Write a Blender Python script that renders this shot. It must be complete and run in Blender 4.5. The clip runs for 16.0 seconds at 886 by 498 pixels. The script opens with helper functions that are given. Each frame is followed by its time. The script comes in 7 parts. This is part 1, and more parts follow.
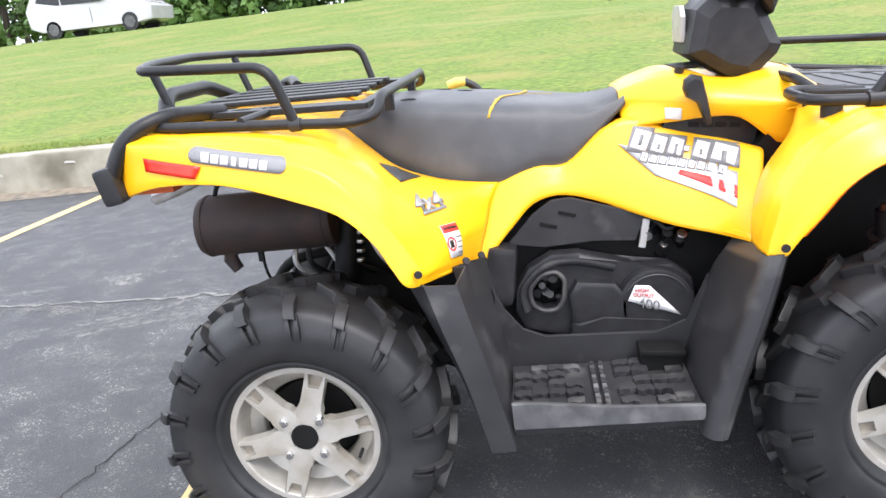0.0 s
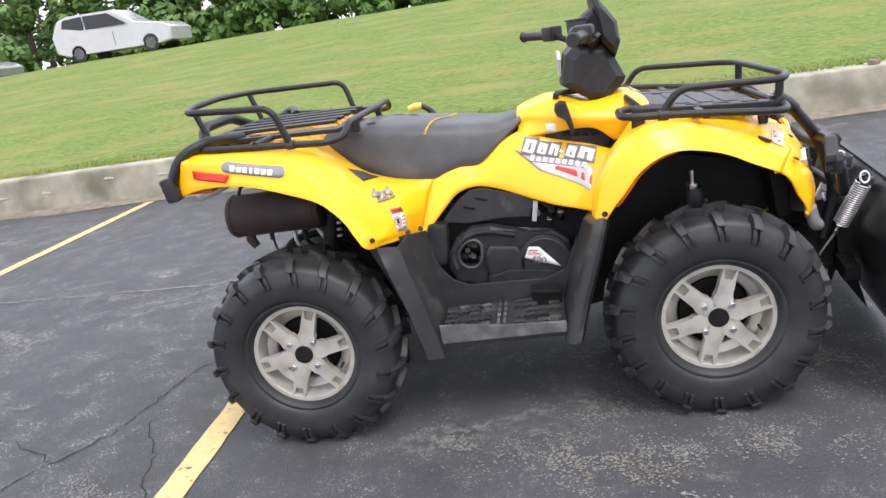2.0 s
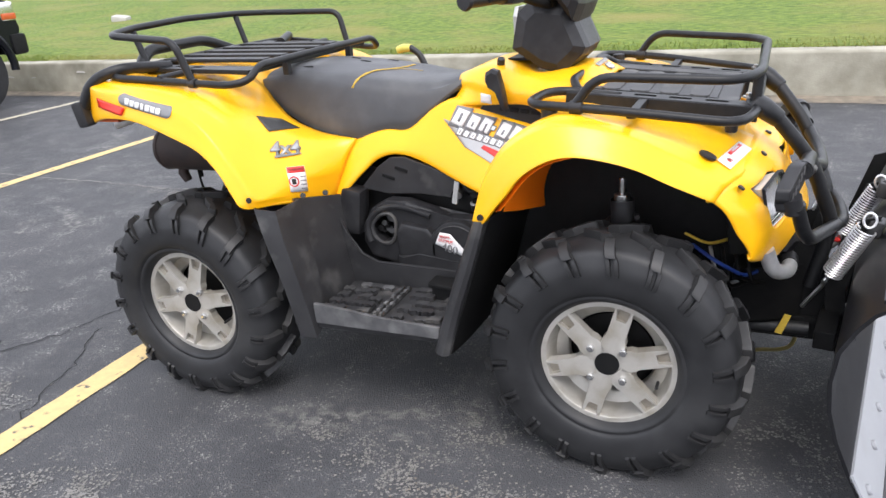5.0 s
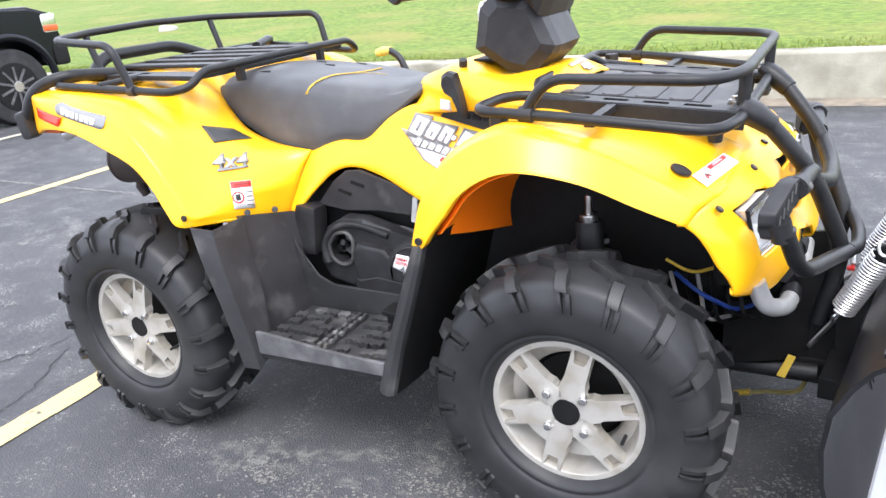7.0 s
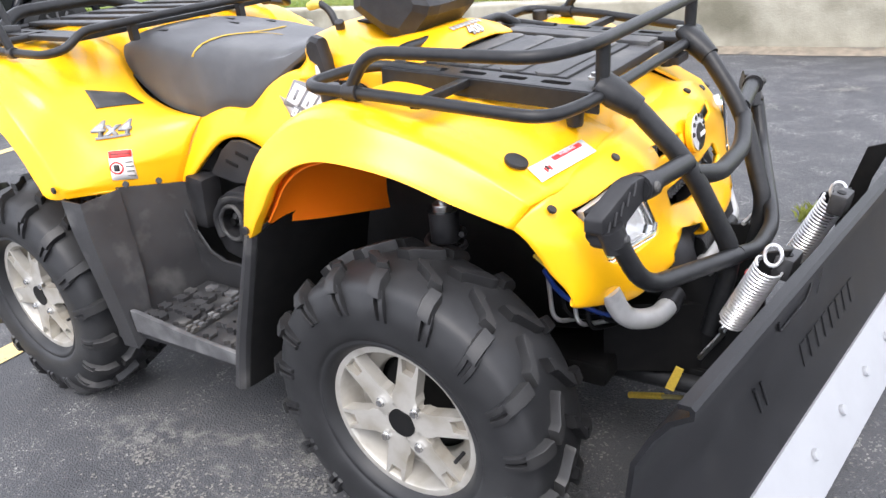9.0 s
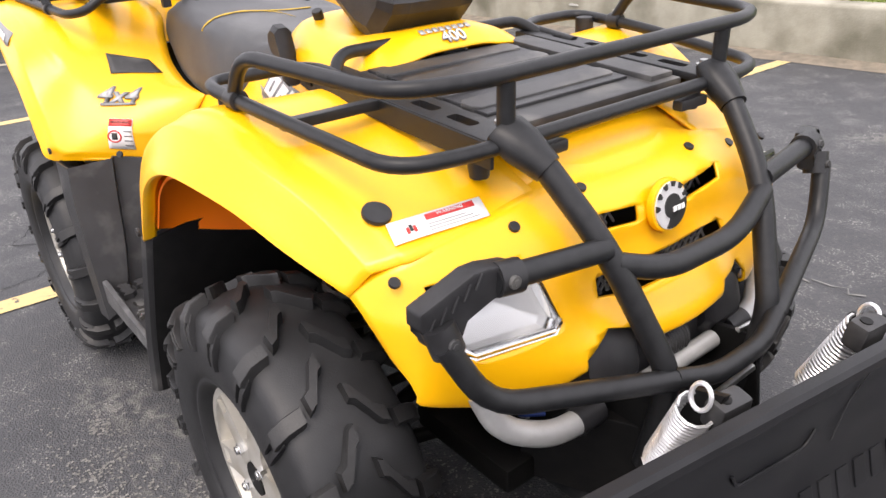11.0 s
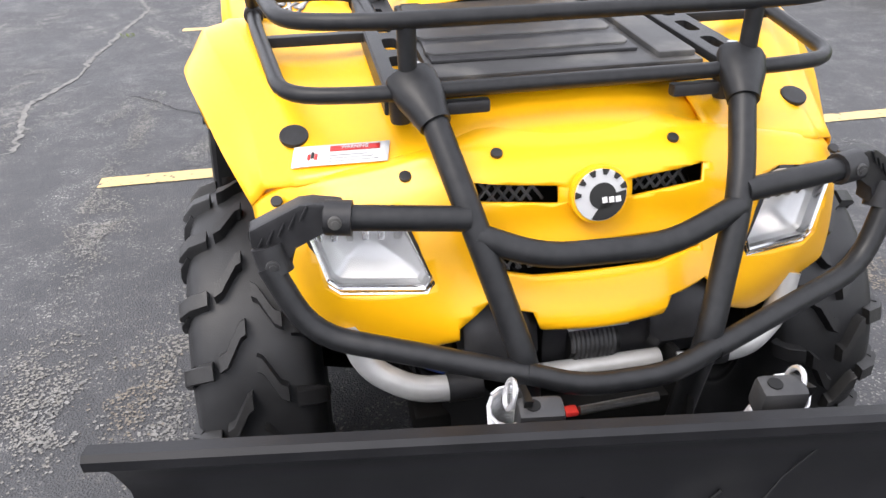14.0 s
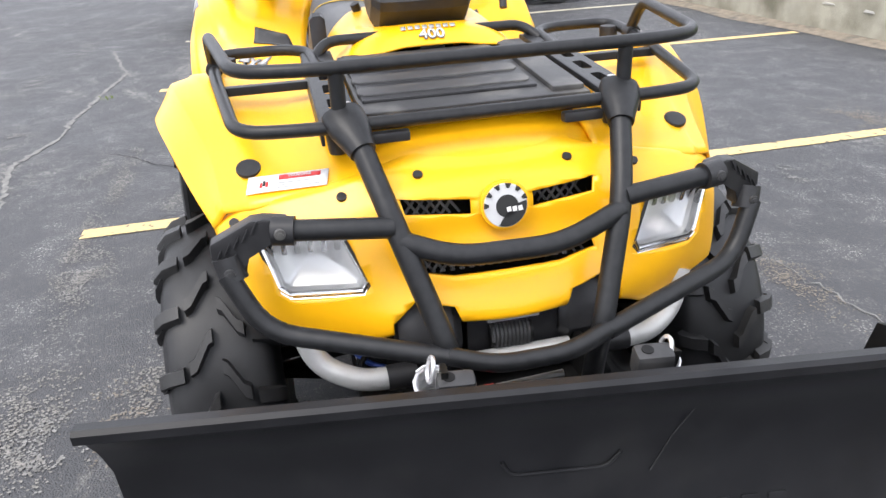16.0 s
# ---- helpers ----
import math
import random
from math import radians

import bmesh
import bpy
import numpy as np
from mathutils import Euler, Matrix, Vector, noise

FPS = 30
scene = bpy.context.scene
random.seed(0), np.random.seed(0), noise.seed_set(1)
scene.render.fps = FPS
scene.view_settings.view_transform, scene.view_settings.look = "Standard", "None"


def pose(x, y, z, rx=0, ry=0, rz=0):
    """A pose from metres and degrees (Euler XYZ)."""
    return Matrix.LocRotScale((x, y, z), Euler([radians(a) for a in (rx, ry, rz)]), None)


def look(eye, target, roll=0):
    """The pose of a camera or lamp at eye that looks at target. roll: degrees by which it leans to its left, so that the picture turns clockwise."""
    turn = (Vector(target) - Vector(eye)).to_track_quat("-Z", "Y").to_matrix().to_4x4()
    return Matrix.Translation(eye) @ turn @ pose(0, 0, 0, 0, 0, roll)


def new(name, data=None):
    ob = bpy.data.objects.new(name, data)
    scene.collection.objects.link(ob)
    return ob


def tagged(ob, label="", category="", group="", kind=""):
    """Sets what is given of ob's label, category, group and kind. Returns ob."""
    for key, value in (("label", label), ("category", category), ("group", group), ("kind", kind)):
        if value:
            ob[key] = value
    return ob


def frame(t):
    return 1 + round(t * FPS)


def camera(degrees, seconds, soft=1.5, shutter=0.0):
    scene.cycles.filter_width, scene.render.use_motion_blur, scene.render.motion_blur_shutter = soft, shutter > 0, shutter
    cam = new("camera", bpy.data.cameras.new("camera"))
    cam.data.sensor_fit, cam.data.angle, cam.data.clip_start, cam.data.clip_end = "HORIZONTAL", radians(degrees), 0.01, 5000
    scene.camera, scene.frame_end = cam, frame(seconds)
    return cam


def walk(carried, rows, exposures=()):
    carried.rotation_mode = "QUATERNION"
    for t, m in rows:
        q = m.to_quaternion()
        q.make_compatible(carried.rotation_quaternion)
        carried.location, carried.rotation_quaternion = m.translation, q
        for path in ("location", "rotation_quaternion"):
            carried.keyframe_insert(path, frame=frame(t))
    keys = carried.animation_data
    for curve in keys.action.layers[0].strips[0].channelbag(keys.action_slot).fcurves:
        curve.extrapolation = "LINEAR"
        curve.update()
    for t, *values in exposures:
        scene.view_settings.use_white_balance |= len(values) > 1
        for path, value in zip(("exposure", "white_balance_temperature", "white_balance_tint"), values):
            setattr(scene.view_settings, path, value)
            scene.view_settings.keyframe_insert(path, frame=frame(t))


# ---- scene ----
cam = camera(62.2, 16.0)
PATH = [
    (0, (-0.119, -1.928, 1.136), (-0.368, -0.031, 0.551), -6.4),
    (0.5, (-0.041, -2.328, 1.207), (-0.298, -0.432, 0.625), -6.2),
    (1, (-0.052, -2.323, 1.215), (-0.249, -0.427, 0.608), -3.9),
    (1.5, (-0.013, -2.299, 1.202), (-0.176, -0.418, 0.543), -6.5),
    (2, (0.193, -2.66, 1.241), (-0.111, -0.766, 0.676), -8.7),
    (2.5, (0.403, -2.655, 1.283), (-0.19, -0.821, 0.749), -5.1),
    (3, (0.536, -2.57, 1.279), (-0.09, -0.763, 0.695), -8.2),
    (3.5, (0.641, -2.413, 1.287), (0.094, -0.575, 0.718), -5.8),
    (4, (0.687, -2.311, 1.279), (0.05, -0.508, 0.692), -6.4),
    (4.5, (0.819, -2.213, 1.259), (0.117, -0.469, 0.577), -4.8),
    (4.7, (0.884, -2.178, 1.257), (0.128, -0.477, 0.525), -4.0),
    (6.8, (1.099, -1.835, 1.209), (0.195, -0.197, 0.5), -5.7),
    (7, (1.102, -1.807, 1.196), (0.172, -0.184, 0.49), -5.5),
    (7.5, (1.133, -1.738, 1.195), (0.11, -0.19, 0.45), -7.1),
    (8, (1.263, -1.609, 1.189), (0.19, -0.084, 0.467), -5.7),
    (8.5, (1.39, -1.493, 1.198), (0.298, -0.008, 0.42), -4.7),
    (9, (1.415, -1.406, 1.185), (0.332, 0.055, 0.352), -6.5),
    (9.5, (1.405, -1.288, 1.186), (0.333, 0.17, 0.337), -6.8),
    (10, (1.461, -1.157, 1.165), (0.253, 0.188, 0.31), -6.8),
    (10.2, (1.515, -1.091, 1.176), (0.229, 0.187, 0.33), -6.1),
    (12.3, (1.647, -0.629, 1.151), (0.11, 0.211, 0.186), -1.1),
    (12.5, (1.657, -0.596, 1.154), (0.099, 0.18, 0.169), -0.8),
    (13, (1.707, -0.482, 1.164), (0.08, 0.107, 0.161), -0.2),
    (13.5, (1.775, -0.385, 1.167), (0.093, -0.001, 0.155), 0.9),
    (14, (1.849, -0.37, 1.155), (0.126, -0.047, 0.193), -1.1),
    (14.5, (1.944, -0.358, 1.159), (0.183, -0.083, 0.251), -0.6),
    (15, (2.006, -0.343, 1.168), (0.225, -0.062, 0.303), -0.8),
    (15.5, (2.026, -0.332, 1.174), (0.241, -0.031, 0.322), -1.9),
    (16, (2.055, -0.327, 1.18), (0.282, 0.052, 0.335), -3.0),
]
EXPO = [(0.0, 1.45, 6350, 12), (0.5, 1.16, 6400, 12), (1.0, 1.0, 6550, 12), (3.0, 1.0, 6550, 12), (4.7, 0.9, 6500, 12), (7.0, 1.56, 6250, 12), (8.5, 1.5, 6350, 12), (10.0, 1.1, 6700, 14), (12.5, 1.02, 7250, 17), (13.5, 1.08, 6800, 14), (16.0, 1.12, 6550, 11)]
walk(cam, [(t, look(eye, target, roll)) for t, eye, target, roll in PATH], EXPO)

# ---- world and light: bright overcast sky ----
world = bpy.data.worlds.new("overcast_sky")
scene.world = world
world.use_nodes = True
wn, wl = world.node_tree.nodes, world.node_tree.links
wn.clear()
sky = wn.new("ShaderNodeTexSky")
sky.sky_type, sky.sun_disc = "NISHITA", False
sky.sun_elevation, sky.sun_rotation = radians(58), radians(150)
sky.dust_density, sky.air_density, sky.ozone_density = 4.0, 1.0, 1.0
veil = wn.new("ShaderNodeMix")
veil.data_type = "RGBA"
veil.inputs[0].default_value = 0.8
veil.inputs[7].default_value = (11.35, 11.8, 13.0, 1)
wl.new(sky.outputs[0], veil.inputs[6])
back = wn.new("ShaderNodeBackground")
back.inputs[1].default_value = 0.1
wout = wn.new("ShaderNodeOutputWorld")
wl.new(veil.outputs[2], back.inputs[0])
wl.new(back.outputs[0], wout.inputs[0])

sun = new("sun", bpy.data.lights.new("sun", "SUN"))
sun.data.energy, sun.data.angle, sun.data.color = 1.1, radians(25), (1.0, 0.965, 0.92)
sun.matrix_world = look((3.0, -4.5, 8.5), (0, 0, 0))


# ---- materials ----
def material(name, base, rough=0.5, metal=0.0, spec=0.5, other=None, scale=40.0, mix=0.5, detail=6.0,
             bump=0.0, bump_scale=200.0, stain=None, stain_scale=3.0, stain_lo=0.55, stain_hi=0.75, coat=0.0, rough_var=0.0, bump_dist=0.002):
    """A node material: base colour broken up by fine grain and broad stains, with fine relief."""
    m = bpy.data.materials.new(name)
    m.use_nodes = True
    n, l = m.node_tree.nodes, m.node_tree.links
    b = n["Principled BSDF"]
    b.inputs["Roughness"].default_value, b.inputs["Metallic"].default_value = rough, metal
    b.inputs["Specular IOR Level"].default_value = spec
    b.inputs["Coat Weight"].default_value = coat
    b.inputs["Coat Roughness"].default_value = 0.15
    co = n.new("ShaderNodeTexCoord")
    col = n.new("ShaderNodeMix")
    col.data_type = "RGBA"
    col.inputs[6].default_value, col.inputs[7].default_value = (*base, 1), (*(other or [c * 0.8 for c in base]), 1)
    g = n.new("ShaderNodeTexNoise")
    g.inputs["Scale"].default_value, g.inputs["Detail"].default_value = scale, detail
    l.new(co.outputs["Object"], g.inputs["Vector"])
    r = n.new("ShaderNodeValToRGB")
    r.color_ramp.elements[0].position, r.color_ramp.elements[1].position = 0.35, 0.7
    r.color_ramp.elements[1].color = (mix * 2, mix * 2, mix * 2, 1) if mix < 0.5 else (1, 1, 1, 1)
    l.new(g.outputs["Fac"], r.inputs[0])
    l.new(r.outputs[0], col.inputs[0])
    out = col.outputs[2]
    if stain:
        s = n.new("ShaderNodeTexNoise")
        s.inputs["Scale"].default_value, s.inputs["Detail"].default_value = stain_scale, 8
        l.new(co.outputs["Object"], s.inputs["Vector"])
        sr = n.new("ShaderNodeValToRGB")
        sr.color_ramp.elements[0].position, sr.color_ramp.elements[1].position = stain_lo, stain_hi
        l.new(s.outputs["Fac"], sr.inputs[0])
        sm = n.new("ShaderNodeMix")
        sm.data_type = "RGBA"
        sm.inputs[7].default_value = (*stain, 1)
        l.new(sr.outputs[0], sm.inputs[0])
        l.new(out, sm.inputs[6])
        out = sm.outputs[2]
    l.new(out, b.inputs["Base Color"])
    if rough_var:
        mr = n.new("ShaderNodeMapRange")
        mr.inputs["To Min"].default_value, mr.inputs["To Max"].default_value = rough - rough_var, rough + rough_var
        l.new(g.outputs["Fac"], mr.inputs["Value"])
        l.new(mr.outputs[0], b.inputs["Roughness"])
    if bump:
        t = n.new("ShaderNodeTexNoise")
        t.inputs["Scale"].default_value, t.inputs["Detail"].default_value = bump_scale, 4
        l.new(co.outputs["Object"], t.inputs["Vector"])
        bp = n.new("ShaderNodeBump")
        bp.inputs["Strength"].default_value, bp.inputs["Distance"].default_value = bump, bump_dist
        l.new(t.outputs["Fac"], bp.inputs["Height"])
        l.new(bp.outputs[0], b.inputs["Normal"])
    return m


M_YEL = material("yellow_plastic", (0.95, 0.475, 0.005), 0.34, other=(0.91, 0.44, 0.004), scale=5, mix=0.4, bump=0.03, bump_scale=600, coat=0.12, rough_var=0.05)
# Orange stands in for daylight glowing through the yellow fender plastic.
M_ORANGE = material("yellow_plastic_lit_through", (0.98, 0.20, 0.002), 0.5, other=(0.95, 0.18, 0.002), scale=8)
M_BLK = material("black_plastic", (0.013, 0.013, 0.0143), 0.44, spec=0.38, other=(0.024, 0.024, 0.0258), scale=30, bump=0.12, bump_scale=900, stain=(0.045, 0.0445, 0.0445), stain_scale=7, stain_lo=0.55, stain_hi=0.85)
M_GUARD = material("scuffed_black_plastic", (0.020, 0.020, 0.0215), 0.46, spec=0.42, other=(0.034, 0.034, 0.0355), scale=9, bump=0.14, bump_scale=600, stain=(0.085, 0.083, 0.08), stain_scale=11, stain_lo=0.56, stain_hi=0.8)
M_GREYP = material("scuffed_grey_plastic", (0.04, 0.04, 0.041), 0.52, other=(0.026, 0.026, 0.027), scale=25, bump=0.1, bump_scale=500, stain=(0.13, 0.125, 0.115), stain_scale=12, stain_lo=0.5, stain_hi=0.8)
M_TUBE = material("black_powder_coat", (0.010, 0.0105, 0.0115), 0.42, spec=0.34, other=(0.017, 0.0175, 0.019), scale=60, bump=0.1, bump_scale=1100, rough_var=0.06)
# Near black: dark parts, base lowered further for the shade in the wheel wells.
M_DARK = material("dark_parts_and_shade", (0.004, 0.004, 0.0042), 0.58, spec=0.26, other=(0.008, 0.0079, 0.0077), scale=30)
M_SEAT = material("grey_black_vinyl", (0.06, 0.062, 0.066), 0.48, other=(0.045, 0.046, 0.05), scale=14, bump=0.2, bump_scale=700, stain=(0.12, 0.12, 0.12), stain_scale=5, stain_lo=0.5, stain_hi=0.8)
M_TYRE = material("tyre_rubber", (0.012, 0.0124, 0.0134), 0.5, spec=0.42, other=(0.021, 0.0214, 0.0228), scale=18, bump=0.16, bump_scale=420, stain=(0.046, 0.0463, 0.047), stain_scale=6, stain_lo=0.5, stain_hi=0.85)
M_LUG = material("dusty_lug_rubber", (0.011, 0.011, 0.0118), 0.48, spec=0.45, other=(0.02, 0.02, 0.0206), scale=22, bump=0.25, bump_scale=300, stain=(0.036, 0.0355, 0.0345), stain_scale=9, stain_lo=0.52, stain_hi=0.85)
M_RIM = material("cast_aluminium", (0.53, 0.51, 0.465), 0.42, metal=0.5, other=(0.46, 0.44, 0.395), scale=20, bump=0.05, bump_scale=500, stain=(0.33, 0.29, 0.22), stain_scale=15, stain_lo=0.5, stain_hi=0.8)
# Spoke pocket floors: darker than the rim, so the shallow recess looks shaded.
M_RIMIN = material("pocket_dark_aluminium", (0.33, 0.3, 0.25), 0.6, metal=0.3, other=(0.25, 0.22, 0.18), scale=30, stain=(0.15, 0.12, 0.08), stain_scale=12)
M_CHROME = material("chrome", (0.75, 0.75, 0.75), 0.13, metal=1.0, scale=20, mix=0.2)
M_REFL = material("lamp_reflector", (0.80, 0.80, 0.80), 0.36, metal=0.5, scale=20, mix=0.2)
M_STEEL = material("zinc_steel", (0.58, 0.58, 0.57), 0.3, metal=1.0, other=(0.45, 0.44, 0.43), scale=60)
M_SILVER = material("silver_paint", (0.52, 0.52, 0.51), 0.38, metal=0.3, other=(0.42, 0.42, 0.41), scale=25, stain=(0.22, 0.21, 0.19), stain_scale=14)
M_RUST = material("rusty_muffler", (0.02, 0.0135, 0.012), 0.7, other=(0.034, 0.02, 0.016), scale=25, bump=0.1, bump_scale=300, stain=(0.05, 0.027, 0.018), stain_scale=9)
M_RED = material("red_reflector", (0.72, 0.03, 0.012), 0.25, other=(0.6, 0.02, 0.01), scale=60)
M_WHITE = material("white_print", (0.78, 0.77, 0.76), 0.4, scale=30, mix=0.2)
M_REDP = material("red_print", (0.62, 0.035, 0.03), 0.4, scale=30, mix=0.2)
M_GREYPR = material("grey_print", (0.2, 0.2, 0.205), 0.4, scale=30, mix=0.2)
M_SILPR = material("silver_print", (0.42, 0.42, 0.42), 0.35, metal=0.3, scale=30, mix=0.2)
M_BLKPR = material("black_print", (0.02, 0.02, 0.02), 0.4, scale=30, mix=0.2)
M_BLADE = material("black_poly_blade", (0.0085, 0.0087, 0.010), 0.4, spec=0.28, other=(0.0145, 0.0147, 0.0165), scale=12, bump=0.1, bump_scale=700, stain=(0.03, 0.03, 0.03), stain_scale=4, stain_lo=0.6, stain_hi=0.9, rough_var=0.06)
M_WEAR = material("grey_wear_bar", (0.345, 0.355, 0.372), 0.5, other=(0.325, 0.333, 0.35), scale=14, stain=(0.27, 0.27, 0.272), stain_scale=5, stain_lo=0.62, stain_hi=0.85)
M_SCUFFED = material("worn_pale_plastic", (0.085, 0.085, 0.087), 0.5, other=(0.05, 0.05, 0.052), scale=25, bump=0.2, bump_scale=400, stain=(0.17, 0.17, 0.168), stain_scale=14, stain_lo=0.48, stain_hi=0.75)
M_BADGE = material("bright_badge_silver", (0.72, 0.72, 0.72), 0.3, metal=0.3, scale=20, mix=0.2)
M_SPRING = material("bright_spring_steel", (0.78, 0.78, 0.79), 0.28, metal=0.6, other=(0.55, 0.55, 0.56), scale=60)
M_HYDRANT = material("faded_red_paint", (0.55, 0.06, 0.055), 0.5, other=(0.45, 0.05, 0.045), scale=12, stain=(0.6, 0.14, 0.12), stain_scale=6)
M_STRAP = material("yellow_webbing", (0.72, 0.5, 0.06), 0.8, other=(0.55, 0.38, 0.05), scale=200, bump=0.3, bump_scale=900)
M_HOSE = material("blue_hose", (0.02, 0.06, 0.3), 0.4, scale=30)
M_CLOUDY = material("cloudy_hose", (0.45, 0.36, 0.12), 0.35, scale=30)
M_TEAR = material("yellow_foam", (0.55, 0.36, 0.05), 0.9, other=(0.35, 0.24, 0.04), scale=90)
M_PALEY = material("pale_yellow_rubber", (0.72, 0.62, 0.13), 0.5, scale=30)


def clear_pane(name):
    """A thin clear lens: what lies behind it, under a light gloss."""
    m = bpy.data.materials.new(name)
    m.use_nodes = True
    n, l = m.node_tree.nodes, m.node_tree.links
    n.remove(n["Principled BSDF"])
    a, g, x = n.new("ShaderNodeBsdfTransparent"), n.new("ShaderNodeBsdfGlossy"), n.new("ShaderNodeMixShader")
    a.inputs[0].default_value = (0.95, 0.955, 0.96, 1)
    g.inputs["Roughness"].default_value = 0.08
    x.inputs[0].default_value = 0.14
    l.new(a.outputs[0], x.inputs[1])
    l.new(g.outputs[0], x.inputs[2])
    l.new(x.outputs[0], n["Material Output"].inputs[0])
    return m


M_GLASS = clear_pane("clear_lens")
M_TINT = material("dark_car_glass", (0.02, 0.023, 0.026), 0.3, scale=10)


def asphalt_material():
    m = bpy.data.materials.new("worn_asphalt")
    m.use_nodes = True
    n, l = m.node_tree.nodes, m.node_tree.links
    b = n["Principled BSDF"]
    co = n.new("ShaderNodeTexCoord")

    def tex(scale, detail=6, rough=0.6, dist=0.0):
        t = n.new("ShaderNodeTexNoise")
        t.inputs["Scale"].default_value, t.inputs["Detail"].default_value = scale, detail
        t.inputs["Roughness"].default_value, t.inputs["Distortion"].default_value = rough, dist
        l.new(co.outputs["Object"], t.inputs["Vector"])
        return t

    def ramp(src, a, c, lo=0.0, hi=1.0):
        r = n.new("ShaderNodeMapRange")
        r.interpolation_type = "SMOOTHSTEP"
        r.inputs["From Min"].default_value, r.inputs["From Max"].default_value = a, c
        r.inputs["To Min"].default_value, r.inputs["To Max"].default_value = lo, hi
        l.new(src, r.inputs["Value"])
        return r.outputs[0]

    def blend(fac, under, over):
        x = n.new("ShaderNodeMix")
        x.data_type = "RGBA"
        l.new(fac, x.inputs[0])
        for sock, v in ((x.inputs[6], under), (x.inputs[7], over)):
            if isinstance(v, tuple):
                sock.default_value = (*v, 1)
            else:
                l.new(v, sock)
        return x.outputs[2]

    def times(a, c):
        x = n.new("ShaderNodeMath")
        x.operation = "MULTIPLY"
        l.new(a, x.inputs[0])
        l.new(c, x.inputs[1])
        return x.outputs[0]

    grain = n.new("ShaderNodeTexVoronoi")
    grain.inputs["Scale"].default_value = 210
    l.new(co.outputs["Object"], grain.inputs["Vector"])
    chips = n.new("ShaderNodeSeparateColor")
    l.new(grain.outputs["Color"], chips.inputs[0])
    drawn = n.new("ShaderNodeMapping")
    drawn.inputs["Rotation"].default_value, drawn.inputs["Scale"].default_value = (0, 0, 0.25), (0.75, 1.25, 1)
    l.new(co.outputs["Object"], drawn.inputs["Vector"])
    broad = tex(0.9, 7, 0.62)
    mid = tex(5.0, 8, 0.7)
    fleck = tex(26.0, 5, 0.7)
    worn = tex(1.1, 9, 0.72, 0.8)
    l.new(drawn.outputs[0], worn.inputs["Vector"])
    c = blend(ramp(broad.outputs["Fac"], 0.35, 0.7), (0.036, 0.037, 0.0405), (0.066, 0.067, 0.071))
    c = blend(ramp(mid.outputs["Fac"], 0.42, 0.75, 0.0, 0.55), c, (0.090, 0.090, 0.093))
    sp = times(ramp(chips.outputs[0], 0.84, 0.93), ramp(mid.outputs["Fac"], 0.44, 0.66))
    c = blend(sp, c, (0.27, 0.26, 0.245))
    rare = times(ramp(chips.outputs[1], 0.95, 0.98, 0.0, 0.5), ramp(fleck.outputs["Fac"], 0.4, 0.6))
    c = blend(rare, c, (0.22, 0.205, 0.185))
    pale = times(ramp(worn.outputs["Fac"], 0.56, 0.70, 0.0, 0.75), ramp(fleck.outputs["Fac"], 0.42, 0.58))
    c = blend(pale, c, (0.27, 0.26, 0.235))
    l.new(c, b.inputs["Base Color"])
    b.inputs["Roughness"].default_value = 0.72
    l.new(ramp(broad.outputs["Fac"], 0.3, 0.7, 0.55, 0.82), b.inputs["Roughness"])
    fine = n.new("ShaderNodeBump")
    fine.inputs["Strength"].default_value, fine.inputs["Distance"].default_value = 0.8, 0.004
    l.new(grain.outputs["Distance"], fine.inputs["Height"])
    l.new(fine.outputs[0], b.inputs["Normal"])
    return m


M_ASPH = asphalt_material()
M_LINE = material("worn_yellow_line", (0.62, 0.46, 0.2), 0.75, other=(0.5, 0.38, 0.18), scale=30, bump=0.5, bump_scale=150, stain=(0.09, 0.085, 0.08), stain_scale=22, stain_lo=0.6, stain_hi=0.68)
M_PALELINE = material("faded_white_line", (0.55, 0.5, 0.36), 0.75, other=(0.35, 0.33, 0.28), scale=20, stain=(0.08, 0.08, 0.08), stain_scale=14, stain_lo=0.6, stain_hi=0.7)
M_CRACK = material("crack", (0.012, 0.012, 0.012), 0.9, scale=40)
M_CONC = material("weathered_concrete", (0.37, 0.35, 0.28), 0.85, other=(0.27, 0.255, 0.2), scale=6, bump=0.5, bump_scale=60, stain=(0.15, 0.14, 0.10), stain_scale=2.2, stain_lo=0.46, stain_hi=0.70, bump_dist=0.006)
M_DIRT = material("sandy_dirt", (0.24, 0.2, 0.15), 0.9, other=(0.15, 0.13, 0.1), scale=14, bump=0.6, bump_scale=90, stain=(0.08, 0.075, 0.07), stain_scale=5, bump_dist=0.006)
M_GRASSG = material("mown_turf", (0.050, 0.095, 0.007), 0.9, other=(0.170, 0.232, 0.028), scale=24, mix=0.6, detail=10, bump=0.7, bump_scale=55, stain=(0.20, 0.18, 0.045), stain_scale=1.6, stain_lo=0.46, stain_hi=0.78, bump_dist=0.012)
def stretch(m, factor):
    """Draws a material's broad stains out along x."""
    n, l = m.node_tree.nodes, m.node_tree.links
    mp = n.new("ShaderNodeMapping")
    mp.inputs["Scale"].default_value = (factor, 1, 1)
    co = [q for q in n if q.bl_idname == "ShaderNodeTexCoord"][0]
    l.new(co.outputs["Object"], mp.inputs["Vector"])
    for q in [q for q in n if q.bl_idname == "ShaderNodeTexNoise"][:2]:
        l.new(mp.outputs[0], q.inputs["Vector"])


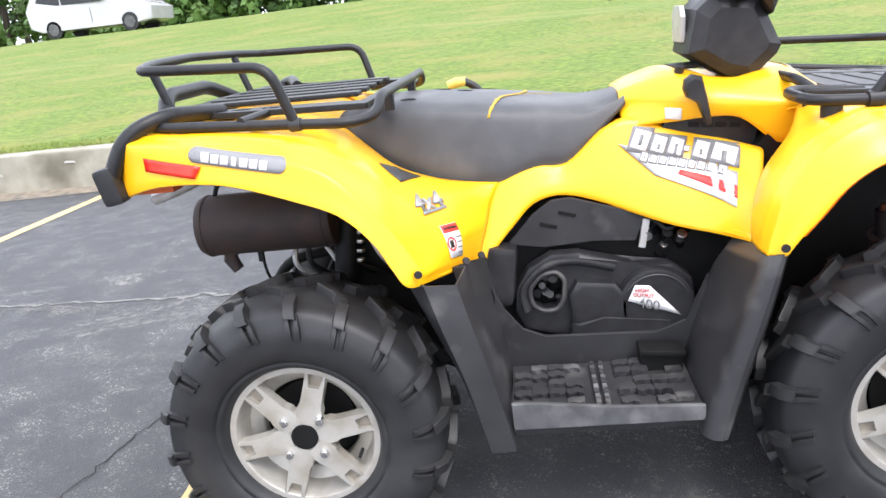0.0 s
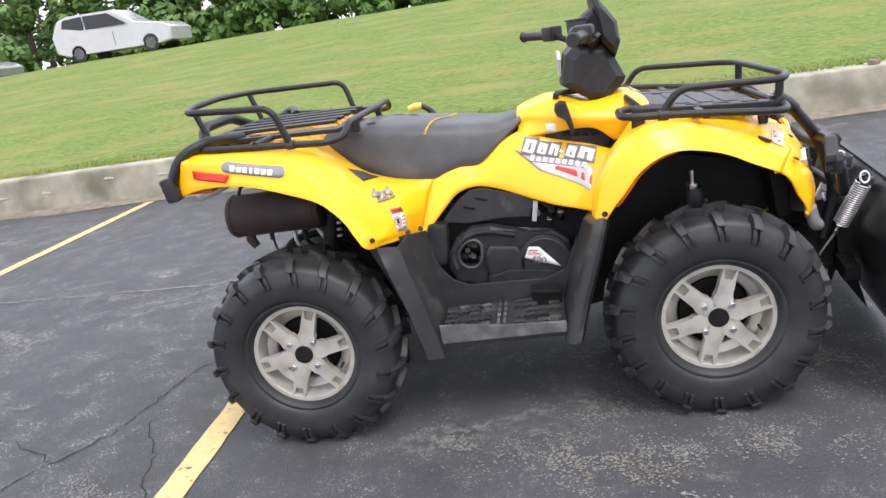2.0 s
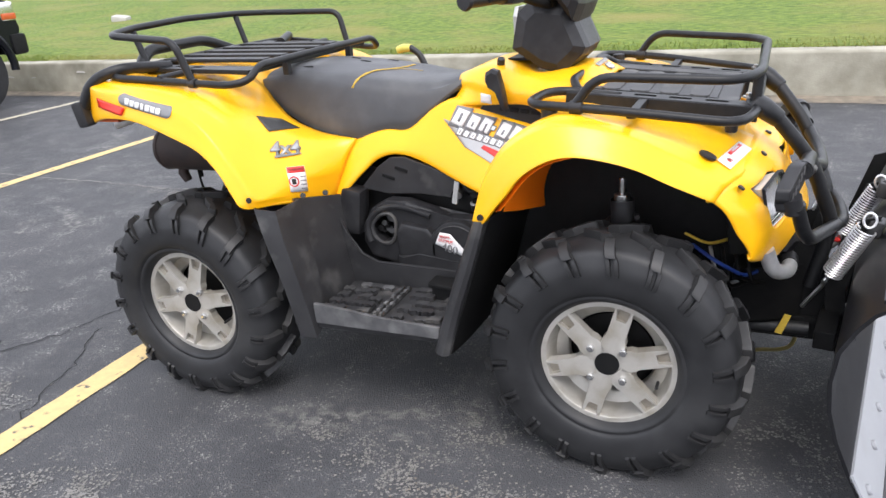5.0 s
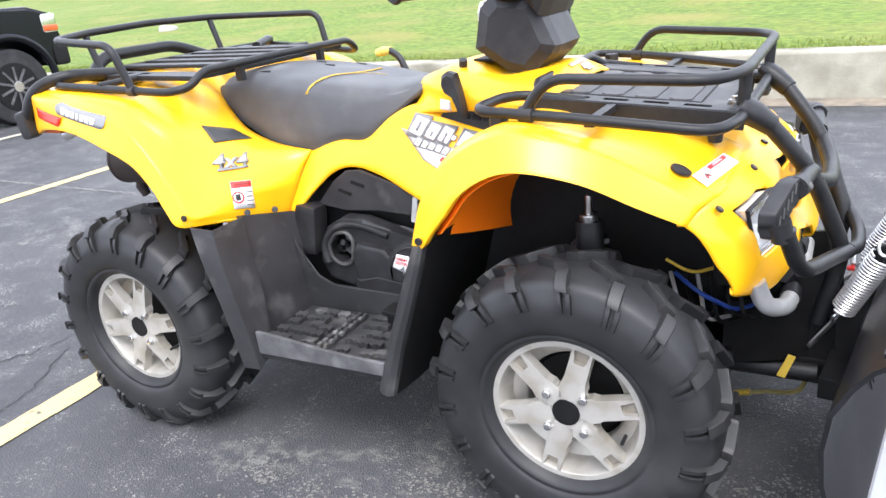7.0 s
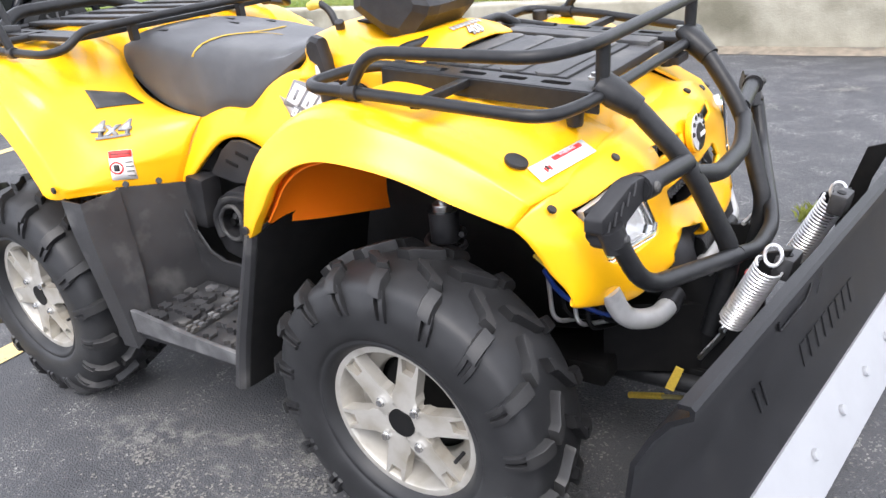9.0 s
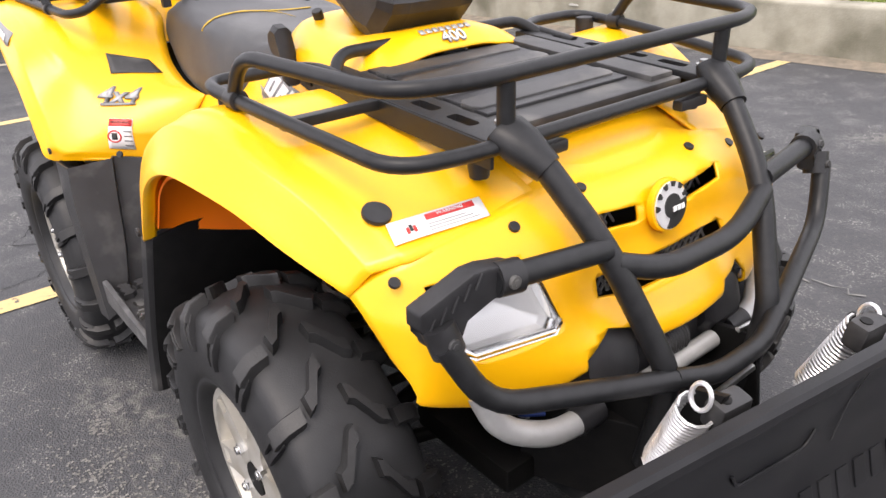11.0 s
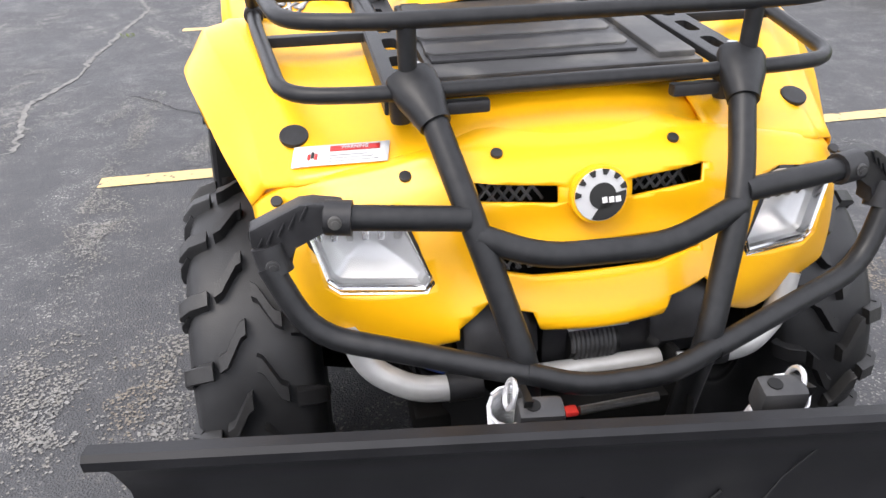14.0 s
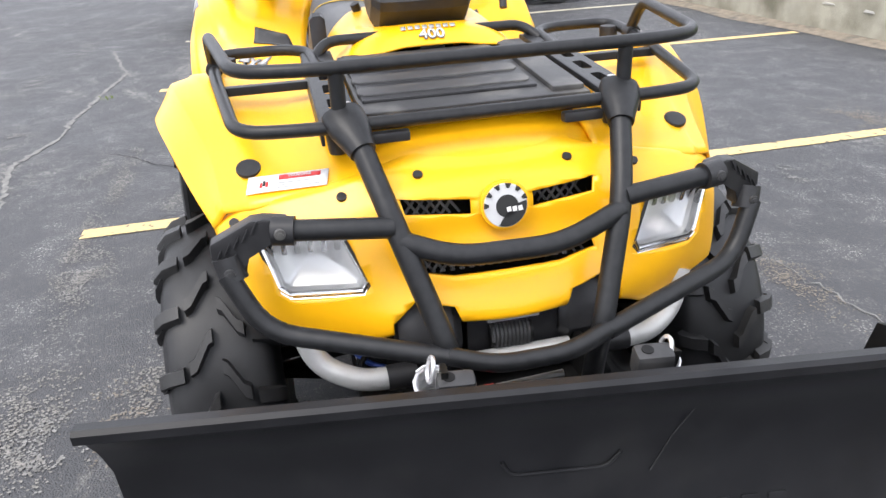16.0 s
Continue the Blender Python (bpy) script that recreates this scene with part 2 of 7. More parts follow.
stretch(M_GRASSG, 0.5)
M_GRASS = material("grass_blades", (0.12, 0.175, 0.017), 0.8, other=(0.18, 0.22, 0.03), scale=2.0, stain=(0.26, 0.235, 0.07), stain_scale=0.7, stain_lo=0.45, stain_hi=0.7)
M_LEAF = material("tree_leaves", (0.05, 0.11, 0.02), 0.6, other=(0.11, 0.2, 0.04), scale=0.8, stain=(0.02, 0.045, 0.012), stain_scale=0.5)
M_BARK = material("bark", (0.07, 0.055, 0.04), 0.9, scale=8, bump=0.6, bump_scale=30)
M_CARW = material("silver_car_paint", (0.27, 0.28, 0.295), 0.25, metal=0.2, scale=3, mix=0.2, coat=0.6)
M_CARWH = material("white_car_paint", (0.4, 0.4, 0.405), 0.25, scale=3, mix=0.2, coat=0.6)
M_TRUCK = material("black_truck_paint", (0.006, 0.007, 0.010), 0.2, spec=0.3, scale=3, mix=0.2)
M_AMBER = material("amber_lamp", (0.6, 0.12, 0.03), 0.2, scale=20)
M_STONE = material("pale_stone", (0.5, 0.48, 0.44), 0.8, scale=8)


# ---- mesh tools ----
def firm(me):
    """Normals that follow the large faces, so that narrow bevels round the edges alone."""
    if len(me.polygons) > 2500 or not len(me.polygons):
        return
    area = [p.area for p in me.polygons]
    norm = [p.normal.copy() for p in me.polygons]
    at = [[] for _ in me.vertices]
    for p in me.polygons:
        for v in p.vertices:
            at[v].append(p.index)
    out = []
    for p in me.polygons:
        n = norm[p.index]
        for v in p.vertices:
            q = Vector()
            for k in at[v]:
                if norm[k].dot(n) > 0.76:
                    q += norm[k] * area[k]
            out.append(q.normalized() if q.length > 1e-12 else n)
    me.normals_split_custom_set(out)


def obj(name, bm, mat, parent=None, label="", smooth=True):
    bmesh.ops.recalc_face_normals(bm, faces=bm.faces)
    for f in bm.faces:
        f.smooth = smooth
    me = bpy.data.meshes.new(name)
    bm.to_mesh(me)
    bm.free()
    me.materials.append(mat)
    if smooth:
        me.set_sharp_from_angle(angle=radians(38))
        firm(me)
    ob = new(name, me)
    if parent is not None:
        ob.parent = parent
        ob.matrix_parent_inverse = parent.matrix_world.inverted()
    if label:
        ob["label"] = label
    return ob


def part(name, bm, mat, parent, label="", smooth=True):
    return obj(name, bm, mat, parent, label, smooth)


def thing(name, at, label, category, group="", kind=""):
    e = new(name)
    e.matrix_world = Matrix.Translation(at)
    e.empty_display_size = 0.1
    bpy.context.view_layer.update()
    return tagged(e, label, category, group, kind)


def rounded(points, radius, steps=5, closed=False):
    """A polyline with its corners turned into arcs."""
    p = [Vector(q) for q in points]
    out, n = [], len(p)
    for i in range(n):
        if not closed and i in (0, n - 1):
            out.append(p[i])
            continue
        a, b, c = p[i - 1], p[i], p[(i + 1) % n]
        u, v = a - b, c - b
        k = min(radius, u.length * 0.48, v.length * 0.48)
        s, e = b + u.normalized() * k, b + v.normalized() * k
        for j in range(steps + 1):
            t = j / steps
            out.append(s * (1 - t) ** 2 + b * 2 * t * (1 - t) + e * t * t)
    return out


def sweep(bm, path, r, seg=12, closed=False, flat=1.0, caps=True):
    """A round bar along a path; r is a radius or one per point."""
    path = [Vector(q) for q in path]
    n = len(path)
    rings, up = [], None
    for i, q in enumerate(path):
        a = path[i - 1] if i or closed else q
        b = path[(i + 1) % n] if i < n - 1 or closed else q
        d = (b - a).normalized()
        if up is None:
            up = d.orthogonal().normalized()
        up = (up - d * up.dot(d)).normalized()
        side = d.cross(up)
        rr = r[i] if isinstance(r, (list, tuple)) else r
        rings.append([bm.verts.new(q + (up * math.cos(2 * math.pi * k / seg) + side * math.sin(2 * math.pi * k / seg) * flat) * rr) for k in range(seg)])
    for i in range(n if closed else n - 1):
        A, B = rings[i], rings[(i + 1) % n]
        shift = 0
        if closed and i == n - 1:
            shift = min(range(seg), key=lambda s: (A[0].co - B[s].co).length)
        for k in range(seg):
            bm.faces.new((A[k], A[(k + 1) % seg], B[(k + 1 + shift) % seg], B[(k + shift) % seg]))
    if not closed and caps:
        bm.faces.new(rings[0][::-1])
        bm.faces.new(rings[-1])
    return bm


def tube(points, r, bend=0.03, seg=12, closed=False):
    return sweep(bmesh.new(), rounded(points, bend, 5, closed), r, seg, closed)


def prism(points, depth, axis="y", at=0.0, bevel=0.0, bm=None):
    """A flat outline pushed to a thickness. Outline in (x, z) for y, (y, z) for x, (x, y) for z."""
    own = bmesh.new()
    place = {"y": lambda a, b, c: (a, c, b), "x": lambda a, b, c: (c, a, b), "z": lambda a, b, c: (a, b, c)}[axis]
    lo = [own.verts.new(place(a, b, at)) for a, b in points]
    hi = [own.verts.new(place(a, b, at + depth)) for a, b in points]
    own.faces.new(lo[::-1])
    own.faces.new(hi)
    n = len(points)
    for i in range(n):
        own.faces.new((lo[i], lo[(i + 1) % n], hi[(i + 1) % n], hi[i]))
    if bevel:
        bmesh.ops.bevel(own, geom=list(own.edges), offset=bevel, segments=2, profile=0.6, affect="EDGES")
    return join(bm, own)


def join(bm, own):
    if bm is None:
        return own
    tmp = bpy.data.meshes.new("tmp")
    own.to_mesh(tmp)
    own.free()
    bm.from_mesh(tmp)
    bpy.data.meshes.remove(tmp)
    return bm


def block(size, at=(0, 0, 0), turn=(0, 0, 0), bevel=0.0, bm=None):
    own = bmesh.new()
    bmesh.ops.create_cube(own, size=1)
    bmesh.ops.scale(own, vec=size, verts=own.verts)
    if bevel:
        bmesh.ops.bevel(own, geom=list(own.edges), offset=bevel, segments=2, profile=0.6, affect="EDGES")
    bmesh.ops.transform(own, matrix=pose(*at, *turn), verts=own.verts)
    return join(bm, own)


def drum(r, depth, at=(0, 0, 0), turn=(90, 0, 0), seg=24, bevel=0.0, r2=None, bm=None):
    own = bmesh.new()
    bmesh.ops.create_cone(own, cap_ends=True, segments=seg, radius1=r, radius2=r if r2 is None else r2, depth=depth)
    if bevel:
        rim = [e for e in own.edges if abs(e.verts[0].co.z - e.verts[1].co.z) < 1e-6]
        bmesh.ops.bevel(own, geom=rim, offset=bevel, segments=2, profile=0.6, affect="EDGES")
    bmesh.ops.transform(own, matrix=pose(*at, *turn), verts=own.verts)
    return join(bm, own)


def spline(p, t):
    """Catmull-Rom through the points p, t from 0 to len - 1."""
    i = min(int(t), len(p) - 2)
    f = t - i
    a, b, c, d = p[max(i - 1, 0)], p[i], p[i + 1], p[min(i + 2, len(p) - 1)]
    return [0.5 * (2 * w1 + (w2 - w0) * f + (2 * w0 - 5 * w1 + 4 * w2 - w3) * f * f + (3 * w1 - w0 - 3 * w2 + w3) * f ** 3) for w0, w1, w2, w3 in zip(a, b, c, d)]


def loft(rows, fine_u=5, fine_v=5, close_v=False, caps=False):
    """A smooth skin over rows of control points (all rows as long)."""
    bm = bmesh.new()
    rows = [[tuple(p) for p in r] for r in rows]
    if close_v:
        rows = [r + [r[0]] for r in rows]
    nu, nv = (len(rows) - 1) * fine_u, (len(rows[0]) - 1) * fine_v
    cols = [[spline(r, j / fine_v) for j in range(nv + 1)] for r in rows]
    grid = []
    for i in range(nu + 1):
        line = [bm.verts.new(spline([c[j] for c in cols], i / fine_u)) for j in range(nv + (0 if close_v else 1))]
        grid.append(line)
    m = len(grid[0])
    for i in range(nu):
        for j in range(m if close_v else m - 1):
            bm.faces.new((grid[i][j], grid[i][(j + 1) % m], grid[i + 1][(j + 1) % m], grid[i + 1][j]))
    if caps:
        bm.faces.new(grid[0][::-1])
        bm.faces.new(grid[-1])
    return bm


def thicken(ob, t, offset=-1.0):
    md = ob.modifiers.new("thickness", "SOLIDIFY")
    md.thickness, md.offset, md.use_even_offset = t, offset, False
    return ob


def mirror_y(bm):
    for v in bm.verts:
        v.co.y = -v.co.y
    return bm


def bake(ob, cutters=()):
    """Fixes the modifiers into the mesh and cuts the cutters' shapes out of it."""
    for me in [ob.data] + [c.data for c in cutters]:
        if "custom_normal" in me.attributes:
            me.attributes.remove(me.attributes["custom_normal"])
    for c in cutters:
        md = ob.modifiers.new("cut", "BOOLEAN")
        md.operation, md.object, md.solver = "DIFFERENCE", c, "EXACT"
    bpy.context.view_layer.update()
    dg = bpy.context.evaluated_depsgraph_get()
    me = bpy.data.meshes.new_from_object(ob.evaluated_get(dg))
    ob.modifiers.clear()
    ob.data = me
    firm(me)
    for c in cutters:
        bpy.data.objects.remove(c)
    return ob


# ---- ground, wall, hill ----
def grid_sheet(x0, x1, nx, y0, y1, ny, height):
    bm = bmesh.new()
    g = [[bm.verts.new((x0 + (x1 - x0) * i / nx, y0 + (y1 - y0) * j / ny, height(x0 + (x1 - x0) * i / nx, y0 + (y1 - y0) * j / ny))) for j in range(ny + 1)] for i in range(nx + 1)]
    for i in range(nx):
        for j in range(ny):
            bm.faces.new((g[i][j], g[i + 1][j], g[i + 1][j + 1], g[i][j + 1]))
    return bm


WALL_Y, WALL_H = 4.47, 0.385
tagged(obj("ground", grid_sheet(-400, 400, 8, -400, WALL_Y + 0.1, 8, lambda x, y: 0.0), M_ASPH), "worn dark grey asphalt parking lot with pale stains", "parking lot", kind="structure")


def hill_z(x, y):
    d = max(0.0, y - WALL_Y)
    z = WALL_H - 0.02 + min(d, 21.5) * 0.078 + 0.12 * max(0.0, min(1.0, (d - 3) / 10)) * math.sin(d * 0.5 + x * 0.05)
    z += 0.016 * (max(-45.0, min(10.0, x)) + 22) * min(1.0, d / 20)
    return z + 0.05 * noise.noise((x * 0.35, y * 0.5, 0)) * min(1, d) - max(0.0, d - 23) * 0.01


tagged(obj("ground_hill", join(grid_sheet(-70, 50, 150, WALL_Y + 0.22, 34, 60, hill_z), grid_sheet(-400, 400, 40, 33.9, 400, 20, lambda x, y: hill_z(x, 34) - 0.05)), M_GRASSG), "mown green grass slope above the wall", "lawn", kind="structure")

bm = bmesh.new()
rows = []
for i in range(121):
    x = -40 + i * 0.6
    w = 0.006 * noise.noise((x * 0.8, 0, 5))
    rows.append([(x, WALL_Y + w, -0.02), (x, WALL_Y - 0.004 + w, 0.2), (x, WALL_Y + w, WALL_H - 0.025), (x, WALL_Y + 0.012 + w, WALL_H - 0.006), (x, WALL_Y + 0.03, WALL_H + w), (x, WALL_Y + 0.24, WALL_H + w * 0.6), (x, WALL_Y + 0.25, 0.0)])
g = [[bm.verts.new(p) for p in r] for r in rows]
for i in range(120):
    for j in range(6):
        bm.faces.new((g[i][j], g[i + 1][j], g[i + 1][j + 1], g[i][j + 1]))
wall = tagged(obj("wall_north", bm, M_CONC), "low weathered concrete retaining wall along the lot", "retaining wall", kind="structure")

rng = random.Random(4)
bm = bmesh.new()
for i in range(12):
    x = -9.5 + i * 0.62 + rng.uniform(-0.15, 0.15)
    z = 0.235 + rng.uniform(-0.05, 0.05)
    ln = rng.uniform(0.05, 0.17)
    prism([(x, z), (x + ln, z + rng.uniform(-0.01, 0.01)), (x + ln * 0.9, z + 0.014), (x + ln * 0.2, z + 0.02)], 0.006, "y", WALL_Y - 0.012, bm=bm)
part("chipped_patch", bm, M_STONE, wall, "pale chipped marks")

bm = bmesh.new()
edge = [(-40 + i * 0.25, WALL_Y - 0.16 - 0.09 * noise.noise((i * 0.21, 3, 1))) for i in range(280)]
low = [bm.verts.new((x, y, 0.003)) for x, y in edge]
top = [bm.verts.new((x, WALL_Y + 0.01, 0.035)) for x, y in edge]
for i in range(len(edge) - 1):
    bm.faces.new((low[i], low[i + 1], top[i + 1], top[i]))
tagged(obj("dirt_strip", bm, M_DIRT), "sandy dirt washed up along the foot of the wall", "dirt", kind="structure")


def stripe(x, y0, y1, width, mat, label, lean=0.0):
    bm = bmesh.new()
    r = random.Random(int(x * 100))
    n = int((y1 - y0) / 0.05)
    L = [bm.verts.new((x + lean * j / n - width / 2 + r.uniform(-0.003, 0.003), y0 + (y1 - y0) * j / n, 0.004)) for j in range(n + 1)]
    R = [bm.verts.new((x + lean * j / n + width / 2 + r.uniform(-0.003, 0.003), y0 + (y1 - y0) * j / n, 0.004)) for j in range(n + 1)]
    for j in range(n):
        bm.faces.new((L[j], R[j], R[j + 1], L[j + 1]))
    return tagged(obj("road_marking", bm, mat, smooth=False), label, "road marking", "stall lines", "structure")


stripe(-1.055, -1.21, 4.3, 0.1, M_LINE, "worn yellow stall line painted on asphalt", -0.02)
stripe(-3.92, -1.2, 4.3, 0.1, M_LINE, "worn yellow stall line painted on asphalt", 0.05)
stripe(-6.4, -1.2, 4.3, 0.1, M_PALELINE, "faded pale stall line painted on asphalt", -0.05)
stripe(1.99, 0.9, 4.35, 0.1, M_LINE, "worn yellow stall line painted on asphalt")
stripe(4.9, 0.9, 4.3, 0.1, M_LINE, "worn yellow stall line painted on asphalt")


def crack(points, width, seed, mat=M_CRACK, name="crack", label="thin dark crack in the asphalt"):
    r = random.Random(seed)
    pts = []
    for (x0, y0), (x1, y1) in zip(points, points[1:]):
        k = max(2, int(math.hypot(x1 - x0, y1 - y0) / 0.035))
        for j in range(k):
            t = j / k
            pts.append((x0 + (x1 - x0) * t + r.gauss(0, 0.010), y0 + (y1 - y0) * t + r.gauss(0, 0.010)))
    bm = bmesh.new()
    A, B = [], []
    for i, (x, y) in enumerate(pts):
        w = width * r.uniform(0.4, 1.3) / 2
        a, b = pts[max(i - 1, 0)], pts[min(i + 1, len(pts) - 1)]
        d = math.hypot(b[0] - a[0], b[1] - a[1]) or 1
        nx, ny = -(b[1] - a[1]) / d * w, (b[0] - a[0]) / d * w
        A.append(bm.verts.new((x + nx, y + ny, 0.0035)))
        B.append(bm.verts.new((x - nx, y - ny, 0.0035)))
    for i in range(len(pts) - 1):
        bm.faces.new((A[i], B[i], B[i + 1], A[i + 1]))
    return tagged(obj(name, bm, mat, smooth=False), label, "crack", "asphalt cracks", "structure")


# ---- quad bike ----
atv = thing("quad_bike", (0, 0, 0), "yellow and black quad bike with tube racks, parked on asphalt", "quad bike")

# wheels
def tyre_mesh(width, R=0.316, rim=0.168):
    hw = width / 2
    prof = [(-hw * 0.55, rim - 0.01), (-hw * 0.80, rim + 0.004), (-hw * 0.89, rim + 0.014), (-hw * 0.885, rim + 0.022), (-hw * 0.94, rim + 0.03), (-hw * 0.99, rim + 0.052), (-hw * 1.0, rim + 0.085),
            (-hw * 0.93, R - 0.038), (-hw * 0.80, R - 0.016), (-hw * 0.45, R - 0.006), (0, R - 0.004)]
    prof = prof + [(-y, r) for y, r in prof[-2::-1]]
    fine = [spline(prof, i / 3) for i in range((len(prof) - 1) * 3 + 1)]
    bm = bmesh.new()
    seg = 72
    rings = []
    for k in range(seg):
        a = 2 * math.pi * k / seg
        rings.append([bm.verts.new((r * math.cos(a), y, r * math.sin(a))) for y, r in fine])
    for k in range(seg):
        A, B = rings[k], rings[(k + 1) % seg]
        for j in range(len(fine) - 1):
            bm.faces.new((A[j], A[j + 1], B[j + 1], B[j]))

    return bm


def lug_mesh(width, pts, w, h, side, R=0.316):
    """One rubber lug; pts hold (share of the half width, drop below R, turn, share of the height)."""
    hw = width / 2
    bm = bmesh.new()
    last = None
    for yy, drop, a, hh in pts:
        n = Vector((math.cos(a), 0, math.sin(a)))
        if yy > 0.85:
            n = (n * 0.45 + Vector((0, side, 0)) * 0.9).normalized()
        elif yy > 0.7:
            n = (n * 0.85 + Vector((0, side, 0)) * 0.5).normalized()
        tang = Vector((-math.sin(a), 0, math.cos(a)))
        p = Vector(((R - drop) * math.cos(a), side * yy * hw, (R - drop) * math.sin(a)))
        ring = [bm.verts.new(p + tang * w * a_ + n * (h * hh * b_ if b_ > 0 else -0.006)) for a_, b_ in ((-0.58, 0), (-0.48, 0.86), (-0.42, 1.0), (0.42, 1.0), (0.48, 0.86), (0.58, 0))]
        if last:
            for j in range(5):
                bm.faces.new((last[j], last[j + 1], ring[j + 1], ring[j]))
        else:
            bm.faces.new(ring)
        last = ring
    bm.faces.new(last[::-1])
    return bm


TREAD = [(0.06, 0.005, 0.185, 1), (0.14, 0.005, 0.170, 1), (0.36, 0.006, 0.045, 1), (0.47, 0.007, 0.025, 1)]
SHOULDER = [(0.58, 0.009, -0.005, 1), (0.76, 0.014, -0.015, 1), (0.86, 0.024, -0.03, 1.0), (0.90, 0.030, -0.038, 0.9)]
PRONGS = [[(0.85, 0.023, -0.026 + d, 1.0), (0.945, 0.038, -0.05 + d, 0.95), (0.985, 0.056, -0.062 + d, 0.85), (0.994, 0.070, -0.068 + d, 0.7)] for d in (-0.034, 0.034)]


def rim_mesh():
    """Outer lip and barrel, six spokes with pockets at their ends, hub plate."""
    bm = bmesh.new()
    seg = 60
    prof = [(0.16, -0.055), (0.172, -0.058), (0.1735, -0.066), (0.171, -0.0705), (0.1695, -0.0712), (0.1545, -0.0712), (0.153, -0.0700), (0.150, -0.060), (0.146, -0.040), (0.139, -0.020), (0.114, -0.012), (0.109, -0.006), (0.109, 0.01)]
    rings = [[bm.verts.new((r * math.cos(2 * math.pi * k / seg), y, r * math.sin(2 * math.pi * k / seg))) for r, y in prof] for k in range(seg)]
    for k in range(seg):
        A, B = rings[k], rings[(k + 1) % seg]
        for j in range(len(prof) - 1):
            bm.faces.new((A[j], A[j + 1], B[j + 1], B[j]))
    return bm


def spoke_mesh():
    """One spoke along +x: two ribs and a web that leave a square pocket near the lip."""
    bm = prism([(0.03, -0.026), (0.066, -0.029), (0.078, -0.0215), (0.154, -0.0235), (0.154, -0.0155), (0.121, -0.0130), (0.121, 0.0130), (0.154, 0.0155), (0.154, 0.0235), (0.078, 0.0215), (0.066, 0.029), (0.03, 0.026)], 0.026, "z", 0.0, 0.0018)
    bmesh.ops.transform(bm, matrix=pose(0, -0.046, 0, 90, 0, 0), verts=bm.verts)
    return bm


def pocket_mesh():
    bm = prism([(0.114, -0.014), (0.153, -0.017), (0.153, 0.017), (0.114, 0.014)], 0.012, "z", 0.0, 0.001)
    bmesh.ops.transform(bm, matrix=pose(0, -0.046, 0, 90, 0, 0), verts=bm.verts)
    return bm


WHEEL_DATA = {}


def wheel(x, y, side, width, spin):
    """side -1: the outer face looks to -y."""
    at = Vector((x, y, 0.312))
    m = Matrix.Translation(at) @ (pose(0, 0, 0, 0, 0, 0) if side < 0 else pose(0, 0, 0, 0, 0, 180)) @ pose(0, 0, 0, 0, spin, 0)
    root = None

    def put(key, name, make, mat, parent, local=Matrix(), label="", smooth=True):
        if key not in WHEEL_DATA:
            o = obj(name, make(), mat, smooth=smooth)
            WHEEL_DATA[key] = o.data
        else:
            o = new(name, WHEEL_DATA[key])
        o.matrix_world = m @ local
        bpy.context.view_layer.update()
        o.parent = parent
        o.matrix_parent_inverse = parent.matrix_world.inverted()
        if label:
            o["label"] = label
        return o

    off = Matrix.Translation((0, 0.0 if width < 0.23 else -0.02, 0))
    root = put("rim", "wheel", rim_mesh, M_RIM, atv, off, "cast aluminium wheel with a dark knobbly tyre")
    put(("tyre", width), "tyre", lambda: tyre_mesh(width), M_TYRE, root, Matrix(), "black rubber tyre with deep slanted lugs")
    for k in range(6):
        put("spoke", "spoke", spoke_mesh, M_RIM, root, off @ pose(0, 0, 0, 0, 60 * k + 15, 0))
        put("pocket", "spoke_pocket", pocket_mesh, M_RIMIN, root, off @ pose(0, 0, 0, 0, 60 * k + 15, 0), "pocket at the spoke's end, coloured darker to read as a recess")
    put("hub", "hub_plate", lambda: drum(0.062, 0.020, (0, -0.0595, 0), bevel=0.002, seg=40), M_RIM, root, off)
    put("cap", "hub_cap", lambda: drum(0.030, 0.010, (0, -0.0685, 0), seg=28, bevel=0.001), M_DARK, root, off, "dark open hub centre")
    put("brake", "brake_disc", lambda: join(drum(0.098, 0.006, (0, 0.012, 0), seg=40), drum(0.145, 0.004, (0, 0.03, 0), seg=40)), M_DARK, root, off)
    for k in range(4):
        a = radians(45 + 90 * k + spin)
        put("nut", "lug_nut", lambda: join(drum(0.0105, 0.012, (0, -0.073, 0), seg=6, bevel=0.0015), drum(0.008, 0.012, (0, -0.078, 0), seg=14, bevel=0.003)), M_CHROME, root, off @ Matrix.Translation((0.056 * math.cos(a), 0, 0.056 * math.sin(a))), "chrome lug nut")
    for k in range(18):
        for face in (-1, 1):
            turn = pose(0, 0, 0, 0, 20 * k + (10 if face > 0 else 0), 0)
            put(("tread", width, face), "tread_lug", lambda: lug_mesh(width, TREAD, 0.027, 0.020, face), M_LUG, root, turn)
            put(("shoulder", width, face), "shoulder_lug", lambda: lug_mesh(width, SHOULDER, 0.027, 0.018, face), M_LUG, root, turn)
            for fork in (0, 1) if face < 0 else ():
                put(("prong", width, fork), "lug_prong", lambda: lug_mesh(width, PRONGS[fork], 0.0105, 0.0105, face), M_LUG, root, turn)
    put("valve", "valve_stem", lambda: drum(0.004, 0.03, (0.126, -0.06, 0.02), seg=10), M_BLK, root, off)
    return root


wheel(0.645, -0.49, -1, 0.205, 30)
wheel(-0.645, -0.475, -1, 0.255, 33)
wheel(0.645, 0.49, 1, 0.205, 40)
wheel(-0.645, 0.475, 1, 0.255, 10)

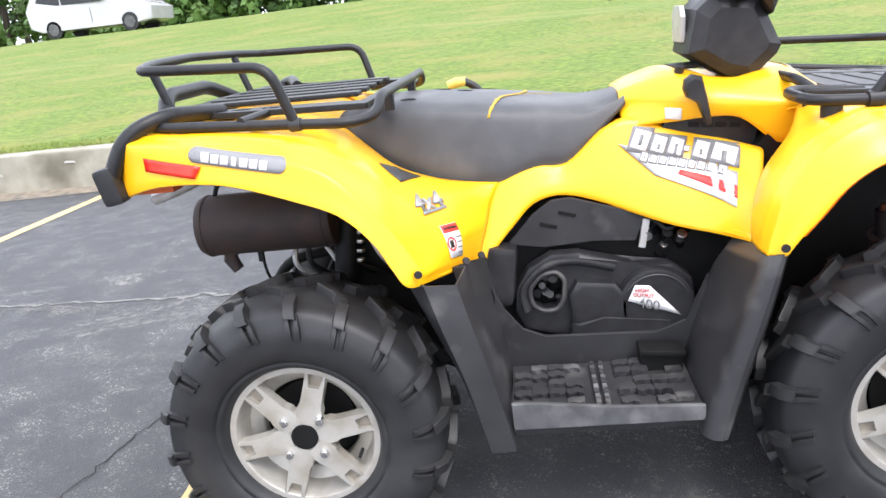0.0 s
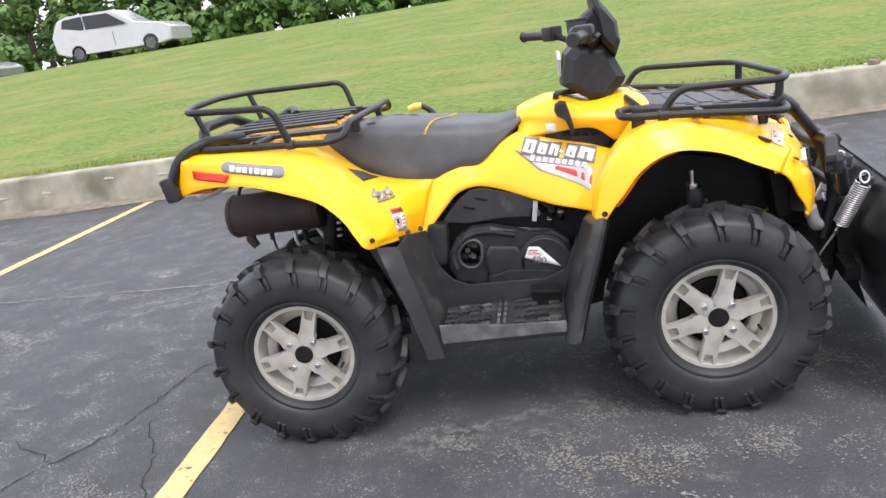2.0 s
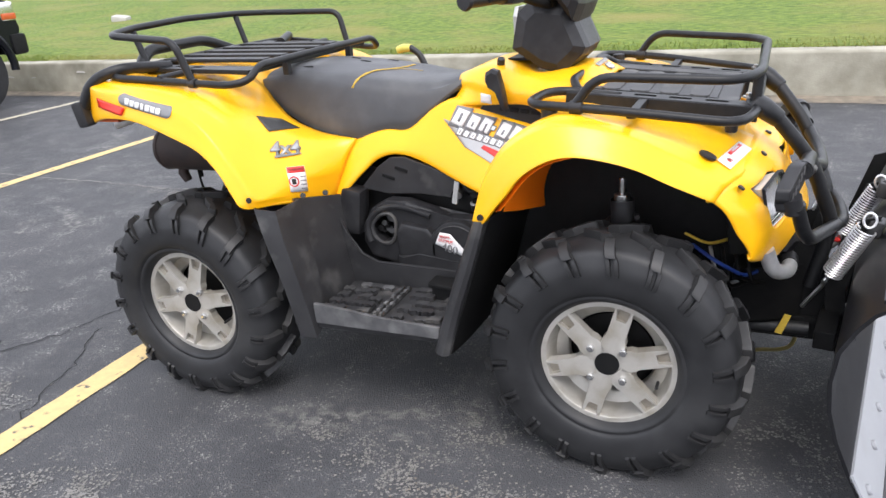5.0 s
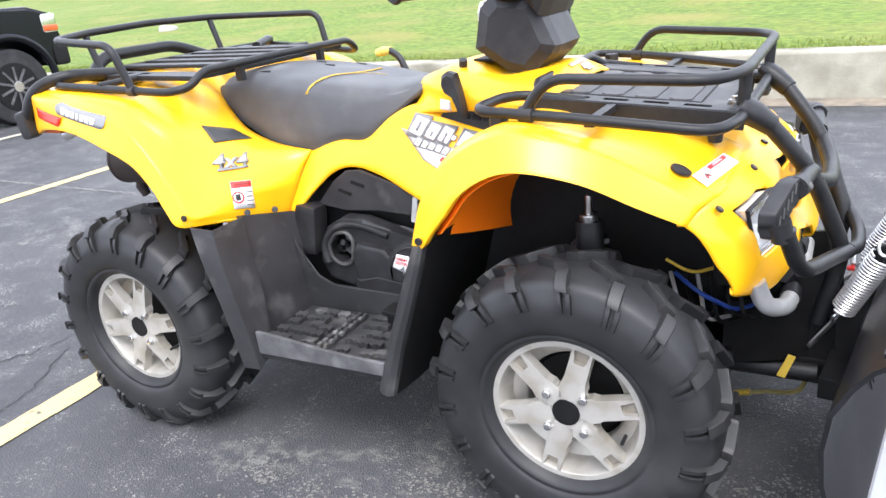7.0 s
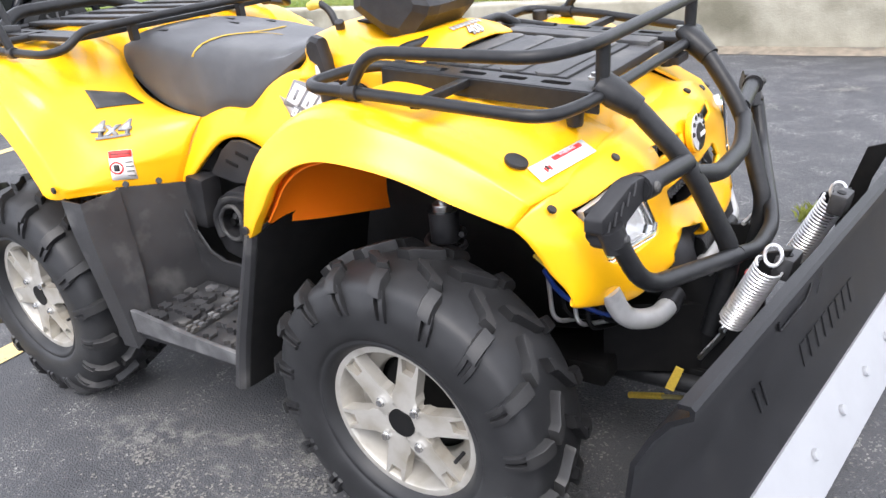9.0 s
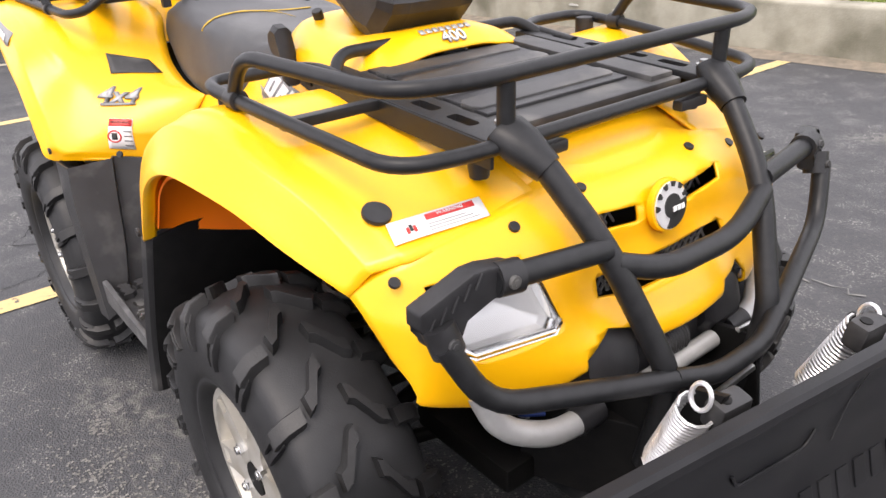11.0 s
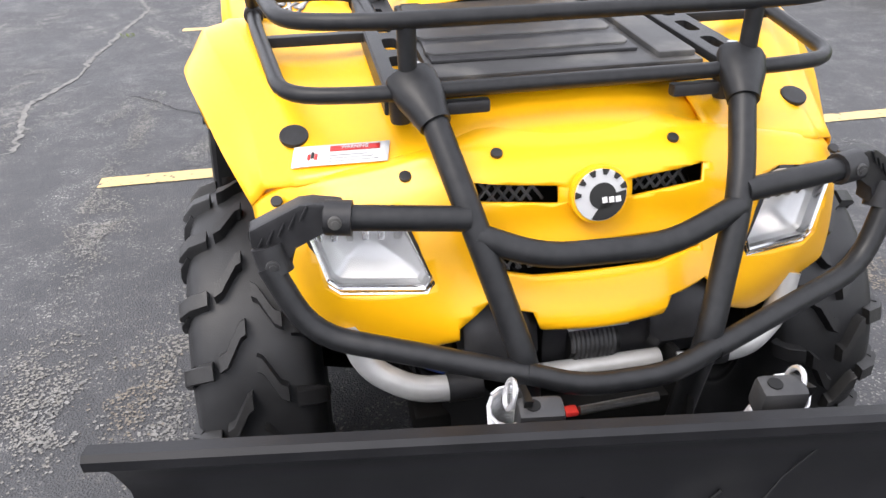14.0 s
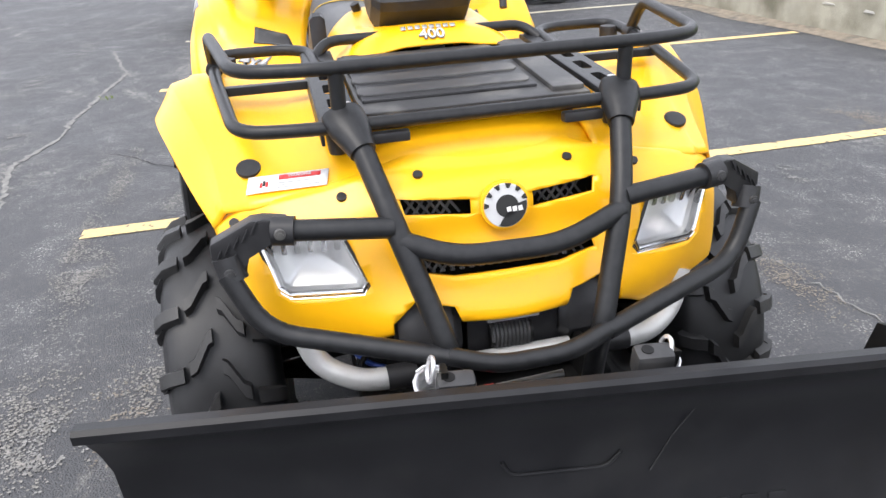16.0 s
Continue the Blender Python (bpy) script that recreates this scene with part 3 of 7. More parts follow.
# front fenders
F_EDGE = [(0.345, 0.573, 0.655), (0.37, 0.575, 0.69), (0.40, 0.577, 0.725), (0.44, 0.578, 0.775), (0.49, 0.575, 0.81), (0.545, 0.568, 0.826), (0.61, 0.555, 0.820), (0.69, 0.53, 0.795), (0.77, 0.50, 0.752), (0.852, 0.462, 0.706)]
F_CREST = [(0.312, 0.562, 0.655), (0.324, 0.56, 0.70), (0.345, 0.557, 0.76), (0.395, 0.55, 0.828), (0.465, 0.538, 0.874), (0.53, 0.525, 0.888), (0.61, 0.508, 0.878), (0.69, 0.483, 0.85), (0.775, 0.455, 0.805), (0.875, 0.440, 0.742)]
F_TOP = [(0.308, 0.53, 0.655), (0.316, 0.52, 0.705), (0.338, 0.515, 0.77), (0.392, 0.50, 0.845), (0.47, 0.48, 0.892), (0.53, 0.46, 0.900), (0.61, 0.44, 0.882), (0.69, 0.42, 0.856), (0.785, 0.395, 0.818), (0.905, 0.385, 0.755)]
F_MID = [(0.308, 0.50, 0.655), (0.316, 0.48, 0.71), (0.34, 0.46, 0.78), (0.405, 0.42, 0.852), (0.475, 0.35, 0.888), (0.535, 0.32, 0.888), (0.61, 0.31, 0.872), (0.69, 0.31, 0.855), (0.795, 0.30, 0.830), (0.922, 0.29, 0.772)]
F_IN = [(0.31, 0.47, 0.655), (0.32, 0.44, 0.71), (0.35, 0.40, 0.78), (0.42, 0.34, 0.845), (0.48, 0.22, 0.885), (0.54, 0.19, 0.895), (0.61, 0.19, 0.888), (0.69, 0.19, 0.874), (0.80, 0.19, 0.850), (0.935, 0.19, 0.790)]


for some in (F_EDGE, F_CREST, F_TOP, F_MID, F_IN):
    x, y, z = some[-1]
    some[-1] = (x + 0.007, y, z)


def between(p, q, f):
    """The point a share f of the way from p to q."""
    return tuple(a + (b - a) * f for a, b in zip(p, q))


BODY = {}
for s in (-1, 1):
    rows = []
    for e, c, t, m_, i in zip(F_EDGE, F_CREST, F_TOP, F_MID, F_IN):
        row = [(e[0] + 0.004, e[1] - 0.022, e[2] + 0.002), e, between(e, c, 0.5), between(e, c, 0.9), between(c, t, 0.08), between(c, t, 0.6), t, m_, i]
        rows.append([(x, s * y, z) for x, y, z in row])
    o = part("front_fender", loft(rows, 5, 4), M_YEL, atv, "glossy yellow plastic front fender")
    BODY["ff", s] = bake(thicken(o, 0.005, -1 if s < 0 else -1))

# hood between the fenders
rows = []
for x, z, b in ((0.46, 0.90, 0.0), (0.53, 0.905, 0.0), (0.65, 0.885, 0.002), (0.78, 0.862, 0.003), (0.87, 0.831, 0.003), (0.918, 0.8105, 0.0), (0.950, 0.782, 0.0)):
    rows.append([(x, y, z - 6 * abs(y) ** 3 * 0.5 + (b if abs(y) < 0.15 else 0)) for y in (-0.21, -0.17, -0.12, -0.05, 0.05, 0.12, 0.17, 0.21)])
bake(thicken(part("hood", loft(rows, 4, 3), M_YEL, atv), 0.004))

# nose
NY = [0.0, 0.12, 0.20, 0.28, 0.36, 0.42]
N_OUT = [0.462, 0.460, 0.458, 0.454, 0.448, 0.440, 0.430, 0.418, 0.415]
N_X0 = [0.935, 0.935, 0.935, 0.922, 0.910, 0.888, 0.852]
N_X1 = [0.958, 0.957, 0.955, 0.945, 0.930, 0.905, 0.868]
N_X2 = [0.985, 0.985, 0.978, 0.968, 0.950, 0.920, 0.880]
N_X3 = [1.003, 0.998, 0.998, 0.992, 0.973, 0.937, 0.890]
N_X4 = [1.005, 1.000, 1.010, 1.004, 0.983, 0.945, 0.900]
N_X5 = [1.030, 1.022, 1.022, 1.010, 0.985, 0.950, 0.912]
N_X6 = [1.062, 1.055, 1.037, 1.012, 0.980, 0.950, 0.928]
N_X7 = [1.070, 1.060, 1.038, 1.003, 0.968, 0.948, 0.938]
N_X8 = [1.045, 1.040, 1.015, 0.985, 0.955, 0.940, 0.935]
N_Z0 = [0.800, 0.801, 0.797, 0.780, 0.763, 0.743, 0.710]
N_Z1 = [0.792, 0.790, 0.780, 0.762, 0.746, 0.727, 0.699]
N_Z2 = [0.775, 0.772, 0.757, 0.738, 0.722, 0.703, 0.688]
N_Z3 = [0.742, 0.740, 0.725, 0.705, 0.695, 0.680, 0.672]
N_Z4 = [0.700, 0.695, 0.680, 0.665, 0.655, 0.650, 0.652]
N_Z5 = [0.650, 0.650, 0.632, 0.615, 0.612, 0.615, 0.625]
N_Z6 = [0.605, 0.608, 0.582, 0.562, 0.572, 0.585, 0.600]
N_Z7 = [0.572, 0.576, 0.555, 0.523, 0.540, 0.562, 0.575]
N_Z8 = [0.562, 0.566, 0.545, 0.515, 0.532, 0.557, 0.572]
rows = []
half = [(x - (0.012 if y > 0.43 else 0.04), y, z + (0.016 if y < 0.15 else -0.004)) for x, y, z in zip(N_X0, NY + [N_OUT[0] - 0.006], N_Z0)]
rows.append([(x, -y, z) for x, y, z in half[::-1]] + [(x, y, z) for x, y, z in half[1:]])
for k, (xs, zs) in enumerate(zip((N_X0, N_X1, N_X2, N_X3, N_X4, N_X5, N_X6, N_X7, N_X8), (N_Z0, N_Z1, N_Z2, N_Z3, N_Z4, N_Z5, N_Z6, N_Z7, N_Z8))):
    half = list(zip(xs, NY + [N_OUT[k]], zs))
    rows.append([(x, -y, z) for x, y, z in half[::-1]] + [(x, y, z) for x, y, z in half[1:]])
nose = thicken(part("nose_panel", loft(rows, 5, 4), M_YEL, atv, "yellow plastic nose with lamp and grille openings"), 0.006)


def cutter(points, x0=0.80, x1=1.3):
    return obj("cutter", prism(points, x1 - x0, "x", x0), M_BLK)


LAMP = [(0.392, 0.722), (0.30, 0.738), (0.265, 0.732), (0.228, 0.640), (0.236, 0.624), (0.352, 0.618), (0.366, 0.628)]
SLOT = [(0.052, 0.756), (0.164, 0.765), (0.158, 0.741), (0.052, 0.731)]
LOWG = [(0.150, 0.676), (0.156, 0.650), (0.09, 0.640), (-0.09, 0.640), (-0.156, 0.650), (-0.150, 0.676)]
NOTCH = [(0.197, 0.48), (0.197, 0.575), (0.158, 0.612), (0.10, 0.602), (0.085, 0.565), (0.085, 0.48)]
cuts = [cutter(LOWG, 0.96)]
for s in (-1, 1):
    for shape, x0 in ((LAMP, 0.925), (SLOT, 0.962), (NOTCH, 0.97)):
        cuts.append(cutter([(s * y, z) for y, z in shape], x0))
BODY["nose"] = bake(nose, cuts)

# side panels
S_LOW = [(-0.285, 0.275, 0.60), (-0.238, 0.284, 0.594), (-0.165, 0.258, 0.665), (-0.115, 0.232, 0.708), (-0.05, 0.224, 0.722), (0.03, 0.230, 0.703), (0.12, 0.250, 0.668), (0.20, 0.278, 0.642), (0.28, 0.33, 0.632), (0.325, 0.455, 0.645)]
S_UP = [(-0.235, 0.205, 0.760), (-0.19, 0.218, 0.762), (-0.15, 0.212, 0.778), (-0.10, 0.204, 0.790), (-0.03, 0.193, 0.790), (0.05, 0.180, 0.850), (0.12, 0.165, 0.875), (0.20, 0.165, 0.850), (0.31, 0.178, 0.815), (0.40, 0.24, 0.79)]
for s in (-1, 1):
    rows = []
    for a, b in zip(S_LOW, S_UP):
        d = [q - p for p, q in zip(a, b)]
        row = [(a[0], a[1] - 0.03, a[2] + 0.012), a]
        for f, o_ in ((0.12, 0.010), (0.35, 0.012), (0.65, 0.008), (0.9, 0.004)):
            row.append((a[0] + d[0] * f, a[1] + d[1] * f + o_, a[2] + d[2] * f))
        row.append(b)
        row.append((b[0], b[1] - 0.025, b[2] + 0.004))
        rows.append([(x, s * y, z) for x, y, z in row])
    BODY["side", s] = bake(thicken(part("side_panel", loft(rows, 5, 4), M_YEL, atv, "yellow plastic side panel with a printed decal"), 0.004))

# tank cowl
rows = []
for x, zc, w1, z1, w2, z2, w3, z3 in ((0.105, 0.935, 0.06, 0.932, 0.105, 0.915, 0.168, 0.862), (0.15, 0.955, 0.08, 0.952, 0.14, 0.925, 0.174, 0.862), (0.215, 0.975, 0.10, 0.970, 0.175, 0.925, 0.178, 0.862),
                                      (0.28, 0.965, 0.12, 0.960, 0.195, 0.918, 0.192, 0.868), (0.36, 0.935, 0.12, 0.945, 0.20, 0.908, 0.198, 0.862), (0.44, 0.955, 0.10, 0.952, 0.20, 0.895, 0.20, 0.80), (0.50, 0.955, 0.10, 0.945, 0.20, 0.89, 0.205, 0.80), (0.545, 0.925, 0.10, 0.918, 0.20, 0.88, 0.205, 0.80)):
    half = [(0.0, zc), (w1 * 0.6, zc - 0.001), (w1, z1), ((w1 + w2) / 2, (z1 + z2) / 2 + 0.012), (w2, z2), (w2 + 0.004, z2 - 0.025), (w3, z3)]
    rows.append([(x, -y, z) for y, z in half[::-1]] + [(x, y, z) for y, z in half[1:]])
BODY["cowl"] = bake(thicken(part("tank_cowl", loft(rows, 5, 3), M_YEL, atv, "yellow plastic cowl ahead of the seat"), 0.004))

# rear fenders
R_EDGE = [(-0.965, 0.50, 0.858), (-0.86, 0.54, 0.882), (-0.72, 0.562, 0.878), (-0.58, 0.575, 0.838), (-0.49, 0.58, 0.80), (-0.43, 0.583, 0.74), (-0.40, 0.583, 0.685), (-0.372, 0.575, 0.643), (-0.325, 0.50, 0.632), (-0.247, 0.285, 0.594)]
R_CREST = [(-0.945, 0.505, 0.972), (-0.86, 0.535, 0.962), (-0.72, 0.545, 0.945), (-0.59, 0.55, 0.912), (-0.50, 0.555, 0.872), (-0.43, 0.558, 0.80), (-0.385, 0.555, 0.735), (-0.345, 0.55, 0.668), (-0.312, 0.48, 0.652), (-0.243, 0.28, 0.612)]
R_TOP = [(-0.938, 0.46, 0.984), (-0.86, 0.48, 0.978), (-0.72, 0.49, 0.966), (-0.60, 0.49, 0.945), (-0.52, 0.48, 0.918), (-0.45, 0.46, 0.872), (-0.40, 0.43, 0.812), (-0.335, 0.42, 0.742), (-0.285, 0.39, 0.70), (-0.225, 0.262, 0.68)]
R_MID = [(-0.935, 0.36, 0.985), (-0.86, 0.37, 0.983), (-0.72, 0.37, 0.970), (-0.61, 0.37, 0.955), (-0.54, 0.35, 0.930), (-0.475, 0.335, 0.885), (-0.42, 0.335, 0.835), (-0.345, 0.33, 0.785), (-0.29, 0.31, 0.76), (-0.215, 0.245, 0.72)]
R_IN = [(-0.93, 0.25, 0.985), (-0.86, 0.25, 0.985), (-0.72, 0.24, 0.975), (-0.62, 0.20, 0.965), (-0.56, 0.17, 0.925), (-0.50, 0.19, 0.875), (-0.43, 0.21, 0.822), (-0.345, 0.22, 0.79), (-0.27, 0.225, 0.775), (-0.195, 0.222, 0.765)]
for s in (-1, 1):
    rows = []
    for e, c, t, m_, i in zip(R_EDGE, R_CREST, R_TOP, R_MID, R_IN):
        row = [(e[0] + 0.006, e[1] - 0.024, e[2] + 0.002), e, between(e, c, 0.5), between(e, c, 0.9), between(c, t, 0.1), between(c, t, 0.6), t, m_, i]
        rows.append([(x, s * y, z) for x, y, z in row])
    BODY["rf", s] = bake(thicken(part("rear_fender", loft(rows, 5, 4), M_YEL, atv, "glossy yellow plastic rear fender"), 0.005))
# tail centre
rows = [[(x, y, z) for y in (-0.26, -0.15, 0, 0.15, 0.26)] for x, z in ((-0.94, 0.90), (-0.94, 0.975), (-0.90, 0.983), (-0.75, 0.972), (-0.64, 0.962), (-0.58, 0.93), (-0.5, 0.86))]
bake(thicken(part("tail_cover", loft(rows, 4, 2), M_YEL, atv), 0.004))

# seat
rows = []
for x, hw, top, bot in ((-0.605, 0.07, 0.925, 0.90), (-0.585, 0.135, 0.945, 0.888), (-0.55, 0.165, 0.960, 0.872), (-0.48, 0.185, 0.972, 0.838), (-0.38, 0.203, 0.972, 0.792), (-0.28, 0.213, 0.963, 0.768), (-0.19, 0.215, 0.953, 0.757), (-0.14, 0.21, 0.946, 0.772), (-0.09, 0.20, 0.941, 0.786), (-0.03, 0.186, 0.932, 0.784), (0.03, 0.165, 0.926, 0.828), (0.09, 0.135, 0.932, 0.878), (0.14, 0.10, 0.945, 0.918), (0.158, 0.05, 0.948, 0.93)):
    half = [(0, top), (0.4 * hw, top - 0.002), (0.68 * hw, top - 0.009), (0.82 * hw, top - 0.022), (0.92 * hw, top - 0.05 * min(1, (top - bot) / 0.15)), (hw, bot + (top - bot) * 0.28), (hw, bot + 0.012), (0.93 * hw, bot), (0.4 * hw, bot)]
    rows.append([(x, -y, z) for y, z in half[::-1]] + [(x, y, z) for y, z in half[1:]])
seat = part("seat", loft(rows, 4, 3, caps=False), M_SEAT, atv, "grey-black vinyl seat with yellow tears")
BODY["seat"] = seat

# steering column cover, lamp pod and bars
def faceted(outline, widths):
    """An (x, z) outline carried across y, drawn in towards the sides."""
    cx, cz = sum(p[0] for p in outline) / len(outline), sum(p[1] for p in outline) / len(outline)
    return loft([[(cx + (x - cx) * k, y, cz + (z - cz) * k) for x, z in outline] for y, k in widths], 1, 1, close_v=True, caps=True)


part("steering_column_cover", faceted([(0.265, 1.005), (0.285, 1.105), (0.325, 1.14), (0.43, 1.125), (0.485, 1.005), (0.475, 0.985), (0.415, 0.93), (0.355, 0.945)], [(-0.11, 0.66), (-0.095, 0.95), (-0.06, 1.0), (0.06, 1.0), (0.095, 0.95), (0.11, 0.66)]), M_BLK, atv, "black plastic steering column cover", False)
part("instrument_pod", faceted([(0.335, 1.20), (0.39, 1.238), (0.415, 1.225), (0.42, 1.15), (0.40, 1.115), (0.325, 1.13)], [(-0.13, 0.7), (-0.11, 1.0), (0.11, 1.0), (0.13, 0.7)]), M_DARK, atv, "black instrument pod")
part("visor", faceted([(0.388, 1.268), (0.402, 1.276), (0.463, 1.19), (0.470, 1.12), (0.452, 1.075), (0.408, 1.13)], [(-0.145, 0.62), (-0.125, 0.95), (-0.06, 1.05), (0.06, 1.05), (0.125, 0.95), (0.145, 0.62)]), M_BLK, atv, "black plastic visor", False)
part("handlebar", tube([(0.30, -0.50, 1.162), (0.345, -0.30, 1.163), (0.385, -0.12, 1.12), (0.365, 0.11, 1.12), (0.255, 0.26, 1.165), (0.155, 0.41, 1.168)], 0.011, 0.05), M_DARK, atv)
for s in (-1, 1):
    end, inner = (Vector((0.30, -0.50, 1.162)), Vector((0.334, -0.352, 1.163))) if s < 0 else (Vector((0.155, 0.41, 1.168)), Vector((0.240, 0.283, 1.165)))
    ax = (inner - end).normalized()
    g = sweep(bmesh.new(), [end - ax * 0.008, end, end + ax * 0.015, inner - ax * 0.008, inner], [0.018, 0.022, 0.017, 0.0175, 0.021], 14)
    part("grip", g, M_BLK, atv, "ribbed black rubber grip")
    hub = inner + ax * 0.037
    yaw = math.degrees(math.atan2(ax.y, ax.x))
    part("switch_housing", block((0.06, 0.06, 0.055), hub + Vector((0, 0, 0.005)), (0, 0, yaw), 0.012), M_BLK, atv)
    fwd = Vector((abs(ax.y), -ax.x * (1 if ax.y > 0 else -1), 0))
    part("brake_lever", tube([hub + fwd * 0.03, hub + fwd * 0.055 - ax * 0.06, hub + fwd * 0.055 - ax * 0.17], 0.006, 0.03, 8), M_DARK, atv)

part("column_rear_panel", prism([(-0.05, 1.03), (-0.055, 1.09), (-0.035, 1.115), (0.035, 1.115), (0.055, 1.09), (0.05, 1.03)], 0.012, "x", 0.262, 0.003), M_SILVER, atv, "silver panel on the steering column")
part("dash_plate", prism([(0.245, -0.06), (0.345, -0.06), (0.345, 0.06), (0.245, 0.06)], 0.008, "z", 0.968, 0.002), M_DARK, atv, "dark dash plate ahead of the seat")
part("control_cable", tube([(0.36, 0.20, 1.16), (0.44, 0.15, 1.10), (0.43, 0.11, 1.0), (0.40, 0.08, 0.95)], 0.006, 0.05, 8), M_BLK, atv)
part("brake_reservoir", join(block((0.05, 0.055, 0.04), (0.325, -0.235, 1.19), (0, 0, 10), 0.008), block((0.056, 0.06, 0.008), (0.325, -0.235, 1.212), (0, 0, 10), 0.003)), M_BLK, atv, "black brake fluid reservoir")
part("throttle_housing", drum(0.026, 0.04, (0.325, -0.285, 1.17), (90, 0, 10), 18, 0.006), M_BLK, atv)
part("thumb_switch", block((0.016, 0.02, 0.012), (0.262, 0.262, 1.19), (0, 0, 30), 0.003), M_REDP, atv, "red stop switch")
part("bar_clamp", block((0.05, 0.05, 0.03), (0.385, 0.0, 1.135), (0, 20, 0), 0.006), M_STEEL, atv)

# front rack
def mirrored(name, build, mat, label=""):
    for s in (-1, 1):
        b = build()
        if s > 0:
            mirror_y(b)
        part(name, b, mat, atv, label)


R1 = 0.0112
part("front_rack_lower_rail", tube([(0.60, -0.245, 0.903), (0.46, -0.252, 0.918), (0.425, -0.30, 0.92), (0.42, -0.445, 0.92), (0.60, -0.438, 0.908), (0.895, -0.40, 0.874), (0.925, -0.30, 0.876), (0.925, 0.30, 0.876), (0.895, 0.40, 0.874), (0.60, 0.438, 0.908), (0.42, 0.445, 0.92), (0.425, 0.30, 0.92), (0.46, 0.252, 0.918), (0.60, 0.245, 0.903)], R1, 0.055), M_TUBE, atv, "black tubular front rack rail")
part("front_rack_upper_rail", tube([(0.535, -0.440, 0.915), (0.585, -0.440, 0.983), (0.885, -0.392, 0.966), (0.93, -0.29, 0.968), (0.93, 0.29, 0.968), (0.885, 0.392, 0.966), (0.585, 0.440, 0.983), (0.535, 0.440, 0.915)], R1, 0.05), M_TUBE, atv, "black tubular front rack rail")
part("front_rack_hump_rail", tube([(0.51, -0.25, 0.905), (0.475, -0.215, 0.938), (0.470, 0.215, 0.938), (0.51, 0.25, 0.905)], R1, 0.03), M_TUBE, atv)
for s in (-1, 1):
    part("front_rack_post", sweep(bmesh.new(), [(0.922, s * 0.238, 0.885), (0.925, s * 0.238, 0.965)], 0.0125, 12), M_TUBE, atv)
    part("front_rack_brace", block((0.022, 0.17, 0.016), (0.665, s * 0.345, 0.893), (0, 0, 0), 0.003), M_TUBE, atv)
    pl = block((0.46, 0.062, 0.014), (0.70, s * 0.238, 0.895), (0, 4.2, 0), 0.004)
    o = part("front_rack_plate", pl, M_TUBE, atv, "slotted black steel rack plate")
    bake(o, [obj("cutter", block((0.055, 0.022, 0.1), (0.58 + 0.085 * k, s * 0.238, 0.895), (0, 0, 0), 0.008), M_BLK) for k in range(4)])
    part("front_rack_side", block((0.46, 0.006, 0.035), (0.70, s * 0.268, 0.882), (0, 4.2, 0), 0.002), M_TUBE, atv)
    part("clamp", drum(0.0165, 0.03, (0.54, s * 0.44, 0.913), (0, 90, 0), 16, 0.003), M_BLK, atv)
    part("rack_foot", join(drum(0.014, 0.05, (0.872, s * 0.243, 0.842), (0, 0, 0), 16, 0.004, 0.02), drum(0.02, 0.012, (0.872, s * 0.243, 0.866), (0, 0, 0), 16, 0.003)), M_BLK, atv)
    part("rack_foot", drum(0.02, 0.05, (0.47, s * 0.42, 0.895), (0, 0, 0), 16, 0.006), M_BLK, atv)
    part("rack_bolt", join(drum(0.013, 0.004, (0.905, s * 0.225, 0.900), (0, 0, 0), 16), drum(0.008, 0.012, (0.905, s * 0.225, 0.903), (0, 0, 0), 6, 0.001)), M_STEEL, atv, "zinc-plated bolt head")

# storage lid in the front rack
lid = part("storage_lid", block((0.375, 0.40, 0.02), (0.695, 0, 0.886), (0, 4.4, 0), 0.006), M_GREYP, atv, "ribbed black storage lid")
for k in range(4):
    part("rib", prism([(-0.172, -0.024), (0.118, -0.024), (0.128, -0.012), (0.128, 0.012), (0.118, 0.024), (-0.172, 0.024), (-0.182, 0.012), (-0.182, -0.012)], 0.010, "z", 0, 0.004), M_GREYP, lid).matrix_world = pose(0.567 + 0.074 * k, -0.012, 0.9045 - 0.0057 * k) @ pose(0, 0, 0, 0, 4.4, 0) @ pose(0, 0, 0, 0, 0, 90)
part("lid_plateau", block((0.31, 0.31, 0.008), (0.678, -0.036, 0.8985), (0, 4.4, 0), 0.003), M_BLK, lid)
part("lid_flap", block((0.35, 0.058, 0.014), (0.695, 0.163, 0.898), (0, 4.4, 0), 0.004), M_GREYP, lid)
part("lid_latch", block((0.03, 0.055, 0.02), (0.515, 0, 0.915), (0, 4, 0), 0.006), M_BLK, lid)
for s in (-1, 1):
    part("rack_bumper", block((0.02, 0.07, 0.018), (0.925, s * 0.165, 0.852), (0, 0, 0), 0.005), M_BLK, atv)

# rear rack
part("rear_rack_lower_rail", tube([(-0.425, -0.34, 1.004), (-0.428, -0.392, 0.968), (-0.475, -0.428, 0.960), (-0.85, -0.472, 0.990), (-0.92, -0.43, 0.995), (-0.935, 0, 0.997), (-0.92, 0.43, 0.995), (-0.85, 0.472, 0.990), (-0.475, 0.428, 0.960), (-0.428, 0.392, 0.968), (-0.425, 0.34, 1.004), (-0.41, 0, 1.008)], R1, 0.032, closed=True), M_TUBE, atv, "black tubular rear rack rail")
part("rear_rack_upper_rail", tube([(-0.590, -0.443, 0.970), (-0.625, -0.455, 1.090), (-0.925, -0.40, 1.106), (-0.968, -0.26, 1.115), (-0.985, 0.0, 1.121), (-0.968, 0.26, 1.115), (-0.925, 0.40, 1.106), (-0.625, 0.455, 1.095), (-0.590, 0.443, 0.970)], R1, 0.04), M_TUBE, atv, "black tubular rear rack rail")
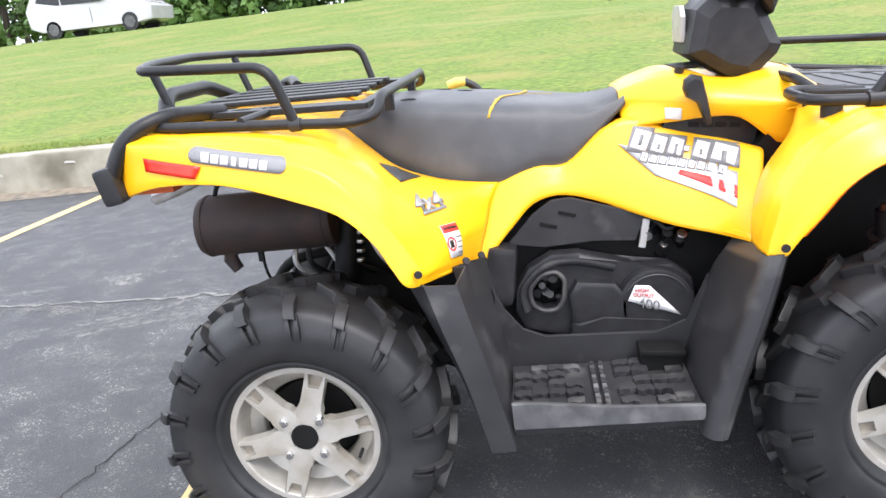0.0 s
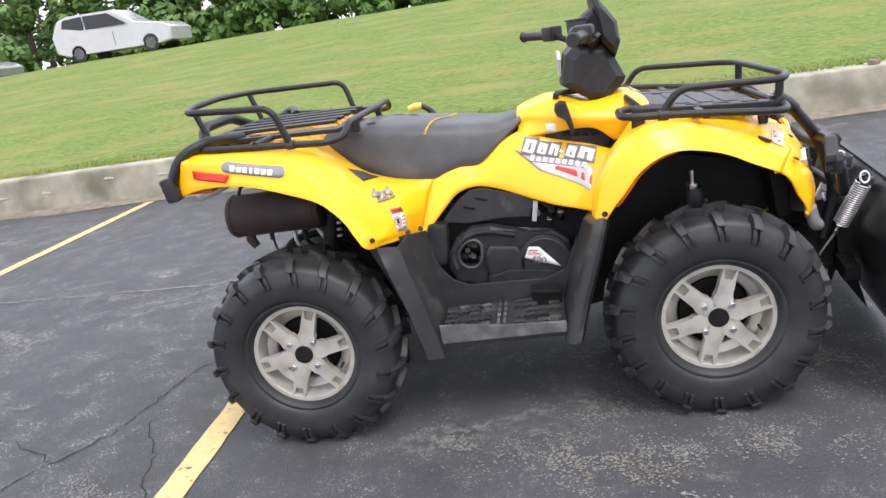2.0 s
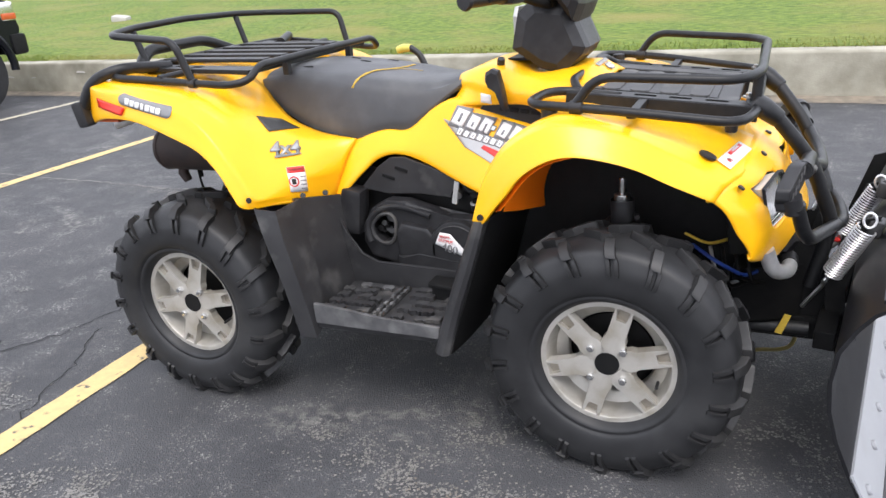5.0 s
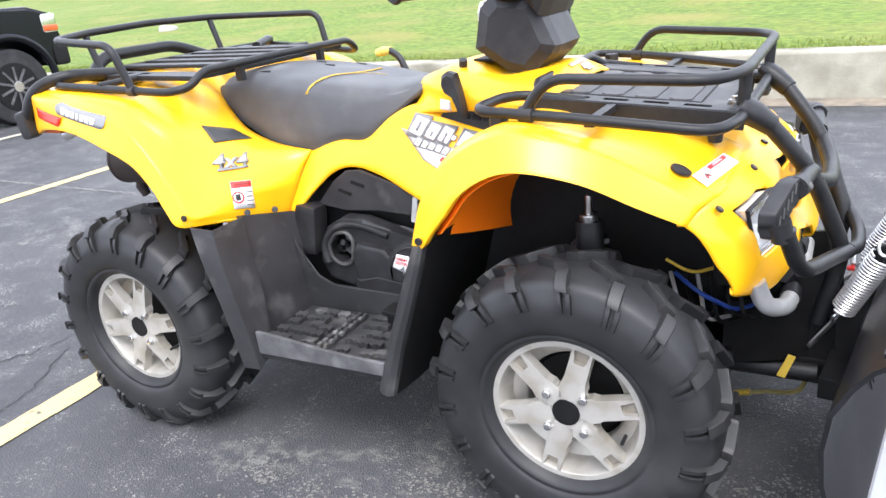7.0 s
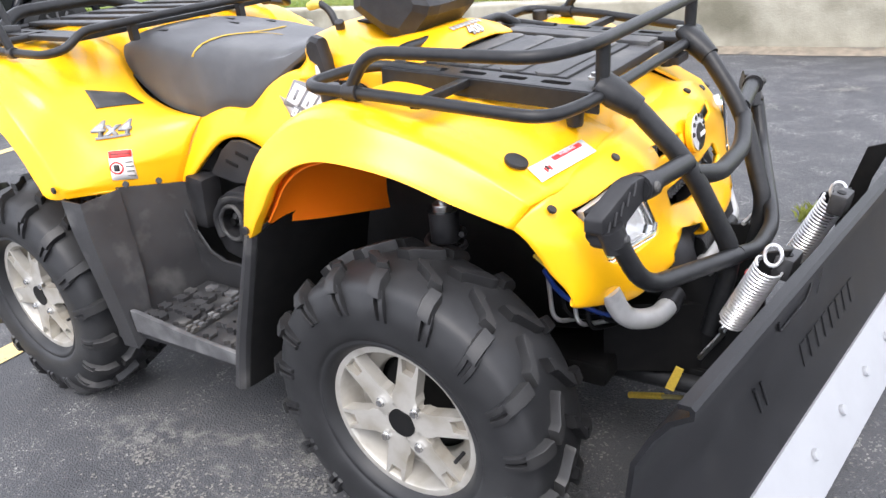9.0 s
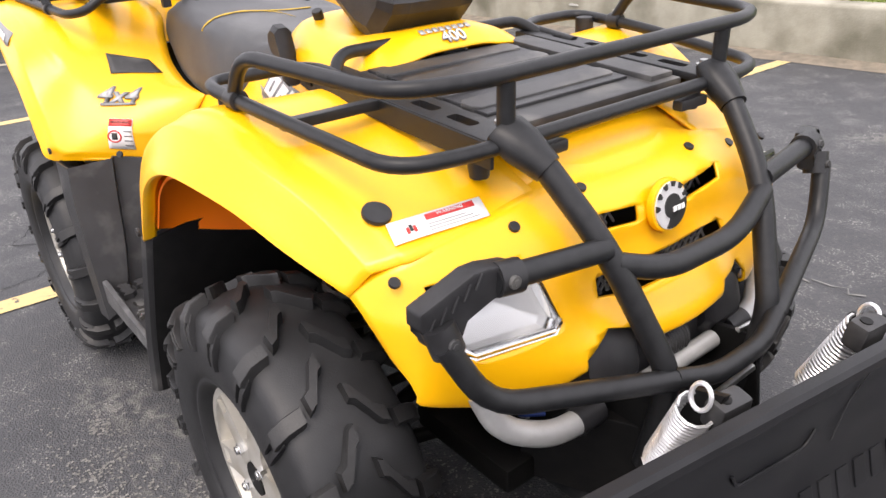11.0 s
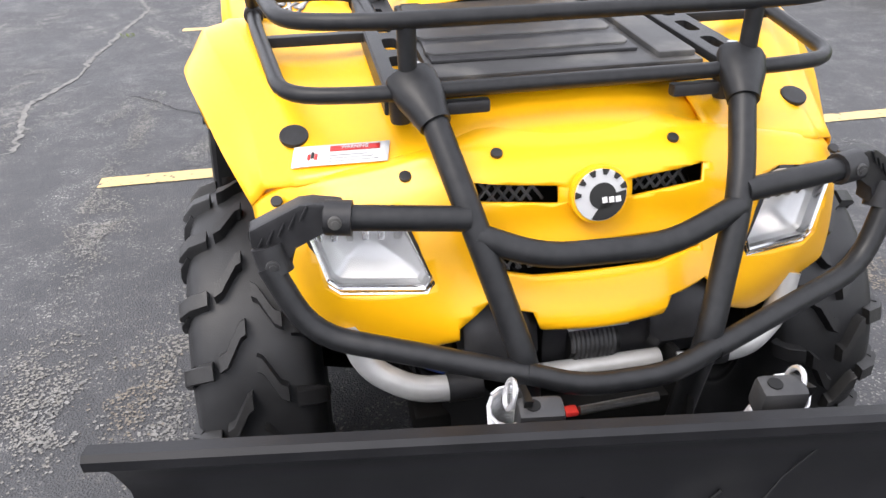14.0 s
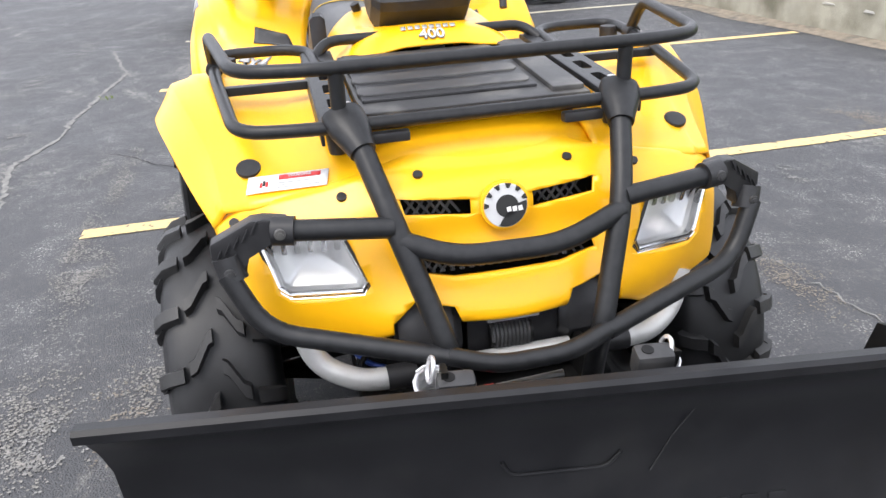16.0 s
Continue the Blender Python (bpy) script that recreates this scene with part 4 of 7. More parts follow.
for s in (-1, 1):
    part("rear_rack_post", sweep(bmesh.new(), [(-0.932, s * 0.26, 0.995), (-0.967, s * 0.262, 1.104)], 0.0105, 12), M_TUBE, atv)
    pl = part("rear_rack_plate", block((0.44, 0.075, 0.014), (-0.68, s * 0.312, 0.990), (0, 1.5, 0), 0.003), M_TUBE, atv, "slotted black steel rack plate")
    bake(pl, [obj("cutter", block((0.04, 0.024, 0.1), (-0.82 + 0.07 * k, s * 0.312, 0.995), (0, 0, 0), 0.006), M_BLK) for k in range(3)])
    part("rear_rack_brace", sweep(bmesh.new(), [(-0.68, s * 0.33, 0.99), (-0.70, s * 0.46, 0.986)], 0.010, 10), M_TUBE, atv)
    part("rear_rack_bracket", block((0.022, 0.022, 0.05), (-0.435, s * 0.19, 0.978), (0, 0, 0), 0.004), M_BLK, atv)
    part("clamp", drum(0.0145, 0.025, (-0.59, s * 0.443, 0.969), (0, 90, 0), 16, 0.003), M_BLK, atv)
    # rear guard tubes
    part("rear_guard", tube([(-0.80, s * 0.30, 1.0), (-0.86, s * 0.45, 1.015), (-0.935, s * 0.50, 0.985), (-0.975, s * 0.515, 0.90)], 0.017, 0.06), M_TUBE, atv, "black tubular rear guard")
    part("guard_end", block((0.046, 0.042, 0.08), (-0.978, s * 0.513, 0.888), (0, -12, 0), 0.012), M_BLK, atv, "black plastic guard end cap")
for k in range(5):
    part("rear_rack_slat", block((0.40, 0.046, 0.012), (-0.70, -0.20 + 0.1 * k, 1.003), (0, 0.6, 0), 0.004), M_TUBE, atv)
part("rear_rack_crossbar", block((0.03, 0.68, 0.014), (-0.47, 0, 0.984), (0, 0, 0), 0.004), M_TUBE, atv)
part("rear_rack_crossbar", block((0.03, 0.70, 0.014), (-0.88, 0, 0.99), (0, 0, 0), 0.004), M_TUBE, atv)

part("rear_guard_bar", tube([(-0.94, -0.29, 0.99), (-0.965, -0.22, 1.040), (-0.995, 0.10, 1.038), (-0.955, 0.20, 0.99)], 0.019, 0.06), M_TUBE, atv, "thick black tubular rear guard bar")

# brush guard
RB = 0.018
mirrored("guard_upright", lambda: sweep(bmesh.new(), rounded([(0.93, -0.225, 0.882), (0.965, -0.215, 0.855), (1.053, -0.183, 0.747), (1.123, -0.127, 0.565), (1.115, -0.12, 0.50), (1.09, -0.12, 0.38)], 0.06), RB, 14), M_TUBE, "black tubular brush guard upright")
def collar():
    """A socket, broad and flat at the rack and drawn in round to the tube."""
    a, b = Vector((0.912, -0.236, 0.896)), Vector((0.974, -0.2125, 0.846))
    own = sweep(bmesh.new(), [a + (b - a) * f for f in (0, 0.12, 0.45, 0.8, 1.0)], [0.032, 0.035, 0.033, 0.025, 0.0215], 20)
    d = (b - a).normalized()
    n = Vector((0.05, 1, 0)).cross(d).normalized()
    for v in own.verts:
        f = min(1.0, max(0.0, (v.co - a).dot(d) / (b - a).length))
        v.co -= n * (v.co - a).dot(n) * 0.42 * (1 - f)
    return own


mirrored("guard_collar", collar, M_TUBE, "black socket that joins rack and guard")
mirrored("guard_upper_arm", lambda: tube([(1.053, -0.186, 0.749), (1.035, -0.365, 0.762)], RB * 0.92), M_TUBE)
mirrored("guard_lower_arm", lambda: tube([(1.028, -0.437, 0.70), (1.055, -0.395, 0.607), (1.135, -0.13, 0.560)], RB * 0.88, 0.07), M_TUBE)


def corner_cap():
    """An angular boomerang casting that joins the two arms."""
    bm = sweep(bmesh.new(), [(1.040, -0.330, 0.760), (1.034, -0.362, 0.762)], 0.0222, 14)
    join(bm, sweep(bmesh.new(), [(1.014, -0.436, 0.722), (1.024, -0.428, 0.686)], 0.0218, 14))
    outline = [(-0.374, 0.783), (-0.338, 0.781), (-0.340, 0.746), (-0.372, 0.747), (-0.408, 0.724), (-0.407, 0.695), (-0.434, 0.683), (-0.447, 0.691), (-0.446, 0.710), (-0.458, 0.718), (-0.457, 0.742), (-0.392, 0.780)]
    own = prism(outline, 0.032, "x", 1.011, 0.006)
    for v in own.verts:
        v.co.x += (v.co.y + 0.36) * 0.32
    return join(bm, own)


def corner_rib(k):
    y, z = -0.388 - 0.0145 * k, 0.770 - 0.0115 * k
    return block((0.004, 0.002, 0.022), (1.0450 + (y + 0.36) * 0.32, y, z), (-28, 0, 0), 0.001)


mirrored("guard_corner", corner_cap, M_BLK, "black ribbed plastic guard corner")
for k in range(5):
    mirrored("corner_rib", lambda: corner_rib(k), M_BLK)
mirrored("guard_bolt", lambda: join(drum(0.0085, 0.008, (1.057, -0.352, 0.764), (0, 90, 0), 16, 0.002), drum(0.005, 0.012, (1.057, -0.352, 0.764), (0, 90, 0), 6, 0.001)), M_GREYP)
mirrored("guard_bolt", lambda: join(drum(0.0085, 0.008, (1.039, -0.432, 0.704), (0, 90, 0), 16, 0.002), drum(0.005, 0.012, (1.039, -0.432, 0.704), (0, 90, 0), 6, 0.001)), M_GREYP)
part("guard_crossbar", tube([(1.060, -0.178, 0.727), (1.086, -0.10, 0.702), (1.086, 0.07, 0.698), (1.060, 0.178, 0.731)], RB * 0.95, 0.05), M_TUBE, atv)
part("guard_crossbar", tube([(1.135, -0.13, 0.562), (1.155, -0.06, 0.545), (1.155, 0.06, 0.545), (1.135, 0.13, 0.562)], RB * 0.84, 0.05), M_TUBE, atv)

# lamps
def lamp(s):
    def out(shape, k, cx=0.305, cz=0.678):
        return [(s * (cx + (y - cx) * k), cz + (z - cz) * k) for y, z in shape]

    def face_x(y, z):
        return 1.012 - (abs(y) - 0.23) * 0.30 - (z - 0.62) * 0.10

    def ring(shape, k, dx, bm):
        return [bm.verts.new((face_x(y, z) + dx, y, z)) for y, z in out(shape, k)]

    bm = bmesh.new()
    a, b, c, d = ring(LAMP, 1.03, 0.004, bm), ring(LAMP, 1.0, 0.007, bm), ring(LAMP, 0.94, 0.004, bm), ring(LAMP, 0.91, -0.012, bm)
    n = len(LAMP)
    for A, B in ((a, b), (b, c), (c, d)):
        for i in range(n):
            bm.faces.new((A[i], A[(i + 1) % n], B[(i + 1) % n], B[i]))
    root = part("headlamp", bm, M_CHROME, atv, "clear headlamp with a chrome bezel")
    bm = bmesh.new()
    rings = [ring(LAMP, k, dx, bm) for k, dx in ((0.98, -0.002), (0.88, -0.022), (0.86, -0.024), (0.6, -0.040), (0.3, -0.046), (0.12, -0.048))]
    for A, B in zip(rings, rings[1:]):
        for i in range(n):
            bm.faces.new((A[i], A[(i + 1) % n], B[(i + 1) % n], B[i]))
    bm.faces.new(rings[-1])
    part("reflector", bm, M_REFL, root)
    for k in range(6):
        y, z = 0.268 + 0.021 * k, 0.705 - 0.002 * k
        rib_ = block((0.012, 0.010, 0.034), (face_x(y, z) - 0.022, s * y, z), (0, 18, 0), 0.003)
        part("reflector_facet", rib_, M_CHROME if k % 3 else M_SILVER, root)
    sill = [(y, z) for y, z in LAMP if z < 0.65]
    bm = sweep(bmesh.new(), [(face_x(y, z) + 0.004, s * (y * 0.985 + 0.005), z + 0.008) for y, z in sill], 0.0045, 8)
    part("lower_trim", bm, M_CHROME, root, "bright trim along the lower edge")
    bm = bmesh.new()
    rings = [ring(LAMP, k, dx, bm) for k, dx in ((1.0, 0.003), (0.95, 0.008), (0.6, 0.013), (0.2, 0.015))]
    for A, B in zip(rings, rings[1:]):
        for i in range(n):
            bm.faces.new((A[i], A[(i + 1) % n], B[(i + 1) % n], B[i]))
    bm.faces.new(rings[-1])
    lens = part("lens", bm, M_GLASS, root, "clear lens")
    lens.visible_shadow = False
    bm = bmesh.new()
    a, b = ring(LAMP, 1.075, 0.003, bm), ring(LAMP, 1.0, 0.0078, bm)
    for i in range(n):
        bm.faces.new((a[i], a[(i + 1) % n], b[(i + 1) % n], b[i]))
    part("gasket", bm, M_BLK, root)


lamp(-1)
lamp(1)
# grille mesh behind the openings
for y0, y1, z0, z1, x in ((0.050, 0.166, 0.724, 0.766, 0.952), (-0.166, -0.050, 0.724, 0.766, 0.952), (-0.16, 0.16, 0.632, 0.684, 0.978)):
    root = part("grille", block((0.004, y1 - y0 + 0.02, z1 - z0 + 0.02), (x - 0.03, (y0 + y1) / 2, (z0 + z1) / 2)), M_DARK, atv, "black mesh grille")
    bm = bmesh.new()
    k = y0 - 0.06
    while k < y1 + 0.01:
        for sgn in (-1, 1):
            a, b = (k, z0), (k + (z1 - z0) * 0.75, z1)
            if sgn < 0:
                a, b = (a[0], z1), (b[0], z0)
            if a[0] > y0 - 0.004 and b[0] < y1 + 0.004:
                sweep(bm, [(x + 0.012, a[0], a[1]), (x + 0.012, b[0], b[1])], 0.0026, 5)
        k += 0.0165
    part("mesh_wire", bm, M_SCUFFED, root)

# ---- quad bike: black parts, engine, running gear ----
from mathutils.bvhtree import BVHTree


for s in (-1, 1):
    # rear mud guard down to the step: outer strip, fold, recessed inner wall
    rows = []
    for pts in ([(-0.395, 0.50, 0.640), (-0.345, 0.566, 0.640), (-0.280, 0.556, 0.636), (-0.268, 0.455, 0.640), (-0.294, 0.445, 0.638), (-0.262, 0.36, 0.62), (-0.235, 0.285, 0.605)],
                [(-0.36, 0.50, 0.555), (-0.318, 0.575, 0.55), (-0.256, 0.568, 0.545), (-0.245, 0.47, 0.545), (-0.270, 0.46, 0.545), (-0.245, 0.37, 0.54), (-0.222, 0.295, 0.53)],
                [(-0.305, 0.50, 0.42), (-0.277, 0.578, 0.42), (-0.222, 0.572, 0.418), (-0.210, 0.49, 0.42), (-0.234, 0.48, 0.42), (-0.218, 0.39, 0.42), (-0.205, 0.31, 0.42)],
                [(-0.262, 0.50, 0.29), (-0.240, 0.580, 0.262), (-0.188, 0.575, 0.262), (-0.185, 0.52, 0.29), (-0.202, 0.51, 0.30), (-0.195, 0.40, 0.31), (-0.19, 0.32, 0.315)]):
        rows.append([(x, s * y, z) for x, y, z in pts])
    bake(thicken(part("rear_mud_guard", loft(rows, 4, 1), M_GUARD, atv, "scuffed black plastic mud guard behind the step"), 0.005))
    # front pillar of the footwell, with a near-black shade sheet on its wheel side
    rows = []
    for pts in ([(0.288, 0.36, 0.61), (0.302, 0.50, 0.64), (0.314, 0.560, 0.655), (0.346, 0.570, 0.66), (0.36, 0.50, 0.68), (0.37, 0.30, 0.67)],
                [(0.268, 0.31, 0.54), (0.268, 0.50, 0.54), (0.274, 0.570, 0.54), (0.312, 0.580, 0.54), (0.325, 0.50, 0.55), (0.34, 0.25, 0.56)],
                [(0.225, 0.32, 0.41), (0.225, 0.50, 0.41), (0.230, 0.578, 0.41), (0.270, 0.588, 0.41), (0.285, 0.50, 0.42), (0.30, 0.25, 0.42)],
                [(0.19, 0.33, 0.29), (0.19, 0.50, 0.287), (0.192, 0.583, 0.285), (0.236, 0.592, 0.282), (0.25, 0.50, 0.29), (0.265, 0.25, 0.30)]):
        rows.append([(x, s * y, z) for x, y, z in pts])
    part("front_mud_guard", loft(rows, 4, 3, close_v=True, caps=True), M_GUARD, atv, "scuffed black plastic mud guard ahead of the step")
    # Added sheet just proud of the guard; its black is painted wheel-well shade.
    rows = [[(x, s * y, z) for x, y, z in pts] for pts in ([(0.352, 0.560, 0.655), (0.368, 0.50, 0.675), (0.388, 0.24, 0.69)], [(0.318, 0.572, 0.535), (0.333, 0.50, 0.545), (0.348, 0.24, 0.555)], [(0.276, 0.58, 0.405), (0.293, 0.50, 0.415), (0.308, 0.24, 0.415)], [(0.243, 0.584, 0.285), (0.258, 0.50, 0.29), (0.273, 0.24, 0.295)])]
    bake(thicken(part("well_shade_sheet", loft(rows, 2, 2), M_DARK, atv, "near-black sheet that stands in for shade on the mud guard"), 0.003))
    # inside of the yellow fender, its orange painted in for light through the plastic
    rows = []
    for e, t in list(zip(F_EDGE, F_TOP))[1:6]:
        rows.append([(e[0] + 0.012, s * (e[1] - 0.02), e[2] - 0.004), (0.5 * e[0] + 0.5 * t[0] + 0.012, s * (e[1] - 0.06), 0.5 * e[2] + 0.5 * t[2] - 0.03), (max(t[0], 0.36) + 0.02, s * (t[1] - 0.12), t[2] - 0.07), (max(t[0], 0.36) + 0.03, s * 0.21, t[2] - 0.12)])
    bake(thicken(part("fender_inner_glow", loft(rows, 3, 3), M_ORANGE, atv, "inside of the yellow fender, coloured orange for daylight through the plastic"), 0.003))
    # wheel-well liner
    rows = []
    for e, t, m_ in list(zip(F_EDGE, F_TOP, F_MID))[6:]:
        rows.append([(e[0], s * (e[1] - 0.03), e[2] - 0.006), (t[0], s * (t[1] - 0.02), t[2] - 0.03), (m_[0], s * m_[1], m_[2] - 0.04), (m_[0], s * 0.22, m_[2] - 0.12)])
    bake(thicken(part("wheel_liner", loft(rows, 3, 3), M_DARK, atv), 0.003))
    # step
    step = part("step_board", prism([(-0.195, s * 0.325), (-0.185, s * 0.552), (0.20, s * 0.552), (0.20, s * 0.325)], 0.022, "z", 0.314, 0.004), M_GUARD, atv, "scuffed black plastic footrest with raised treads")
    part("step_lip", prism([(-0.19, 0.306), (-0.192, 0.368), (-0.16, 0.366), (0.02, 0.350), (0.20, 0.346), (0.20, 0.312)], 0.012, "y", s * 0.560 - 0.006, 0.003), M_SCUFFED, step, "worn grey outer edge")
    part("step_under", prism([(-0.19, 0.288), (-0.19, 0.308), (0.20, 0.314), (0.20, 0.296)], 0.014, "y", s * 0.552 - 0.007, 0.004), M_BLK, step)
    rr = random.Random(9)
    for k in range(10):
        x = -0.168 + k * 0.0372
        if k in (4, 5):
            for j in range(9):
                part("tread_tooth", block((0.011, 0.015, 0.012), (x + (0.009 if k == 4 else -0.009), s * (0.356 + 0.022 * j), 0.345), (0, 0, 0), 0.003), M_SCUFFED if j % 2 else M_GREYP, step)
            part("tread_bar", block((0.009, 0.20, 0.014), (x + (0.009 if k == 4 else -0.009), s * 0.444, 0.339), (0, 0, 0), 0.003), M_GREYP, step)
            continue
        for j in range(5):
            if (k + 2 * j) % 5 == 0:
                continue
            y0, lean = 0.346 + j * 0.041, rr.choice((-1, 1))
            zig = [(-0.018, 0.0), (-0.006, 0.008 * lean), (0.005, -0.003), (0.019, 0.009 * lean)]
            up = [(x + a, s * (y0 + b)) for a, b in zig] + [(x + a, s * (y0 + b + 0.024)) for a, b in zig[::-1]]
            part("tread", prism(up, 0.013 + rr.uniform(-0.003, 0.003), "z", 0.335, 0.002), rr.choice((M_GUARD, M_GREYP, M_GREYP, M_SCUFFED)), step)
    part("step_bolt", drum(0.012, 0.008, (0.165, s * 0.43, 0.340), (0, 0, 0), 14, 0.003), M_STEEL, step)
    # inner wall of the footwell
    part("footwell_wall", prism([(-0.215, 0.29), (-0.225, 0.54), (-0.20, 0.48), (-0.165, 0.425), (-0.11, 0.402), (0.15, 0.398), (0.215, 0.425), (0.262, 0.54), (0.262, 0.29)], 0.012, "y", s * 0.318 - 0.006, 0.004), M_GUARD, atv, "scuffed black plastic footwell wall")
    part("frame_rail", sweep(bmesh.new(), [(-0.4, s * 0.16, 0.30), (0.9, s * 0.14, 0.30)], 0.018, 10), M_DARK, atv)
    # front suspension
    part("lower_arm", tube([(0.56, s * 0.14, 0.27), (0.645, s * 0.42, 0.27), (0.74, s * 0.14, 0.27)], 0.014, 0.03, 10), M_DARK, atv)
    part("upper_arm", tube([(0.58, s * 0.18, 0.42), (0.645, s * 0.40, 0.38), (0.71, s * 0.18, 0.42)], 0.011, 0.03, 10), M_DARK, atv)
    part("drive_shaft", sweep(bmesh.new(), [(0.645, s * 0.1, 0.33), (0.645, s * 0.45, 0.31)], 0.014, 10), M_DARK, atv)
    shock = part("shock_absorber", sweep(bmesh.new(), [(0.632, s * 0.335, 0.66), (0.634, s * 0.338, 0.60), (0.6345, s * 0.339, 0.595), (0.64, s * 0.35, 0.45)], [0.03, 0.03, 0.022, 0.022], 16), M_BLK, atv, "black shock absorber with coil spring")
    coil = [(0.633 + 0.008 * k / 84 + 0.038 * math.cos(k * 0.45), s * (0.338 + 0.01 * k / 84) + 0.038 * math.sin(k * 0.45), 0.615 - 0.0019 * k) for k in range(85)]
    part("coil_spring", sweep(bmesh.new(), coil, 0.0062, 7), M_GREYP, shock)
    part("shock_top", join(drum(0.008, 0.044, (0.631, s * 0.335, 0.695), (0, 0, 0), 14, 0.003), drum(0.020, 0.020, (0.631, s * 0.335, 0.665), (0, 0, 0), 16, 0.003)), M_STEEL, shock, "shiny upper mount")
    part("rear_shock", sweep(bmesh.new(), [(-0.55, s * 0.25, 0.78), (-0.60, s * 0.28, 0.42)], 0.03, 12), M_DARK, atv)
    part("rear_arm", tube([(-0.30, s * 0.15, 0.32), (-0.645, s * 0.36, 0.30)], 0.022, 0.03, 10), M_DARK, atv)
    # upper engine shroud with slots
    sh = part("engine_shroud", prism([(-0.185, 0.615), (-0.12, 0.685), (-0.075, 0.715), (-0.03, 0.718), (0.14, 0.665), (0.115, 0.60), (0.02, 0.612), (-0.09, 0.60)], 0.012, "y", s * 0.236 - 0.006, 0.003), M_GUARD, atv, "dark plastic engine shroud with slots")
    for k in range(2):
        part("slot", block((0.042, 0.004, 0.009), (-0.085 + 0.045 * k, s * 0.2435, 0.655 + 0.025 * k), (0, 16, 0), 0.001), M_DARK, sh)
    # fog blocks under the nose
    part("nose_block", faceted([(0.94, 0.50), (0.94, 0.61), (1.0, 0.615), (1.04, 0.575), (1.055, 0.52), (1.03, 0.48)], [(s * 0.085, 0.8), (s * 0.10, 1.0), (s * 0.165, 1.0), (s * 0.19, 0.75)] if s > 0 else [(-0.19, 0.75), (-0.165, 1.0), (-0.10, 1.0), (-0.085, 0.8)]), M_BLK, atv, "black angular block under the nose")
    # silver skid tubes
    sk = part("skid_tube", sweep(bmesh.new(), rounded([(0.975, s * 0.345, 0.56), (0.995, s * 0.325, 0.495), (1.03, s * 0.26, 0.472), (1.035, s * 0.20, 0.472)], 0.06), 0.019, 14), M_SILVER, atv, "silver bent skid tube")
    part("skid_sleeve", sweep(bmesh.new(), [(1.034, s * 0.215, 0.472), (1.033, s * 0.165, 0.472)], 0.0215, 14), M_BLK, sk)
part("skid_bar", sweep(bmesh.new(), [(1.05, -0.09, 0.487), (1.05, 0.10, 0.487)], 0.0155, 14), M_SILVER, atv, "silver skid bar")

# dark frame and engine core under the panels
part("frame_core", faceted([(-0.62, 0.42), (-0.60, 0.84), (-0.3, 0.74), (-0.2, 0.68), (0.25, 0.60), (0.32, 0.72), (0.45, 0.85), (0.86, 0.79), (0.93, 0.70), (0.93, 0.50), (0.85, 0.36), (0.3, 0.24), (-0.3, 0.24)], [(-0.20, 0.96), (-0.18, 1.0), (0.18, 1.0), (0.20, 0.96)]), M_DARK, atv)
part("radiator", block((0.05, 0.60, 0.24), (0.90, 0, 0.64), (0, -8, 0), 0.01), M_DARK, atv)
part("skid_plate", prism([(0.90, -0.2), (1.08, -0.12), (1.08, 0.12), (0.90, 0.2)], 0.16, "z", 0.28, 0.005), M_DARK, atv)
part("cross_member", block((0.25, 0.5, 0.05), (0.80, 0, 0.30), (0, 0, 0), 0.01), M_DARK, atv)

# winch in the nose
winch = part("winch", block((0.09, 0.17, 0.075), (0.985, 0.01, 0.520), (0, 0, 0), 0.008), M_BLK, atv, "black winch with a wound cable")
part("fairlead", block((0.008, 0.09, 0.01), (1.05, 0.0, 0.562), (0, 0, 0), 0.002), M_SILVER, winch)
rope = [(1.03 + 0.022 * math.cos(k * 0.5), -0.034 + 0.0068 * k * 0.5 / 6.283, 0.518 + 0.022 * math.sin(k * 0.5)) for k in range(125)]
part("cable_drum", sweep(bmesh.new(), rope, 0.0036, 6), M_GREYP, winch, "wound steel cable")
part("winch_spool", drum(0.020, 0.075, (1.03, 0.0, 0.518), (90, 0, 0), 20), M_DARK, winch)

# engine, right side
eng = part("engine_cover", prism([(-0.155, 0.405), (-0.178, 0.455), (-0.172, 0.51), (-0.14, 0.562), (-0.085, 0.592), (-0.02, 0.592), (0.07, 0.565), (0.11, 0.545), (0.19, 0.552), (0.238, 0.515), (0.245, 0.455), (0.225, 0.41), (0.15, 0.385), (-0.06, 0.382)], 0.05, "y", -0.275, 0.012), M_BLK, atv, "black plastic belt drive cover")
bake(eng, [obj("cutter", prism([(-0.135, 0.47), (-0.14, 0.51), (-0.11, 0.545), (-0.075, 0.552), (-0.055, 0.53), (-0.06, 0.48), (-0.075, 0.455), (-0.11, 0.452)], 0.2, "y", -0.32), M_BLK)])
part("cover_arch", sweep(bmesh.new(), rounded([(-0.148, -0.276, 0.455), (-0.158, -0.276, 0.51), (-0.105, -0.276, 0.568), (-0.03, -0.276, 0.575), (0.06, -0.276, 0.55)], 0.05), 0.012, 10, flat=0.7), M_GUARD, eng)
part("opening_rim", tube([(-0.135, -0.277, 0.47), (-0.14, -0.277, 0.51), (-0.11, -0.277, 0.545), (-0.075, -0.277, 0.552), (-0.055, -0.277, 0.53), (-0.06, -0.277, 0.48), (-0.075, -0.277, 0.455), (-0.11, -0.277, 0.452)], 0.006, 0.014, 8, True), M_GREYP, eng)
